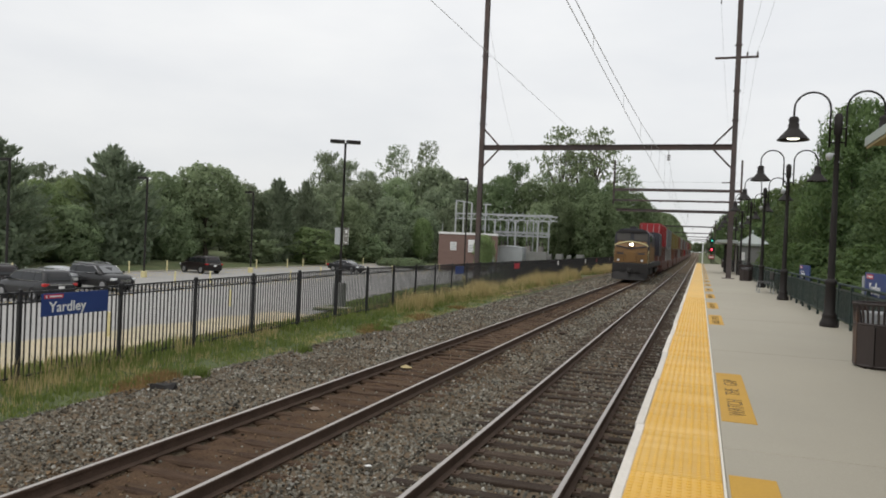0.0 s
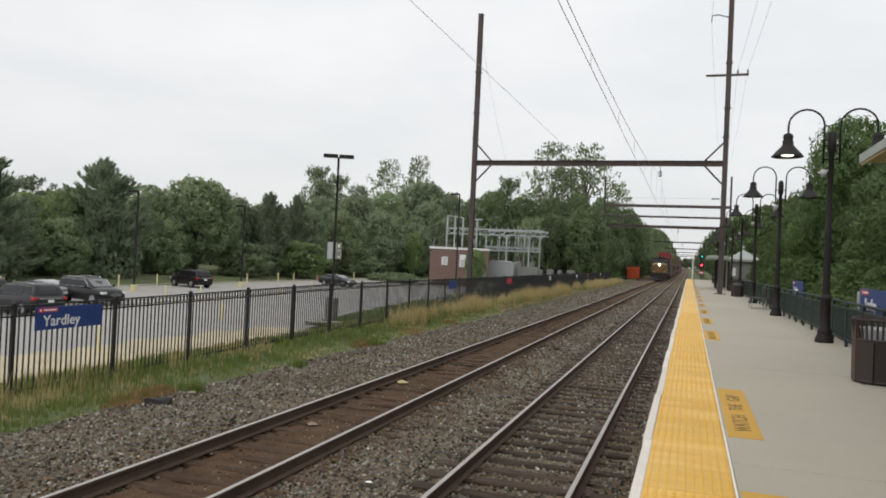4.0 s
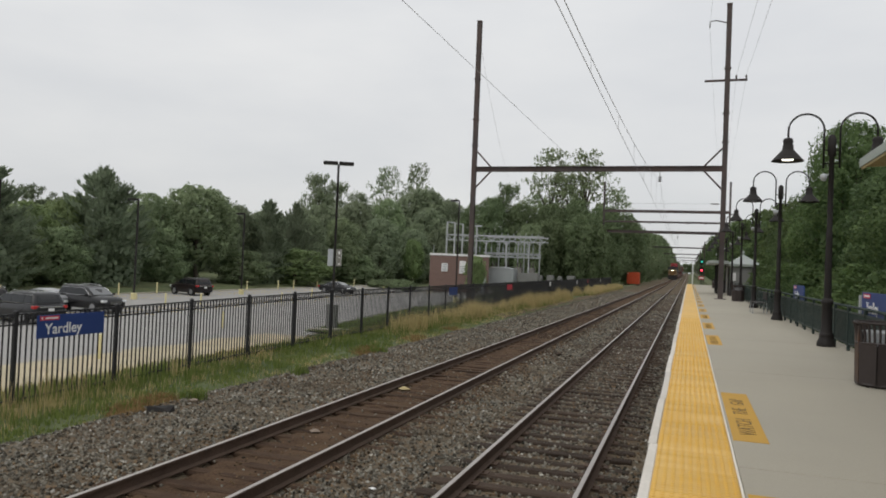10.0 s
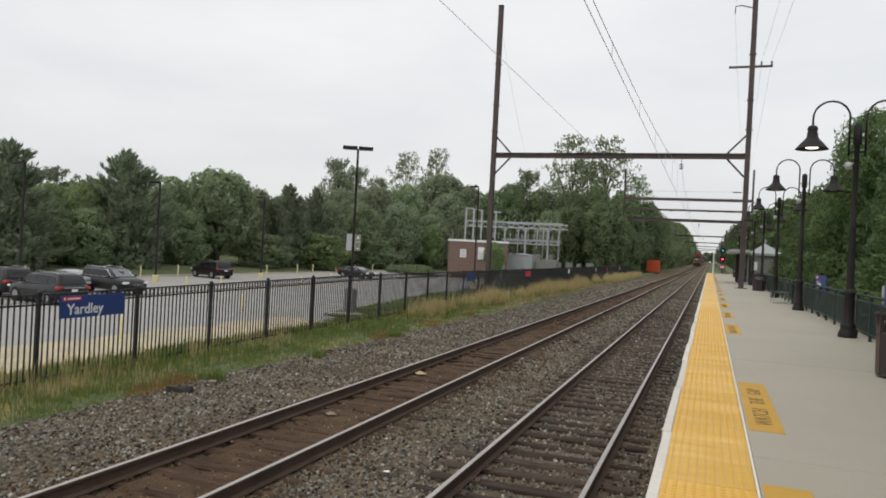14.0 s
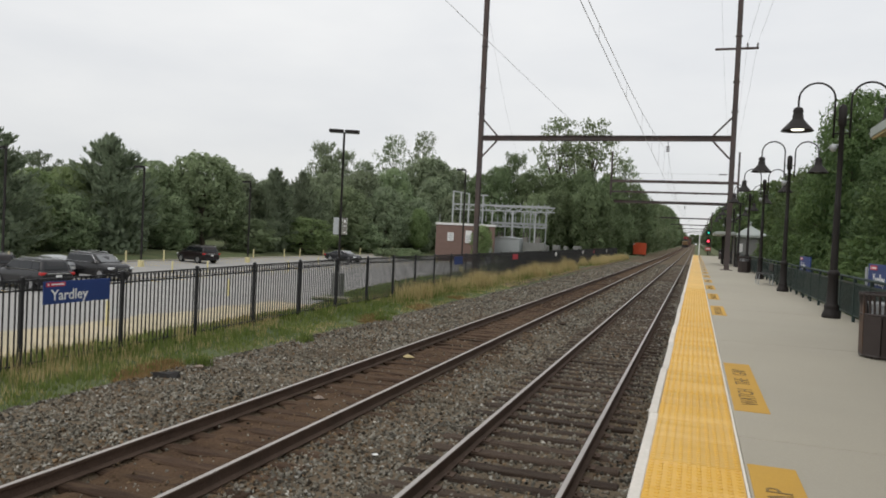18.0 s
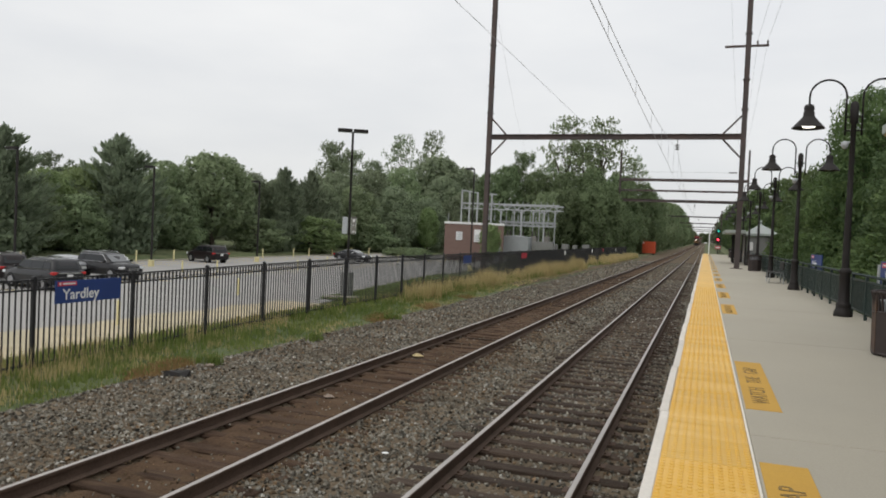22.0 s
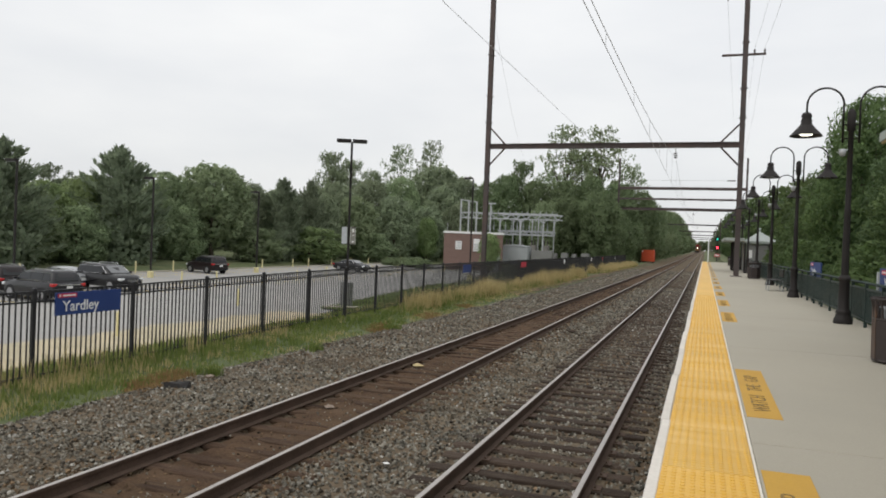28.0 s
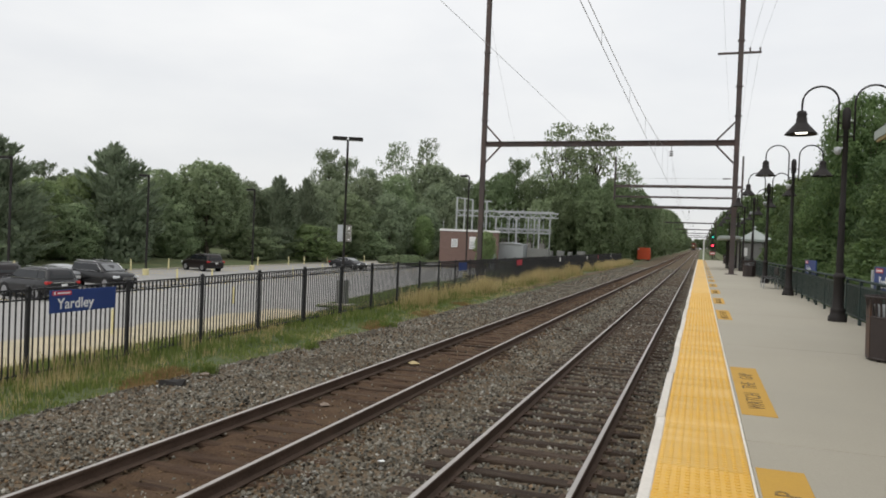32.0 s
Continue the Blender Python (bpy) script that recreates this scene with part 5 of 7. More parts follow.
for y, z0, z1, xa, xb in ((110.0, 6.75, 7.75, -36.6, -21.1), (114.0, 6.9, 7.75, -31.0, -21.1), (112.0, 4.35, 5.15, -31.0, -22.0), (113.2, 4.45, 5.05, -31.0, -22.0)):
    mb = MB()
    mb.box(xa, xb, y - 0.10, y + 0.10, z1 - 0.2, z1)
    tr = part("truss_chord", mb, M_SUBST, sub)
    mb = MB()
    mb.box(xa, xb, y - 0.10, y + 0.10, z0, z0 + 0.16)
    part("bottom_chord", mb, M_SUBST, tr)
    n_ = round((xb - xa) / 0.8)
    for k in range(n_):
        x = xa + (xb - xa) * k / n_
        mb = MB()
        mb.cyl((x, y, z0 + 0.1 if k % 2 else z1 - 0.1), (x + (xb - xa) / n_, y, z1 - 0.1 if k % 2 else z0 + 0.1), 0.06, n=4)
        part("lattice_bar", mb, M_SUBST, tr)
for k, x in enumerate((-30.1, -29.0, -27.9, -26.8, -25.9, -24.9, -24.1, -23.3, -22.4)):
    y = 110.0 if k in (0, 3, 7) else 114.0
    mb = MB()
    mb.box(x - 0.09, x + 0.09, y - 0.09, y + 0.09, 0, 6.75 if y < 112 else 6.9)
    col = part("column", mb, M_SUBST, sub)
    zt = 6.75 if y < 112 else 6.9
    for sg in (-1, 1):
        mb = MB()
        mb.tube([(x, y, zt - 0.75), (x + sg * 0.14, y, zt - 0.35), (x + sg * 0.5, y, zt)], 0.055, 5)
        part("knee_brace", mb, M_SUBST, col)
for k in range(12):
    x = -32.4 + 0.95 * k
    mb = MB()
    for j in range(4):
        mb.lathe([(0.05, 0), (0.15, 0.05), (0.05, 0.2)], 7, (x, 111.2, 5.1 + 0.22 * j))
    mb.tube([(x, 111.2, 6.0), (x, 111.2, 7.6), (x, 110.0, 7.6)], 0.03, 4)
    part("insulator", mb, M_SHED, sub)
    mb = MB()
    mb.tube([(x, 110, 7.75), (x, 110, 8.1)], 0.05, 5)
    part("stub", mb, M_SUBST, sub)
for k in range(4):
    x = -29.4 + 2.0 * k
    mb = MB()
    mb.box(x - 0.5, x + 0.5, 112.2, 113.4, 0.0, 2.9, 0.05)
    tf = part("transformer", mb, M_CONC_D, sub)
    for q in (-0.25, 0.25):
        mb = MB()
        mb.lathe([(0.10, 0), (0.14, 0.1), (0.07, 0.2), (0.13, 0.3), (0.06, 0.4), (0.11, 0.5), (0.04, 0.8), (0, 0.85)], 7, (x + q, 112.8, 2.9), caps=False)
        part("bushing", mb, M_CERAMIC, tf)
shed = thing("metal_cabinet", "grey ribbed metal equipment shed with a shallow roof", "equipment shed", "", (-27.0, 108.2, 0.0))
mb = MB()
mb.box(-2.1, 2.1, -1.4, 1.4, -0.2, 2.35)
part("wall", mb, M_SHED, shed)
for k in range(14):
    mb = MB()
    mb.box(-2.06 + 0.3 * k, -1.99 + 0.3 * k, -1.43, -1.4, 0, 2.3)
    part("rib", mb, M_SHED, shed)
mb = MB()
mb.prism([(-2.2, 2.35), (2.2, 2.35), (0.1, 2.62)], -1.5, 1.5, "y")
part("roof", mb, M_SHED, shed)
for x, y, w in ((-22.9, 108.6, 1.5), (-21.6, 111, 0.35), (-20.2, 112, 0.5), (-18.9, 113, 0.3), (-17.2, 113, 0.55)):
    mb = MB()
    mb.box(x - w, x + w, y - 0.6, y + 0.6, -0.2, 1.3 + 0.6 * min(w, 0.9), 0.04)
    solo("equipment_cabinet", mb, M_PANEL, "grey metal equipment cabinet behind the fence", "cabinet", "equipment cabinets")

# orange equipment box beside the line
ob_ = thing("orange_container", "orange steel equipment container beside the track", "container", "", (-10.8, 155.0, grade(155) - 0.1))
mb = MB()
mb.prism([(-1.25, 0.25), (1.25, 0.25), (1.25, 2.45), (1.0, 2.62), (-1.0, 2.62), (-1.25, 2.45)], -1.2, 1.2, "y")
part("body", mb, M_ORANGE, ob_)
for k in range(5):
    mb = MB()
    mb.box(-1.0 + 0.47 * k, -0.9 + 0.47 * k, -1.26, -1.2, 0.3, 2.4)
    part("rib", mb, M_ORANGE, ob_)
for x in (-0.9, 0.9):
    mb = MB()
    mb.box(x - 0.15, x + 0.15, -1.1, 1.1, -0.2, 0.25)
    part("skid", mb, M_TBLACK, ob_)
mb = MB()
mb.box(-1.22, -0.95, -1.28, -1.2, 2.2, 2.45)
part("lamp", mb, M_WHITE, ob_)

# signal at the platform end
sig = thing("railway_signal", "black colour-light signal with a red and a green lamp", "signal", "", (1.95, 130.0, 0.0))
mb = MB()
mb.cyl((0, 0, -0.4), (0, 0, 5.6), 0.08, n=8)
part("post", mb, M_BRONZE, sig)
for z, m_, nm in ((3.40, M_SIGRED, "red_lamp"), (4.82, M_SIGGRN, "green_lamp")):
    mb = MB()
    mb.lathe([(0.44, 0), (0.44, 0.05)], 20)
    mb.v = [(x, -zz - 0.1, y + z) for x, y, zz in mb.v]
    hd = part("target_disc", mb, M_TBLACK, sig)
    mb = MB()
    mb.lathe([(0.0, 0.06), (0.16, 0.05), (0.16, 0.0)], 16, caps=False)
    mb.v = [(x, -zz - 0.17, y + z) for x, y, zz in mb.v]
    part(nm, mb, m_, hd, "glowing signal lamp")
    mb = MB()
    mb.lathe([(0.30, 0), (0.30, 0.4)], 14, caps=False)
    mb.v = [(x, -zz - 0.15, y + z) for x, y, zz in mb.v if True]
    mb.f = [f_ for f_ in mb.f if sum(mb.v[i][2] for i in f_) / 4 > z]
    part("hood", mb, M_TBLACK, hd)
mb = MB()
mb.box(-0.42, 0.42, -0.16, -0.10, 1.85, 2.35)
part("plate", mb, M_SIGNRED, sig, "small red plate with pale bars")
mb = MB()
mb.box(-0.34, 0.34, -0.17, -0.16, 2.0, 2.2)
part("plate_bar", mb, M_WHITE, sig)
mb = MB()
mb.box(-0.09, 0.09, -0.09, 0.09, -0.4, 4.4, 0.01)
mk = solo("marker_post", mb, M_WHITE, "tall white marker post beside the track end", "post")
mk.location = (0.55, 126.0, 0)


# ---- trees ----
def leaf_mesh(p, nrm, soft, size, narrow=0.68, along=None, rs=None):
    """Numpy arrays of places and normals to arrays of bent leaf sprays: vertices, their soft normals."""
    n = len(p)
    if along is None:
        t = np.cross(nrm, rs.normal(size=(n, 3)))
    else:
        t = along
    t = t / (np.linalg.norm(t, axis=1, keepdims=True) + 1e-9)
    b = np.cross(nrm, t)
    b /= np.linalg.norm(b, axis=1, keepdims=True) + 1e-9
    w = (size * rs.uniform(0.6, 1.35, n))[:, None]
    h = w * narrow * rs.uniform(0.75, 1.25, n)[:, None]
    dip = nrm * (0.22 * w)
    v = np.stack((p - t * w * 0.5, p + b * h * 0.5 - dip * 0.3, p + t * w * 0.5 - dip, p - b * h * 0.5 - dip * 0.3), axis=1)
    flip = np.einsum("ij,ij->i", np.cross(t, b), soft) > 0
    v[flip] = v[flip][:, ::-1]
    return v.reshape(-1, 3), np.repeat(soft, 4, axis=0)


def unit(a):
    return a / (np.linalg.norm(a, axis=1, keepdims=True) + 1e-9)


def clump_leaves(balls, per_area, size, rs, bury=0.22, ragged=0.16, up=0.5, inner=0.3, rough=0.55):
    """Leaves over the outer skin of many overlapping clumps (x, y, z, radius, stretch), none deep inside another."""
    balls = np.array(balls)
    P, D = [], []
    for x, y, z, r, q in balls:
        n = max(6, int(per_area * 12.6 * r * r * q))
        d = unit(rs.normal(size=(n, 3)))
        lump = 1 + 0.10 * np.sin(d @ rs.uniform(-5, 5, 3) + rs.uniform(0, 6)) + 0.08 * np.sin(d @ rs.uniform(-9, 9, 3) + rs.uniform(0, 6))
        rad = r * lump * (1 - inner * rs.random(n) ** 2 + ragged * (rs.random(n) < 0.18) * rs.random(n))
        P.append(d * rad[:, None] * np.array((1, 1, q)) + np.array((x, y, z)))
        D.append(d)
    P, D = np.concatenate(P), np.concatenate(D)
    near = np.full(len(P), 9.0)
    for x, y, z, r, q in balls:
        near = np.minimum(near, np.linalg.norm((P - np.array((x, y, z))) / np.array((1, 1, q)), axis=1) / r)
    keep = near > 1 - bury - inner * 0.5
    P, D = P[keep], D[keep]
    axis = P * np.array((1, 1, 0))
    soft = unit(D * 0.75 + unit(axis) * 0.25 + rs.normal(size=P.shape) * 0.22 + np.array((0, 0, up)))
    nrm = unit(D + rs.normal(size=P.shape) * rough)
    return leaf_mesh(P, nrm, soft, size, 0.58, rs=rs)


def leaf_object_mesh(name, pieces, material):
    """One mesh of four-cornered leaves from arrays, with soft normals."""
    v, nr = np.concatenate([a for a, _ in pieces]), np.concatenate([b for _, b in pieces])
    n = len(v)
    me = bpy.data.meshes.new(name)
    me.vertices.add(n)
    me.vertices.foreach_set("co", v.astype(np.float32).ravel())
    me.loops.add(n)
    me.loops.foreach_set("vertex_index", np.arange(n, dtype=np.int32))
    me.polygons.add(n // 4)
    me.polygons.foreach_set("loop_start", np.arange(0, n, 4, dtype=np.int32))
    me.polygons.foreach_set("use_smooth", np.ones(n // 4, dtype=bool))
    me.update(calc_edges=True)
    me.materials.append(material)
    me.normals_split_custom_set_from_vertices(nr.tolist())
    return me


def limb(mb, p0, p1, r0, r1, rg, n=4, wob=0.08):
    p0, p1 = Vector(p0), Vector(p1)
    L = (p1 - p0).length
    pts = [p0.lerp(p1, i / n) + (Vector((rg.gauss(0, wob), rg.gauss(0, wob), rg.gauss(0, wob * 0.5))) * L * 0.5 if 0 < i < n else Vector()) for i in range(n + 1)]
    mb.tube(pts, [r0 + (r1 - r0) * i / n for i in range(n + 1)], 6)
    return pts[-1]


def conifer_leaves(h, w, rs, rg, trunk, per, size):
    """Whorls of rising boughs, each a fan of needle sprays, round a dark inner cone."""
    P, D, A = [], [], []
    z = h * 0.05
    while z < h * 0.96:
        f = z / h
        reach = w * 0.5 * min(1.0, 1.5 * (1 - f)) ** 0.75 * (1 - 0.25 * max(0.0, 0.3 - f)) + 0.10
        for k in range(6):
            a, L = rg.uniform(0, 6.283), reach * rg.uniform(0.62, 1.16)
            e = 0.10 + 0.75 * f + rg.gauss(0, 0.10)
            out = np.array((math.cos(a) * math.cos(e), math.sin(a) * math.cos(e), math.sin(e)))
            side = np.array((-math.sin(a), math.cos(a), 0.0))
            if k < 2 and f < 0.75:
                limb(trunk, (0, 0, z), tuple(np.array((0, 0, z)) + out * L * 0.75), 0.03, 0.01, rg, 2, 0.02)
            n = int(per * (L + 0.5))
            s = rs.uniform(0.22, 1.0, n) ** 0.8
            fan = rs.normal(size=n) * 0.26 * L * (1.10 - 0.8 * s)
            p = np.array((0, 0, z)) + out * (s * L)[:, None] + side * fan[:, None]
            p[:, 2] += rs.normal(size=n) * 0.13 + 0.10 * L * s * s
            d = unit(out * 0.8 + side * (np.sign(fan) * 0.35)[:, None] + np.array((0, 0, 0.25 + 0.5 * f)) + rs.normal(size=(n, 3)) * 0.28)
            P.append(p)
            D.append(d)
            A.append(np.tile(np.array((math.cos(a), math.sin(a), 0.0)), (n, 1)))
        z += h * 0.031
    n = 60
    P.append(np.column_stack((rs.normal(size=n) * 0.07, rs.normal(size=n) * 0.07, rs.uniform(h * 0.93, h, n))))
    D.append(unit(np.column_stack((rs.normal(size=n) * 0.4, rs.normal(size=n) * 0.4, np.ones(n)))))
    A.append(unit(rs.normal(size=(n, 3)) * np.array((1, 1, 0))))
    P, D, A = np.concatenate(P), np.concatenate(D), np.concatenate(A)
    soft = unit(A * 0.8 + rs.normal(size=P.shape) * 0.25 + np.array((0, 0, 0.75)))
    nrm = np.cross(D, unit(np.cross(D, soft + rs.normal(size=P.shape) * 0.4)))
    return leaf_mesh(P, unit(nrm), soft, size, 0.30, D, rs)


def tree_meshes(kind, seed, leaf, fine):
    """Trunk and crown of one tree 10 m high and 8 m wide, as two meshes. fine: the leaf spray's length."""
    h, w = 10.0, 8.0
    rg, rs = random.Random(seed), np.random.RandomState(seed)
    trunk, pieces = MB(), []
    per = 0.62 / (fine * fine * 0.34)
    if kind == "conifer":
        limb(trunk, (0, 0, -0.3), (0, 0, h * 0.97), 0.20, 0.03, rg, 6, 0.01)
        pieces.append(conifer_leaves(h, w, rs, rg, trunk, 19.0, fine * 1.7))
        cone = [(0, 0, h * f, w * 0.5 * (1 - f) * 0.72, 1.0) for f in (0.10, 0.2, 0.3, 0.42, 0.54, 0.66, 0.77, 0.86)]
        pieces.append(clump_leaves(cone, 14.0, fine * 1.7, rs, 0.25, 0.2, 0.4))
    elif kind in ("airy", "sparse", "umbrella"):
        top = h * 0.62
        limb(trunk, (0, 0, -0.3), (rg.gauss(0, 0.2), rg.gauss(0, 0.2), top), 0.17, 0.07, rg, 6, 0.02)
        lo, hi, nb, br = {"airy": (0.30, 0.97, 85, 0.80), "sparse": (0.30, 0.985, 120, 0.58), "umbrella": (0.78, 0.97, 26, 0.75)}[kind]
        heads = [(rg.uniform(-0.9, 0.9), rg.uniform(-0.9, 0.9)) for _ in range(4)]
        balls = []
        for k in range(nb):
            f = lo + (hi - lo) * rg.random() ** 0.85
            a = rg.uniform(0, 6.283)
            env = math.sqrt(max(0.06, 1 - ((f - 0.60) / 0.42) ** 2)) if kind != "umbrella" else math.sqrt(max(0.1, 1 - ((f - 0.85) / 0.14) ** 2))
            R = w * 0.5 * env * math.sqrt(rg.uniform(0.05, 1.0)) * 0.93
            hx, hy = heads[k % 4]
            lean = max(0.0, f - 0.6) * 1.6
            c = (R * math.cos(a) * (1 - 0.35 * lean) + hx * lean * 1.5, R * math.sin(a) * (1 - 0.35 * lean) + hy * lean * 1.5, f * h)
            r = br * rg.uniform(0.55, 1.2)
            balls.append((*c, r, 0.68))
            if rg.random() < 0.34:
                limb(trunk, (0, 0, min(top, c[2] * 0.66)), (c[0] * 0.95, c[1] * 0.95, c[2]), 0.05, 0.012, rg, 3, 0.06)
        pieces.append(clump_leaves(balls, per * {"airy": 0.62, "sparse": 0.36, "umbrella": 1.0}[kind], fine, rs, 9.0, 0.45, 0.5, 0.75, 0.9))
    else:
        skirt = {"round": 0.17, "wall": 0.02, "bush": 0.0, "willow": 0.10, "dome": 0.22}[kind]
        mid = {"round": 0.55, "wall": 0.35, "bush": 0.35, "willow": 0.50, "dome": 0.56}[kind]
        top = h * 0.5
        limb(trunk, (0, 0, -0.3), (rg.gauss(0, 0.12), rg.gauss(0, 0.12), top), 0.24, 0.12, rg, 5, 0.02)
        balls = []
        nb = {"round": 46, "wall": 54, "bush": 26, "willow": 52, "dome": 64}[kind]
        for k in range(nb):
            f = skirt + 0.06 + (0.93 - skirt) * ((k + rg.random()) / nb) ** 0.9
            a = k * 2.39996 + rg.uniform(-0.5, 0.5)
            env = math.sqrt(max(0.02, 1 - ((f - mid) / (1.02 - mid if f > mid else mid - skirt + 0.12)) ** 2))
            r = w * 0.5 * rg.uniform(0.16, 0.36) * (0.82 if kind in ("dome", "willow") else 1)
            R = max(0.0, w * 0.5 * env * (rg.uniform(0.88, 1.04) if kind in ("dome", "round") else rg.uniform(0.72, 1.10)) - r * 0.8)
            zz = min(f * h, h - r * 0.9)
            balls.append((R * math.cos(a), R * math.sin(a), zz, r, 1.2 if kind == "willow" else 0.85))
            if k % 3 == 0:
                limb(trunk, (0, 0, min(top, zz * 0.6)), (R * 0.9 * math.cos(a), R * 0.9 * math.sin(a), zz), 0.09, 0.02, rg, 3, 0.06)
        pieces.append(clump_leaves(balls, per, fine, rs, 0.20, 0.22))
        core = [(0, 0, h * f, w * 0.5 * 0.74 * math.sqrt(max(0.05, 1 - ((f - mid) / (1.0 - mid if f > mid else mid - skirt + 0.12)) ** 2)), 0.8) for f in (skirt + 0.10, mid - 0.12, mid + 0.05, mid + 0.2, 0.84)]
        pieces.append(clump_leaves(core, per * 0.28, fine * 1.9, rs, 0.3, 0.0, 0.4))
    return trunk.mesh("trunk", M_BARK, True), leaf_object_mesh("crown", pieces, M_LEAF[leaf])


KINDS = {}


def tree(kind, x, y, h, w, leaf, seed, label, fine=0.30, group="trees round the station", name="tree", turn=None):
    """One tree; trees of one kind and seed share their meshes, scaled."""
    key = (kind, leaf, seed, fine)
    if key not in KINDS:
        KINDS[key] = tree_meshes(kind, seed, leaf, fine)
    tm, cm = KINDS[key]
    top = thing(name, label, "bush" if kind == "bush" else "tree", group, (x, y, ground_z(x, y)), (x * 37 + y * 53) % 360 if turn is None else turn)
    top.scale = (w / 8.0, w / 8.0, h / 10.0)
    part("trunk", tm, M_BARK, top)
    part("crown", cm, M_LEAF[leaf], top)
    return top


DEC, CON, SPA = "broad-leaved tree with a full dark green summer crown", "tall dark green conifer with layered branches", "tall tree with an open airy crown and visible limbs"
LABELS = {"conifer": CON, "round": DEC, "dome": "wide domed broad-leaved tree with a full green crown", "airy": SPA, "sparse": SPA, "umbrella": "thin pine with a flat dark tuft at its top", "wall": "dense broad-leaved tree with green foliage down to the ground",
          "willow": "broad tree with drooping light green foliage", "bush": "low light green thicket at the foot of the trees"}
LT = "trees behind the parking lot"
# behind the parking lot, mostly in leaf tones paled for haze
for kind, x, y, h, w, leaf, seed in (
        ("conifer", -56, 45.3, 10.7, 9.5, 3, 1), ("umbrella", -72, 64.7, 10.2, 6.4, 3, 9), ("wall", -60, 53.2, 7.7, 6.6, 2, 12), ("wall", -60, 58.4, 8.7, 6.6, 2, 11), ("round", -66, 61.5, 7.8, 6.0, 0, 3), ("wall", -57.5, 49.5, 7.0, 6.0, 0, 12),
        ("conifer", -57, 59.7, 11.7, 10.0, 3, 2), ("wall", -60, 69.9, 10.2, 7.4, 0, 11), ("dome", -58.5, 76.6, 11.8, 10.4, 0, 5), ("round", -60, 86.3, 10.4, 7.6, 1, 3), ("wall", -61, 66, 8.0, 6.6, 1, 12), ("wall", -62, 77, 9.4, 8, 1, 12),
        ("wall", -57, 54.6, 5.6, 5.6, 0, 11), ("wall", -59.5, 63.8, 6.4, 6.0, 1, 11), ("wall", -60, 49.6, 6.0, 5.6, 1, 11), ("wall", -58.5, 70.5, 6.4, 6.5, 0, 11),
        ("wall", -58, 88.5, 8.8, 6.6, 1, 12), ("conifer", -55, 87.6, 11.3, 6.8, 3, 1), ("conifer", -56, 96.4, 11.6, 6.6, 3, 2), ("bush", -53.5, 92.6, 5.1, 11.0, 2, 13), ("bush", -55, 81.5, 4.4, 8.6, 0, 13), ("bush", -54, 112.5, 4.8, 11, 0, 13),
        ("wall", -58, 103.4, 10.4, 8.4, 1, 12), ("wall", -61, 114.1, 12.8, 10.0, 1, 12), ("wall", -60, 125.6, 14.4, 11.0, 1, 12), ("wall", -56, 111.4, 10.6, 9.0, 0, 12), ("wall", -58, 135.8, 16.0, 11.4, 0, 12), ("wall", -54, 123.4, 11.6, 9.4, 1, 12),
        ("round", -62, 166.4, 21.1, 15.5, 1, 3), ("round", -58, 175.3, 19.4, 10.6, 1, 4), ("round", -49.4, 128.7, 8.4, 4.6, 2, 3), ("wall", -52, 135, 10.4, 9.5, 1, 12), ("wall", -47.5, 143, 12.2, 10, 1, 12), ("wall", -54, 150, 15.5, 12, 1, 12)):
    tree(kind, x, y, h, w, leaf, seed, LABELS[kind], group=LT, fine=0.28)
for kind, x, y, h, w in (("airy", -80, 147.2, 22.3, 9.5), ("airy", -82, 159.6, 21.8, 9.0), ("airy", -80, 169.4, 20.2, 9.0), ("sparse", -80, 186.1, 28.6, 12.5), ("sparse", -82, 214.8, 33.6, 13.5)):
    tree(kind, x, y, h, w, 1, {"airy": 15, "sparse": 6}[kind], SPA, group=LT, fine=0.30)
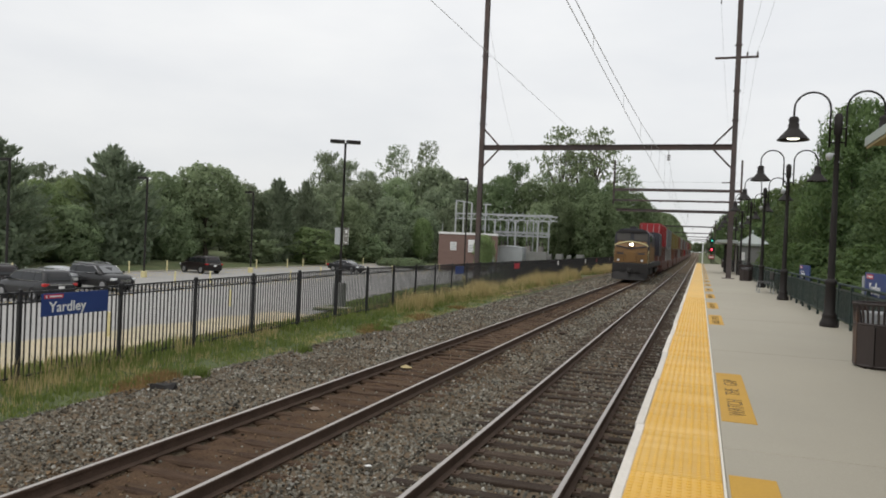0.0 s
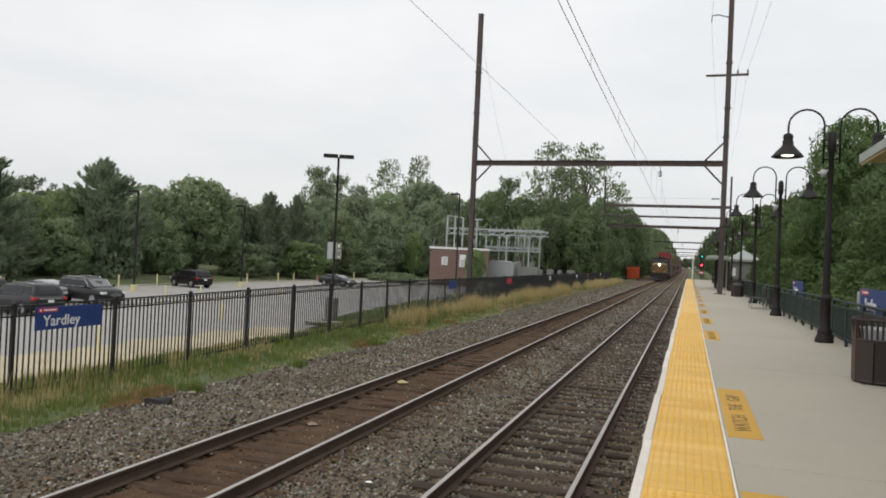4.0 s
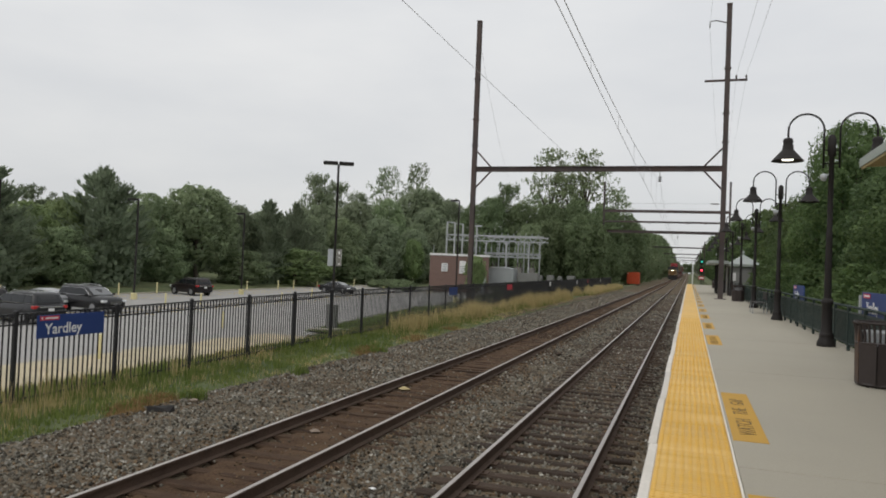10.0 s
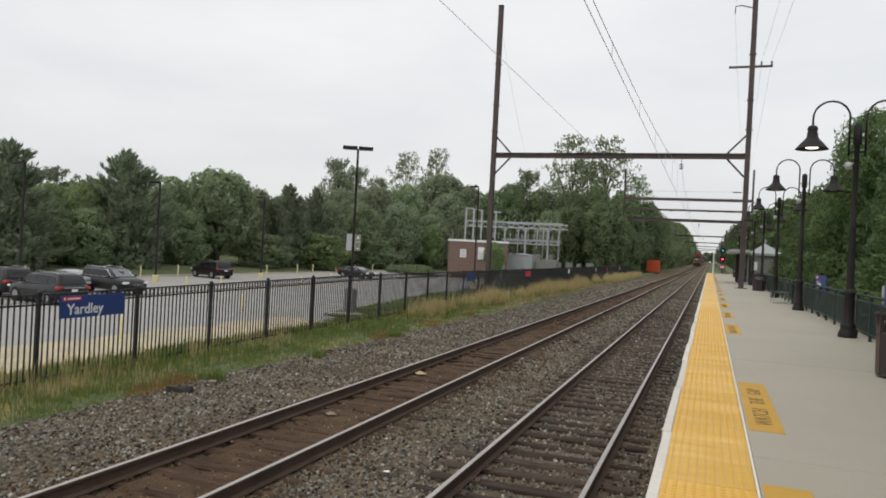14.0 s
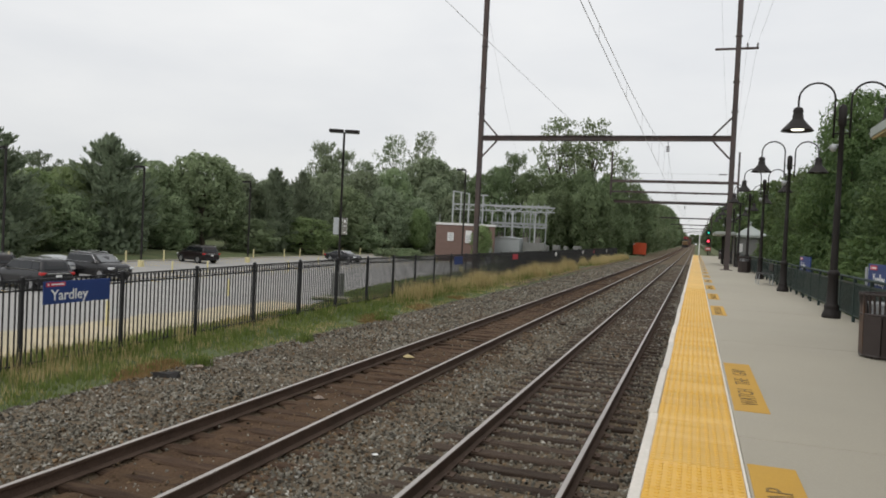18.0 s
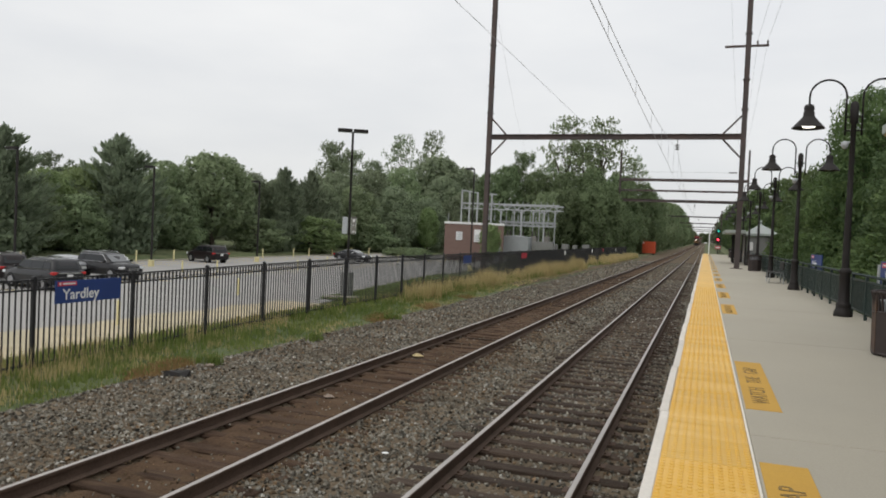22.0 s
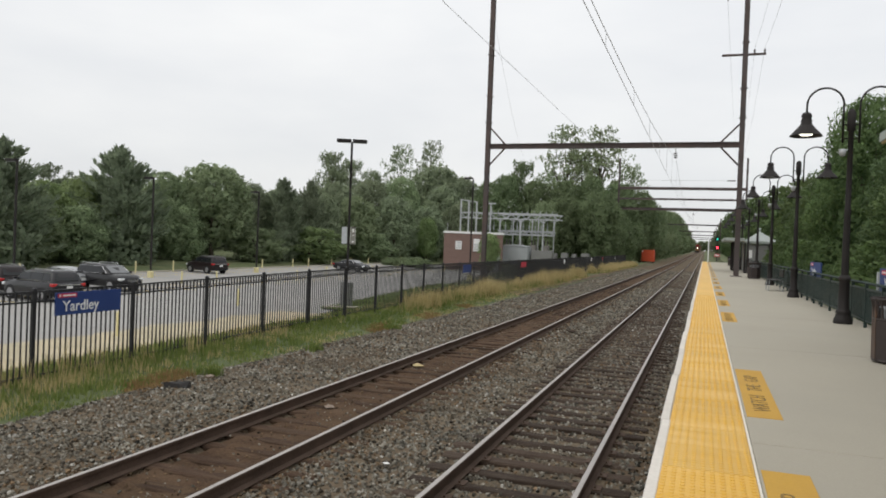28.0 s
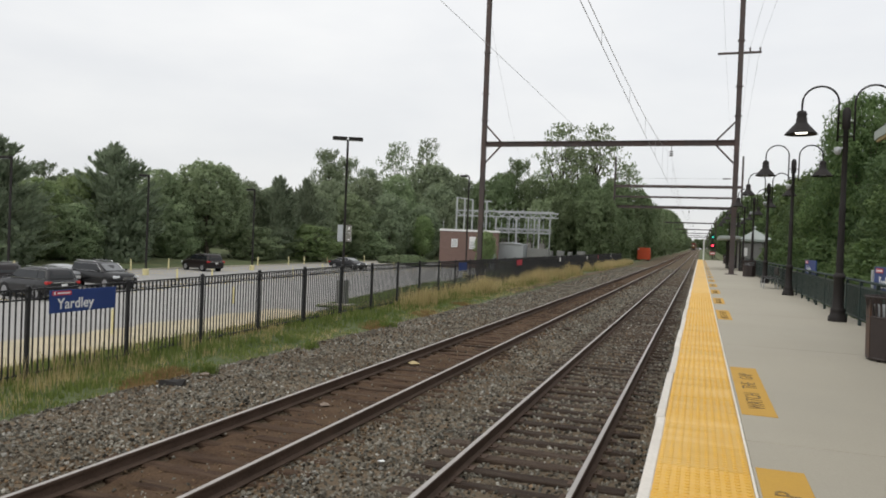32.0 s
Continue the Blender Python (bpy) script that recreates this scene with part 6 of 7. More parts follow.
# centre group behind the substation and along the far track
for x, y, h, w, k, lf in ((-29.1, 160, 30.4, 15.0, "sparse", 0), (-21.9, 161, 30.2, 16.0, "sparse", 0), (-25.8, 163, 25.0, 22, "sparse", 0), (-33.0, 161, 20.5, 10, "sparse", 0), (-40.5, 164, 23.6, 9.0, "airy", 5), (-15.5, 163, 21.6, 9.5, "sparse", 0),
                          (-45, 154, 17.4, 10, "wall", 5), (-40.0, 150, 18.6, 10, "wall", 5), (-34.1, 152, 17.6, 10.5, "wall", 5), (-28, 152, 17.5, 10.5, "wall", 5), (-22.5, 152, 18.4, 10, "wall", 5), (-17.2, 151, 17.0, 9.5, "wall", 5),
                          (-25.3, 121.5, 11.2, 6.4, "willow", 0), (-22.4, 123, 12.0, 6.8, "willow", 5), (-16.4, 122.5, 12.6, 8.4, "willow", 5), (-19.4, 128, 11.6, 7, "willow", 5), (-27.9, 97.0, 5.4, 3.4, "round", 2),
                          (-15.8, 150, 16.4, 8.5, "wall", 5), (-15.2, 138, 10.5, 6.5, "wall", 5), (-13.0, 162, 15.2, 8.5, "wall", 5), (-12.6, 176, 14.4, 8.5, "wall", 5), (-12.4, 190, 13.6, 8.5, "wall", 0), (-12.2, 206, 13.6, 8.5, "wall", 5),
                          (-12.2, 224, 13.6, 8.5, "wall", 0), (-12.2, 244, 15.0, 9, "wall", 5), (-12.2, 268, 16.0, 9.2, "wall", 0), (-12.4, 296, 17.2, 10, "wall", 5), (-12.6, 330, 18.0, 10.6, "wall", 5),
                          (-12.8, 370, 18.6, 10.8, "wall", 0), (-13.0, 420, 18.6, 11, "wall", 5), (-13.2, 480, 18.6, 11.4, "wall", 5), (-13.6, 550, 18, 11.6, "wall", 5), (-14.5, 640, 14, 11, "wall", 5), (-15, 760, 12, 12, "wall", 5),
                          (-16, 1080, 17, 15, "wall", 5), (-5, 1120, 15, 15, "wall", 5), (4, 1120, 14, 15, "wall", 5), (13, 1080, 17, 15, "wall", 5), (-24, 1080, 14, 16, "wall", 5), (22, 1080, 14, 16, "wall", 5)):
    fine = 0.52 if y > 200 else 0.30
    tree(k, x, y, h, w, lf, {"sparse": 6 if x < -24 else 7, "airy": 15, "round": 3, "willow": 8, "wall": 12}[k], LABELS[k], fine=fine)
# woods behind the tree line, in the leaf tone greyed for haze
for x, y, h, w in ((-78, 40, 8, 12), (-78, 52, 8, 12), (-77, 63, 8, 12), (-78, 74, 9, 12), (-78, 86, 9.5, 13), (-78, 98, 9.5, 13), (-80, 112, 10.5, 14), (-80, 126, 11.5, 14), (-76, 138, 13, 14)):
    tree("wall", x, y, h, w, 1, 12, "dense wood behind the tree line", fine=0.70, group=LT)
# right of the platform
RT = "trees beside the platform"
for x, y, h, w, lf in ((7.6, 24, 5.8, 6.0, 0), (7.9, 29.5, 6.4, 6.0, 1), (6.3, 34, 8.3, 5.0, 0), (8.4, 38.5, 7.4, 6.4, 1), (7.8, 45, 6.8, 6.2, 0), (8.2, 52, 7.4, 6.5, 1), (8.2, 60, 7.0, 6.0, 0), (8.4, 69, 8.2, 6.4, 0), (8.2, 79, 7.4, 7, 1), (8.2, 90, 9.2, 7.0, 0),
                       (7.8, 102, 8.0, 7.5, 1), (7.4, 116, 10.0, 6.4, 0), (7.2, 132, 8.6, 6.6, 1), (7.4, 150, 11, 7, 0), (7.6, 170, 10.4, 7.5, 1), (7.8, 195, 12, 8, 1), (8.0, 225, 13, 8.5, 0), (8.2, 260, 14, 9, 1), (8.4, 300, 14, 9, 1),
                       (8.6, 345, 14.5, 9.5, 1), (8.8, 400, 15, 10, 1), (9, 470, 15, 10, 1), (9.5, 560, 15, 11, 1), (10, 660, 12, 11, 1), (10.5, 18, 6.0, 6.5, 1), (11.5, 27, 6.6, 7, 1)):
    tree("wall", x, y, h, w, 6 if lf else 4, (11 if lf else 16) if y < 65 else (12 if lf else 17), "dense leafy tree growing beside the platform railing", fine=0.18 if y < 65 else 0.40, group=RT)
for x, y, h, w in ((4.7, 20.5, 1.5, 2.2), (4.8, 23.8, 1.7, 2.4), (4.9, 27.5, 1.6, 2.3), (4.9, 34, 1.9, 2.5), (4.9, 38, 1.9, 2.6), (4.9, 43, 2.0, 2.8), (4.9, 48, 2.0, 2.8), (4.9, 54, 2.1, 3), (5, 62, 2.2, 3)):
    tree("bush", x, y, h + 0.7, w, 4, 14, "light green shrub behind the railing", fine=0.40, group=RT, name="shrub")
for x, y, h, w in ((-40.5, 101, 1.6, 4.0), (-43, 103, 1.5, 4.2), (-38.0, 98.0, 1.5, 3.0), (-46, 105, 1.3, 4.2)):
    tree("bush", x, y, h, w, 0, 14, "light green shrub beside the brick hut", fine=0.40, name="shrub")


# ---- grass ----
def blades(mb, x, y, z, h, n, rg, spread, thick=1.0):
    for _ in range(n):
        px, py = x + rg.gauss(0, spread), y + rg.gauss(0, spread)
        a, L = rg.uniform(0, 6.28), h * rg.uniform(0.5, 1.25)
        lean = rg.uniform(0.05, 0.45) * L
        w = (0.006 + 0.008 * rg.random()) * thick
        c, s = math.cos(a), math.sin(a)
        k = len(mb.v)
        mb.v += [(px - s * w, py + c * w, z), (px + s * w, py - c * w, z), (px + c * lean * 0.4 + s * w * 0.7, py + s * lean * 0.4 - c * w * 0.7, z + L * 0.6),
                 (px + c * lean * 0.4 - s * w * 0.7, py + s * lean * 0.4 + c * w * 0.7, z + L * 0.6), (px + c * lean, py + s * lean, z + L)]
        mb.f += [(k, k + 1, k + 2, k + 3), (k + 3, k + 2, k + 4)]


rg = random.Random(21)
green, straw = MB(), MB()
for _ in range(6800):
    y = 4.0 + 62.0 * rg.random() ** 1.5
    edge_x = -9.55 + 0.35 * noise.noise((y * 0.45, 2.0, 0.0)) - 0.01 * max(0, y - 20)
    x = edge_x - rg.random() ** 1.1 * (abs(edge_x) + 0 - 9.0 + 3.2) if rg.random() < 0.9 else rg.uniform(-14.4, -11.4)
    x = max(-14.5, x)
    patch = noise.noise((x * 0.5, y * 0.32, 7.0))
    tall = 0.07 + 0.13 * max(0.0, min(1.0, (edge_x - x) / 1.2)) * rg.uniform(0.3, 1.2) + ((0.34 if y < 15 else 0.12) * rg.random() ** 2 if abs(x - X_FENCE) < 0.35 else 0)
    dry = patch + 0.010 * (y - 16) + (0.12 if y < 14 and x < -10.4 else 0) + (0.15 if abs(x - X_FENCE) < 0.4 else 0) + (0.2 if x > edge_x - 0.35 else 0)
    if rg.random() < max(0.06, min(0.85, 0.12 + 0.8 * dry)):
        blades(straw, x, y, ground_z(x, y), tall * 1.25, 14, rg, 0.12, 0.6)
    else:
        blades(green, x, y, ground_z(x, y), tall, 11, rg, 0.11)
for _ in range(4200):
    y = 26 + 96 * rg.random()
    x = rg.uniform(-11.4, -10.25) if y > 50 else rg.uniform(-11.5, -10.5)
    tuft = noise.noise((x * 0.8, y * 0.25, 11.0))
    if tuft < -0.25:
        continue
    dry = rg.random() < 0.5 + 1.1 * tuft
    blades(straw if dry else green, x, y, ground_z(x, y), (0.45 + 0.75 * max(0.0, tuft) + 0.25 * rg.random()) * (1 if dry else 0.55), 9 if dry else 7, rg, 0.16, 1.3)
for cx, cy in ((-9.05, 16.1), (-9.35, 21.4), (-9.2, 12.2)):
    for _ in range(14):
        blades(green, cx + rg.gauss(0, 0.12), cy + rg.gauss(0, 0.12), -0.22, 0.28, 9, rg, 0.06)
weeds = MB()
for _ in range(1500):
    y = 9.5 + 22 * rg.random() ** 1.3
    edge_x = -9.55 + 0.35 * noise.noise((y * 0.45, 2.0, 0.0)) - 0.01 * max(0, y - 20)
    if noise.noise((y * 0.40, 5.0, 3.0)) < 0.12:
        continue
    x = edge_x + rg.uniform(-0.42, 0.22)
    blades(weeds, x, y, max(ground_z(x, y), lerp_table(BAL_X, x) if x > -9.7 else -9), 0.085, 12, rg, 0.10)
solo("dead_weeds", weeds, M_DEADWEED, "low rusty dead weeds at the ballast edge", "weeds", kind="stuff")
turf = MB()
for _ in range(1500):
    u, y = rg.random(), 36.4 + 26 * rg.random() ** 1.3
    blades(turf, -20.3 - 0.13 * (y - 38) + u * (3.2 + 0.10 * (y - 38)), y, Z_LOT + 0.05 + 0.9 * max(0.0, u - 0.55) ** 1.3, 0.14, 9, rg, 0.12)
solo("lot_edge_grass", turf, M_GRASS, "short green grass round the lamp base", "grass", kind="stuff")
solo("grass", green, M_GRASS, "uneven green grass growing along the fence", "grass", kind="stuff")
solo("dry_grass", straw, M_STRAW, "tall straw-coloured dry grass along the fence", "grass", kind="stuff")

# ---- loose ballast stones ----
rg = random.Random(5)
stones, brown, pale = MB(), MB(), MB()
OCT = [(1, 0, 0), (-1, 0, 0), (0, 1, 0), (0, -1, 0), (0, 0, 1), (0, 0, -1)]
OCF = [(0, 2, 4), (2, 1, 4), (1, 3, 4), (3, 0, 4), (2, 0, 5), (1, 2, 5), (3, 1, 5), (0, 3, 5)]
made = 0
while made < 74000:
    y = 4.3 + 52 * rg.random() ** 2.3 if made < 66000 else 50 + 55 * rg.random()
    x = rg.uniform(-9.7, -0.5)
    if abs(x - X_FAR) < 0.70:
        if rg.random() < 0.86:
            continue
    if abs(abs(x - X_NEAR) - 0.7525) < 0.09 or abs(abs(x - X_FAR) - 0.7525) < 0.09:
        continue
    if abs(x - X_NEAR) < 1.3 and rg.random() < 0.35:
        continue
    s = rg.uniform(0.014, 0.036) * (1 + 0.016 * y)
    z = lerp_table(BAL_X, x) + 0.028 * noise.noise((x * 4.5, y * 4.5, 3)) + 0.03 * noise.noise((x * 0.7, y * 0.5, 9)) + (0.045 * noise.noise((x, y * 0.35, 1)) if x < -8.8 else 0) + s * 0.25
    if abs(x - X_FAR) < 0.70:
        s *= 0.7
        z = -0.196 + 0.030 * noise.noise((x * 4, y * 4, 5)) + 0.045 * noise.noise((x * 1.5, y * 1.1, 2)) + s * 0.3
    rusty = 0.07 + 0.66 * math.exp(-((abs(x - X_FAR) - 0.55) / 0.55) ** 2) + 0.25 * noise.noise((x * 0.8, y * 0.5, 14))
    pick = rg.random()
    heap = pale if pick > 0.965 and abs(x - X_FAR) > 0.7 else brown if pick < rusty else stones
    rot = Euler((rg.uniform(0, 3), rg.uniform(0, 3), rg.uniform(0, 3))).to_matrix()
    heap.add([tuple(rot @ Vector((u * s * rg.uniform(0.6, 1.2), v * s * rg.uniform(0.6, 1.2), w * s * rg.uniform(0.5, 1.0))) + Vector((x, y, z))) for u, v, w in OCT], OCF)
    made += 1
solo("ballast_stones", stones, M_STONE, "loose angular grey ballast stones", "gravel", kind="stuff")
solo("rusty_ballast", brown, M_STONEB, "rust-brown ballast stones beside the far track", "gravel", kind="stuff")
solo("pale_ballast", pale, M_STONEP, "scattered pale ballast stones", "gravel", kind="stuff")
for x, y, s, m_, lab in ((-6.02, 15.36, 0.17, M_SOFFIT, "flat tan stone between the rails"), (-5.80, 10.81, 0.11, M_TIMBER, "small tan stone between the rails"), (-3.68, 8.44, 0.045, M_WHITE, "small white stone on the ballast"),
                         (-4.06, 24.37, 0.16, M_TIE, "dark lump lying on the ballast"), (-9.0, 11.9, 0.10, M_TIMBER, "tan stone on the ballast")):
    mb = MB()
    mb.add([(u * s * (1 + 0.3 * math.sin(5 * i + x)), v * s * (1 + 0.25 * math.cos(3 * i)), w * s * 0.35) for i, (u, v, w) in enumerate(OCT)], OCF)
    o = solo("stone", mb, m_, lab, "stone", "single stones")
    o.location = (x, y, -0.15 if x > -7 else -0.13)
old = thing("timber_offcut", "dark broken timber lying at the edge of the ballast", "timber", "", (-9.03, 10.96, -0.11), -68)
mb = MB()
mb.add([(-0.08, -0.26, -0.1), (0.07, -0.22, -0.1), (0.09, 0.20, -0.1), (-0.06, 0.27, -0.1), (-0.05, -0.24, 0.0), (0.05, -0.16, 0.03), (0.06, 0.08, -0.01), (-0.03, 0.25, 0.04)], [(3, 2, 1, 0), (4, 5, 6, 7), (0, 1, 5, 4), (1, 2, 6, 5), (2, 3, 7, 6), (3, 0, 4, 7)])
part("timber", mb, M_TBLACK, old)


# ---- freight train ----
def locomotive():
    top = thing("locomotive", "yellow and dark blue diesel freight locomotive with a lit headlight", "locomotive", "freight train")
    HW = 1.50

    def p(name, mb, m_, parent=top, label="", smooth=False):
        return part(name, mb, m_, parent, label, smooth)
    mb = MB()
    mb.box(-HW, HW, 0.5, 21.9, 1.15, 1.60, 0.05)
    p("deck", mb, M_TBLACK)
    mb = MB()
    mb.prism([(-HW, 0.25), (HW, 0.25), (HW, 1.55), (-HW, 1.55)], 0.25, 0.5, "y")
    p("pilot", mb, M_TBLACK)
    mb = MB()
    mb.add([(-1.4, 0.30, 0.85), (1.4, 0.30, 0.85), (1.4, 0.0, 0.15), (-1.4, 0.0, 0.15), (0, -0.28, 0.15), (0, 0.18, 0.85)], [(0, 5, 4, 3), (5, 1, 2, 4), (0, 3, 4, 2, 1, 5)])
    p("plough", mb, M_TBLACK)
    mb = MB()
    mb.box(-0.18, 0.18, -0.45, 0.3, 0.75, 1.10, 0.05)
    p("coupler", mb, M_TBLACK)
    for s in (-1, 1):
        for z in (0.45, 0.8, 1.15):
            mb = MB()
            mb.box(*sorted((s * 1.15, s * 1.55)), 0.55, 0.95, z, z + 0.05)
            p("step", mb, M_TBLACK)
        mb = MB()
        mb.tube([(s * 1.46, 0.35, 1.6), (s * 1.46, 0.35, 2.55), (s * 0.55, 0.30, 2.55), (s * 0.55, 0.30, 1.6)], 0.016, 5)
        p("handrail", mb, M_TBLACK)
        mb = MB()
        mb.cyl((s * 1.0, 0.22, 1.82), (s * 1.0, 0.34, 1.82), 0.10, n=12)
        p("ditch_light", mb, M_HEADL, label="round ditch light")
    mb = MB()
    prof = [(0.74, 1.6), (0.70, 2.3), (0.74, 2.9), (0.92, 3.28), (1.25, 3.44), (1.7, 3.50), (1.7, 1.6)]
    n = len(prof)
    mb.add([(x * (1.0 - 0.16 * max(0.0, z - 2.7)), y, z) for x in (-1.44, -1.36, 1.36, 1.44) for y, z in ((yy + (0.10 if abs(x) > 1.4 and yy < 1.6 else 0), zz - (0.10 if abs(x) > 1.4 and zz > 3 else 0)) for yy, zz in prof)],
           [(j * n + i, j * n + (i + 1) % n, (j + 1) * n + (i + 1) % n, (j + 1) * n + i) for j in range(3) for i in range(n)] + [tuple(range(n))[::-1], tuple(range(3 * n, 4 * n))])
    nose = p("nose", mb, M_TYEL, label="yellow short hood")
    mb = MB()
    mb.box(-0.26, 0.26, 0.66, 0.95, 3.02, 3.38, 0.05)
    p("headlight_box", mb, M_TBLACK, nose)
    for x in (-0.05, 0.05):
        mb = MB()
        mb.cyl((x, 0.64, 3.2), (x, 0.70, 3.2), 0.095, n=14)
        part("headlight", mb, M_TLIGHT, nose, "lit headlight")
    for sg in (-1, 1):
        mb = MB()
        mb.add([(0, 0.685, 2.78), (sg * 1.32, 0.705, 3.02), (sg * 1.32, 0.70, 3.12), (0, 0.68, 2.90), (0, 0.80, 2.78), (sg * 1.32, 0.85, 3.02), (sg * 1.32, 0.85, 3.12), (0, 0.80, 2.90)],
               [(0, 1, 2, 3), (4, 7, 6, 5), (0, 4, 5, 1), (1, 5, 6, 2), (2, 6, 7, 3), (3, 7, 4, 0)])
        part("stripe", mb, M_TNAVY, nose)
        mb = MB()
        mb.box(*sorted((sg * 0.62, sg * 1.18)), 0.66, 0.70, 2.35, 2.47)
        part("name_bar", mb, M_TNAVY, nose)
    mb = MB()
    mb.tube([(-1.42, 0.96, 3.08), (-1.2, 0.90, 3.22), (-0.6, 0.88, 3.40), (0, 0.87, 3.47), (0.6, 0.88, 3.40), (1.2, 0.90, 3.22), (1.42, 0.96, 3.08)], 0.055, 6)
    part("nose_line", mb, M_BOLLARD, nose, "bright yellow line over the nose")
    mb = MB()
    mb.box(-0.36, 0.36, 0.655, 0.70, 1.65, 2.55, 0.01)
    part("nose_door", mb, M_TYEL, nose)
    mb = MB()
    sec = [(-1.5, 1.6), (1.5, 1.6), (1.5, 3.95), (1.42, 4.25), (1.12, 4.50), (0.6, 4.64), (-0.6, 4.64), (-1.12, 4.50), (-1.42, 4.25), (-1.5, 3.95)]
    mb.prism(sec, 1.55, 4.5, "y")
    cab = p("cab", mb, M_TNAVY, label="dark blue cab")
    mb = MB()
    mb.box(-HW - 0.012, HW + 0.012, 1.62, 4.4, 1.62, 3.30)
    part("cab_panel", mb, M_TYEL, cab, "yellow cab side")
    mb = MB()
    mb.prism([(-1.30, 4.28), (1.30, 4.28), (1.05, 4.46), (-1.05, 4.46)], 1.40, 1.55, "y")
    part("visor", mb, M_TBLACK, cab)
    for x0, x1 in ((-1.32, -0.16), (0.16, 1.32)):
        mb = MB()
        mb.box(x0, x1, 1.515, 1.55, 3.56, 4.18, 0.01)
        part("windscreen", mb, M_CABGLASS, cab, "hazy windscreen pane")
    mb = MB()
    mb.box(-0.30, 0.30, 2.2, 2.9, 4.63, 4.85, 0.04)
    part("horn", mb, M_TBLACK, cab)
    for sg in (-1, 1):
        for y0, y1 in ((2.1, 3.0), (3.2, 4.0)):
            mb = MB()
            mb.box(*sorted((sg * (HW + 0.004), sg * (HW + 0.02))), y0, y1, 3.5, 4.05)
            part("side_window", mb, M_GLASS, cab)
        mb = MB()
        mb.tube([(sg * 1.48, 0.62, 1.6), (sg * 1.48, 0.62, 2.6), (sg * 1.50, 1.5, 2.7)], 0.02, 5)
        part("grab_rail", mb, M_BOLLARD, cab)
        for xh in (0.45, 0.62, 0.80):
            mb = MB()
            mb.tube([(sg * xh, 0.24, 1.25), (sg * xh, 0.10, 0.95), (sg * (xh + 0.05), 0.16, 0.62)], 0.03, 5)
            p("air_hose", mb, M_TBLACK)
    mb = MB()
    mb.prism([(-1.05, 1.6), (1.05, 1.6), (1.05, 4.1), (0.8, 4.45), (-0.8, 4.45), (-1.05, 4.1)], 4.5, 17.0, "y")
    p("engine_hood", mb, M_TNAVY, label="dark blue engine hood")
    mb = MB()
    mb.prism([(-1.55, 2.2), (1.55, 2.2), (1.55, 4.5), (1.3, 4.72), (-1.3, 4.72), (-1.55, 4.5)], 17.0, 21.4, "y")
    p("radiator", mb, M_TNAVY)
    mb = MB()
    mb.box(-1.07, 1.07, 4.6, 16.9, 1.62, 3.1)
    p("hood_panel", mb, M_TYEL)
    mb = MB()
    mb.box(-1.2, 1.2, 8.6, 13.4, 0.35, 1.15, 0.12)
    p("fuel_tank", mb, M_TBLACK)
    for yc in (4.2, 18.0):
        for s in (-1, 1):
            mb = MB()
            mb.box(*sorted((s * 0.95, s * 1.25)), yc - 2.3, yc + 2.3, 0.45, 0.95, 0.05)
            tf = p("truck_frame", mb, M_TBLACK)
            for dy in (-1.85, 0, 1.85):
                mb = MB()
                mb.cyl((s * 0.70, yc + dy, 0.53), (s * 0.83, yc + dy, 0.53), 0.53, n=18)
                part("wheel", mb, M_RUST, tf)
    return top


def well_car(y_len=19.2):
    top = thing("well_car", "dark brown double-stack container well car", "rail wagon", "freight train")
    mb = MB()
    for s in (-1, 1):
        mb.box(*sorted((s * 1.30, s * 1.48)), 2.2, y_len - 2.2, 0.40, 1.45, 0.04)
    mb.box(-1.30, 1.30, 2.2, y_len - 2.2, 0.32, 0.42)
    part("well", mb, M_BOX["brown"], top)
    for y0, y1 in ((0.1, 2.2), (y_len - 2.2, y_len - 0.1)):
        mb = MB()
        mb.box(-1.4, 1.4, y0, y1, 1.0, 1.30, 0.05)
        part("end_platform", mb, M_BOX["brown"], top)
    for yc in (1.0, y_len - 1.0):
        for dy in (-0.85, 0.85):
            for s in (-1, 1):
                mb = MB()
                mb.cyl((s * 0.70, yc + dy, 0.46), (s * 0.83, yc + dy, 0.46), 0.46, n=14)
                part("wheel", mb, M_RUST, top)
    return top


def container(colour, length):
    top = thing("container", f"{colour if colour != 'yellow' else 'olive yellow'} corrugated steel shipping container on a well car", "shipping container", "freight train")
    mb = MB()
    mb.box(-1.22, 1.22, 0, length, 0, 2.78, 0.03)
    part("body", mb, M_BOX[colour], top)
    for s in (-1, 1):
        mb = MB()
        k = 0.3
        while k < length - 0.3:
            mb.box(*sorted((s * 1.22, s * 1.245)), k, k + 0.14, 0.15, 2.62)
            k += 0.55
        part("corrugation", mb, M_BOX[colour], top)
    for x in (-1.0, -0.35, 0.35, 1.0):
        mb = MB()
        mb.cyl((x, -0.03, 0.1), (x, -0.03, 2.65), 0.025, n=5)
        part("lock_rod", mb, M_SHED, top)
    return top


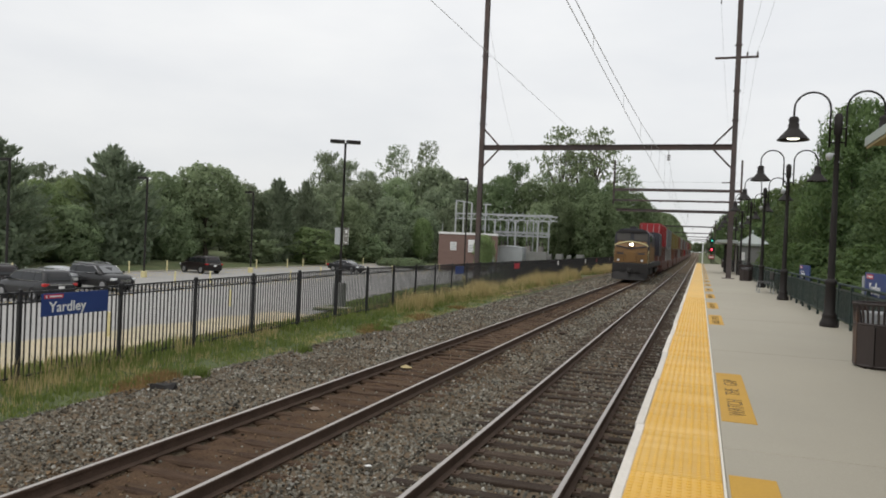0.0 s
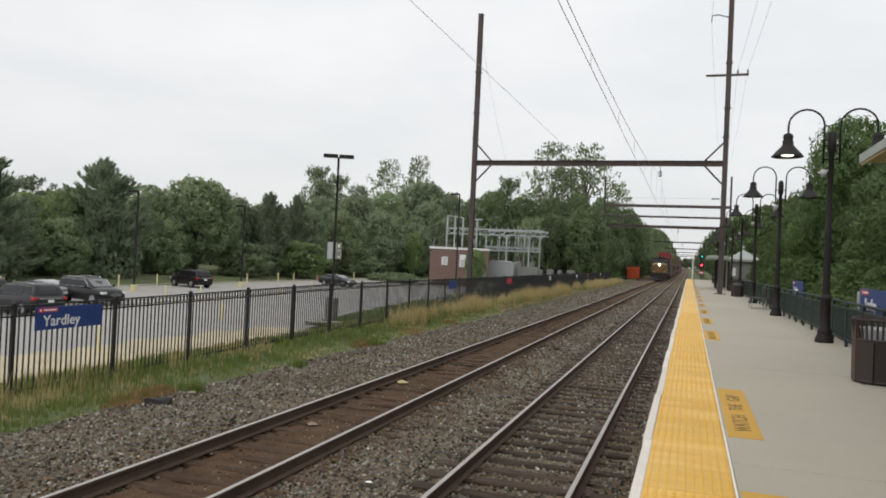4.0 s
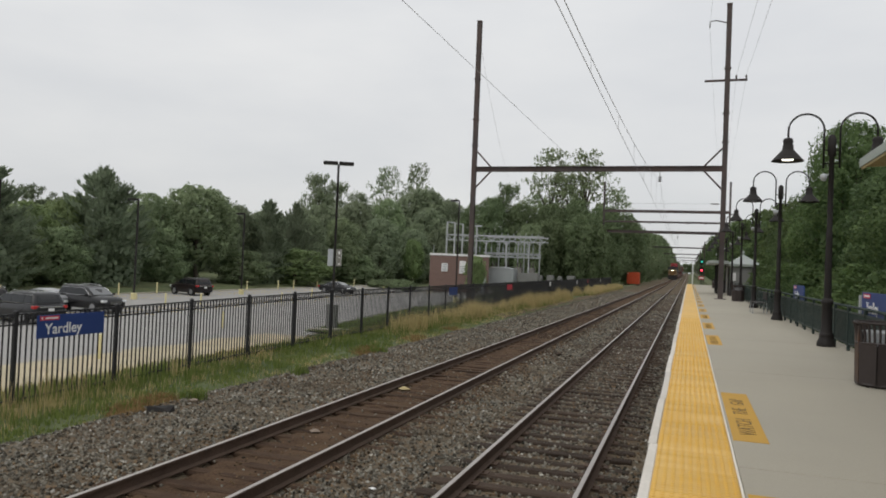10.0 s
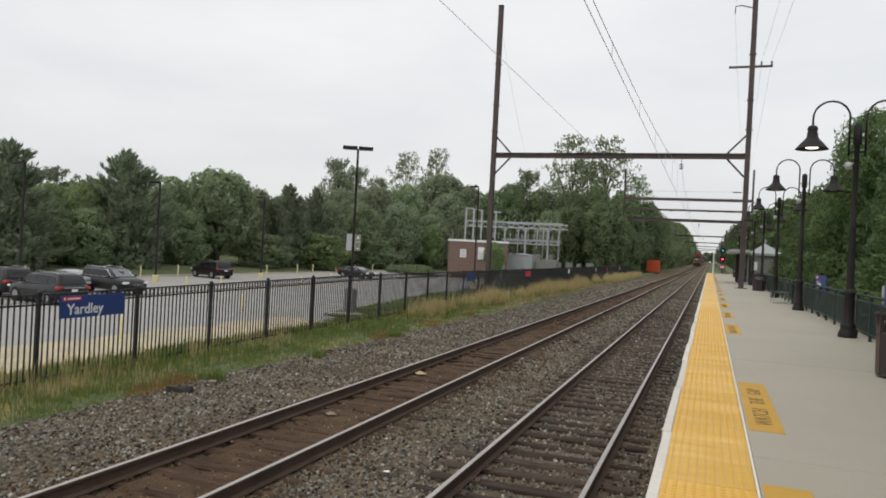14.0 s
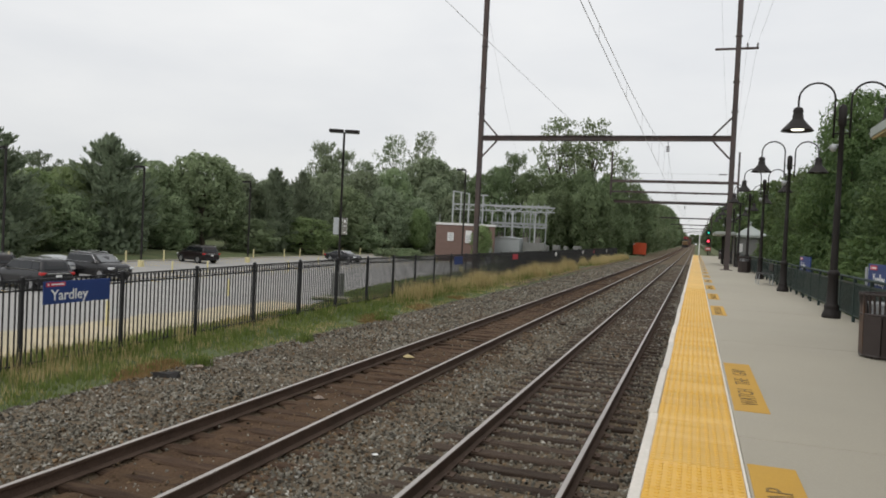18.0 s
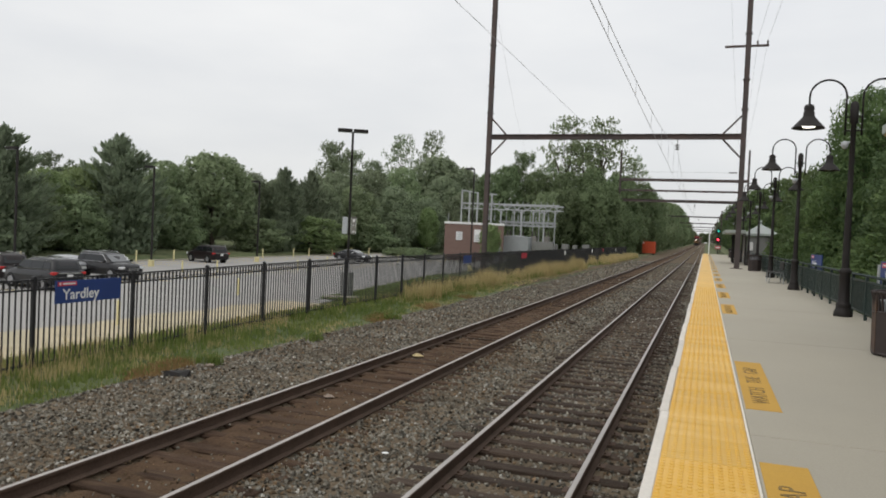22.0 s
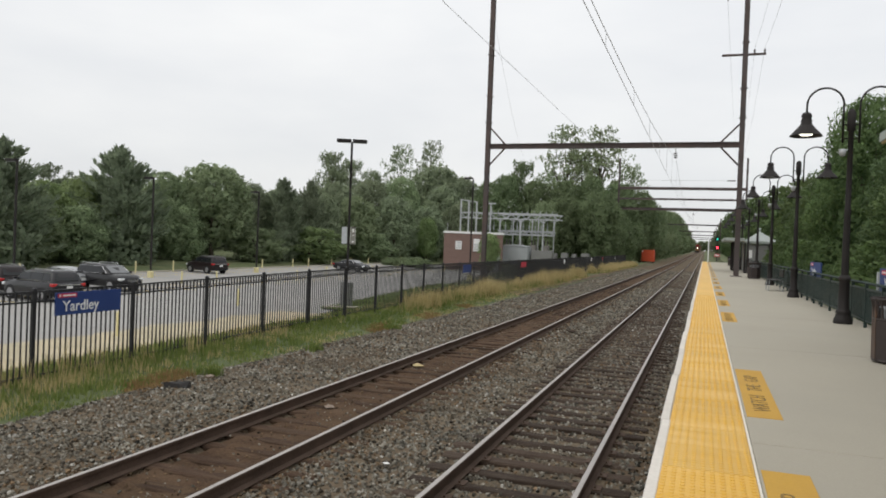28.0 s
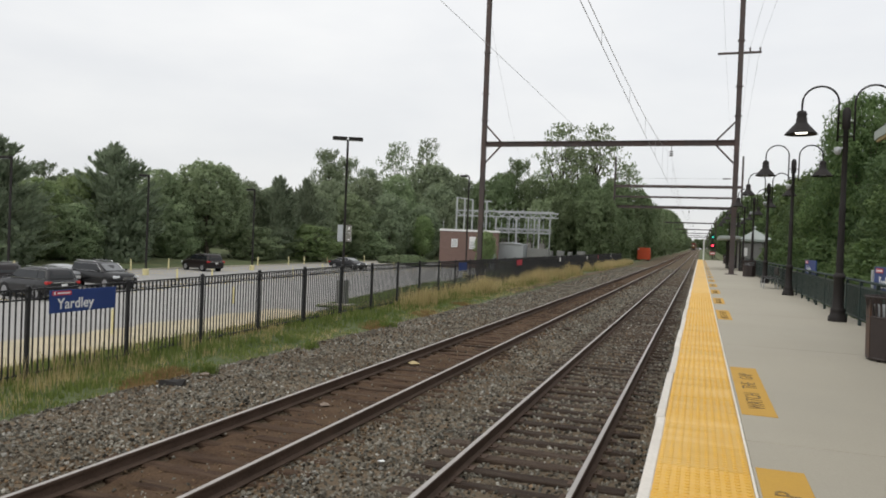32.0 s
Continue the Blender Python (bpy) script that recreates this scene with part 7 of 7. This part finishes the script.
TRAIN = [(locomotive(), 0.0, 0.0)]
STACKS = [("red", "brown"), ("grey", "white"), ("yellow", "orange"), ("yellow", "brown"), ("orange", "white"), ("white", "brown"), ("brown", "orange"), ("grey", "red"), ("orange", "brown"), ("white", "grey"),
          ("red", "orange"), ("brown", "white"), ("orange", "grey"), ("yellow", "brown"), ("red", "white")]
for k, (up, lo) in enumerate(STACKS):
    y = 23.2 + 19.6 * k
    TRAIN.append((well_car(), y, 0.0))
    TRAIN.append((container(lo, 12.2), y + 3.4, 0.42))
    TRAIN.append((container(up, 14.6), y + 2.2, 3.22))


# ---- crossties, last ----
def ties(xc, y1, step, z, m_, group, first):
    top = tagged(new("crossties"), group, "crossties", kind="structure")
    meshes = []
    for k in range(5):
        mb = MB()
        mb.box(-1.27 + rnd.uniform(-0.05, 0.05), 1.27 + rnd.uniform(-0.05, 0.05), -0.11, 0.11, -0.16, 0, 0.012 + 0.006 * k)
        meshes.append(mb.mesh("crosstie", m_))
    y, n = first, 0
    plates = MB()
    while y < y1:
        ob = new("crosstie", meshes[n % 5])
        ob.parent = top
        ob.location = (xc + rnd.uniform(-0.03, 0.03), y + rnd.uniform(-0.03, 0.03), z + rnd.uniform(-0.012, 0.004) + grade(y))
        ob.rotation_euler = (0, rnd.uniform(-0.006, 0.006), rnd.uniform(-0.02, 0.02))
        if y < 40 and xc == X_NEAR:
            for s in (-0.7525, 0.7525):
                plates.box(xc + s - 0.17, xc + s + 0.17, y - 0.09, y + 0.09, z, z + 0.014)
                for dx in (-0.10, 0.10):
                    plates.box(xc + s + dx - 0.012, xc + s + dx + 0.012, y - 0.05, y - 0.025, z + 0.014, z + 0.04)
        y += step
        n += 1
    if plates.v:
        part("tie_plates", plates, M_RUST, top, "rusty tie plates and spikes", kind="stuff")


ties(X_NEAR, 108, 0.537, -0.176, M_TIE, "weathered dark timber crossties of the near track", 3.38)
ties(X_FAR, 60, 0.537, -0.176, M_TIEFAR, "dirt-covered timber crossties of the far track", 3.4)


# ---- what moves: the train draws away along the far track ----
def motions():
    for ob, dy, dz in TRAIN:
        rows = []
        for i in range(33):
            y = 65.0 + 21.2 * i - 0.095 * i * i + dy
            rows.append((float(i), pose(X_FAR, y, grade(y) + dz)))
        walk(ob, rows)


motions()
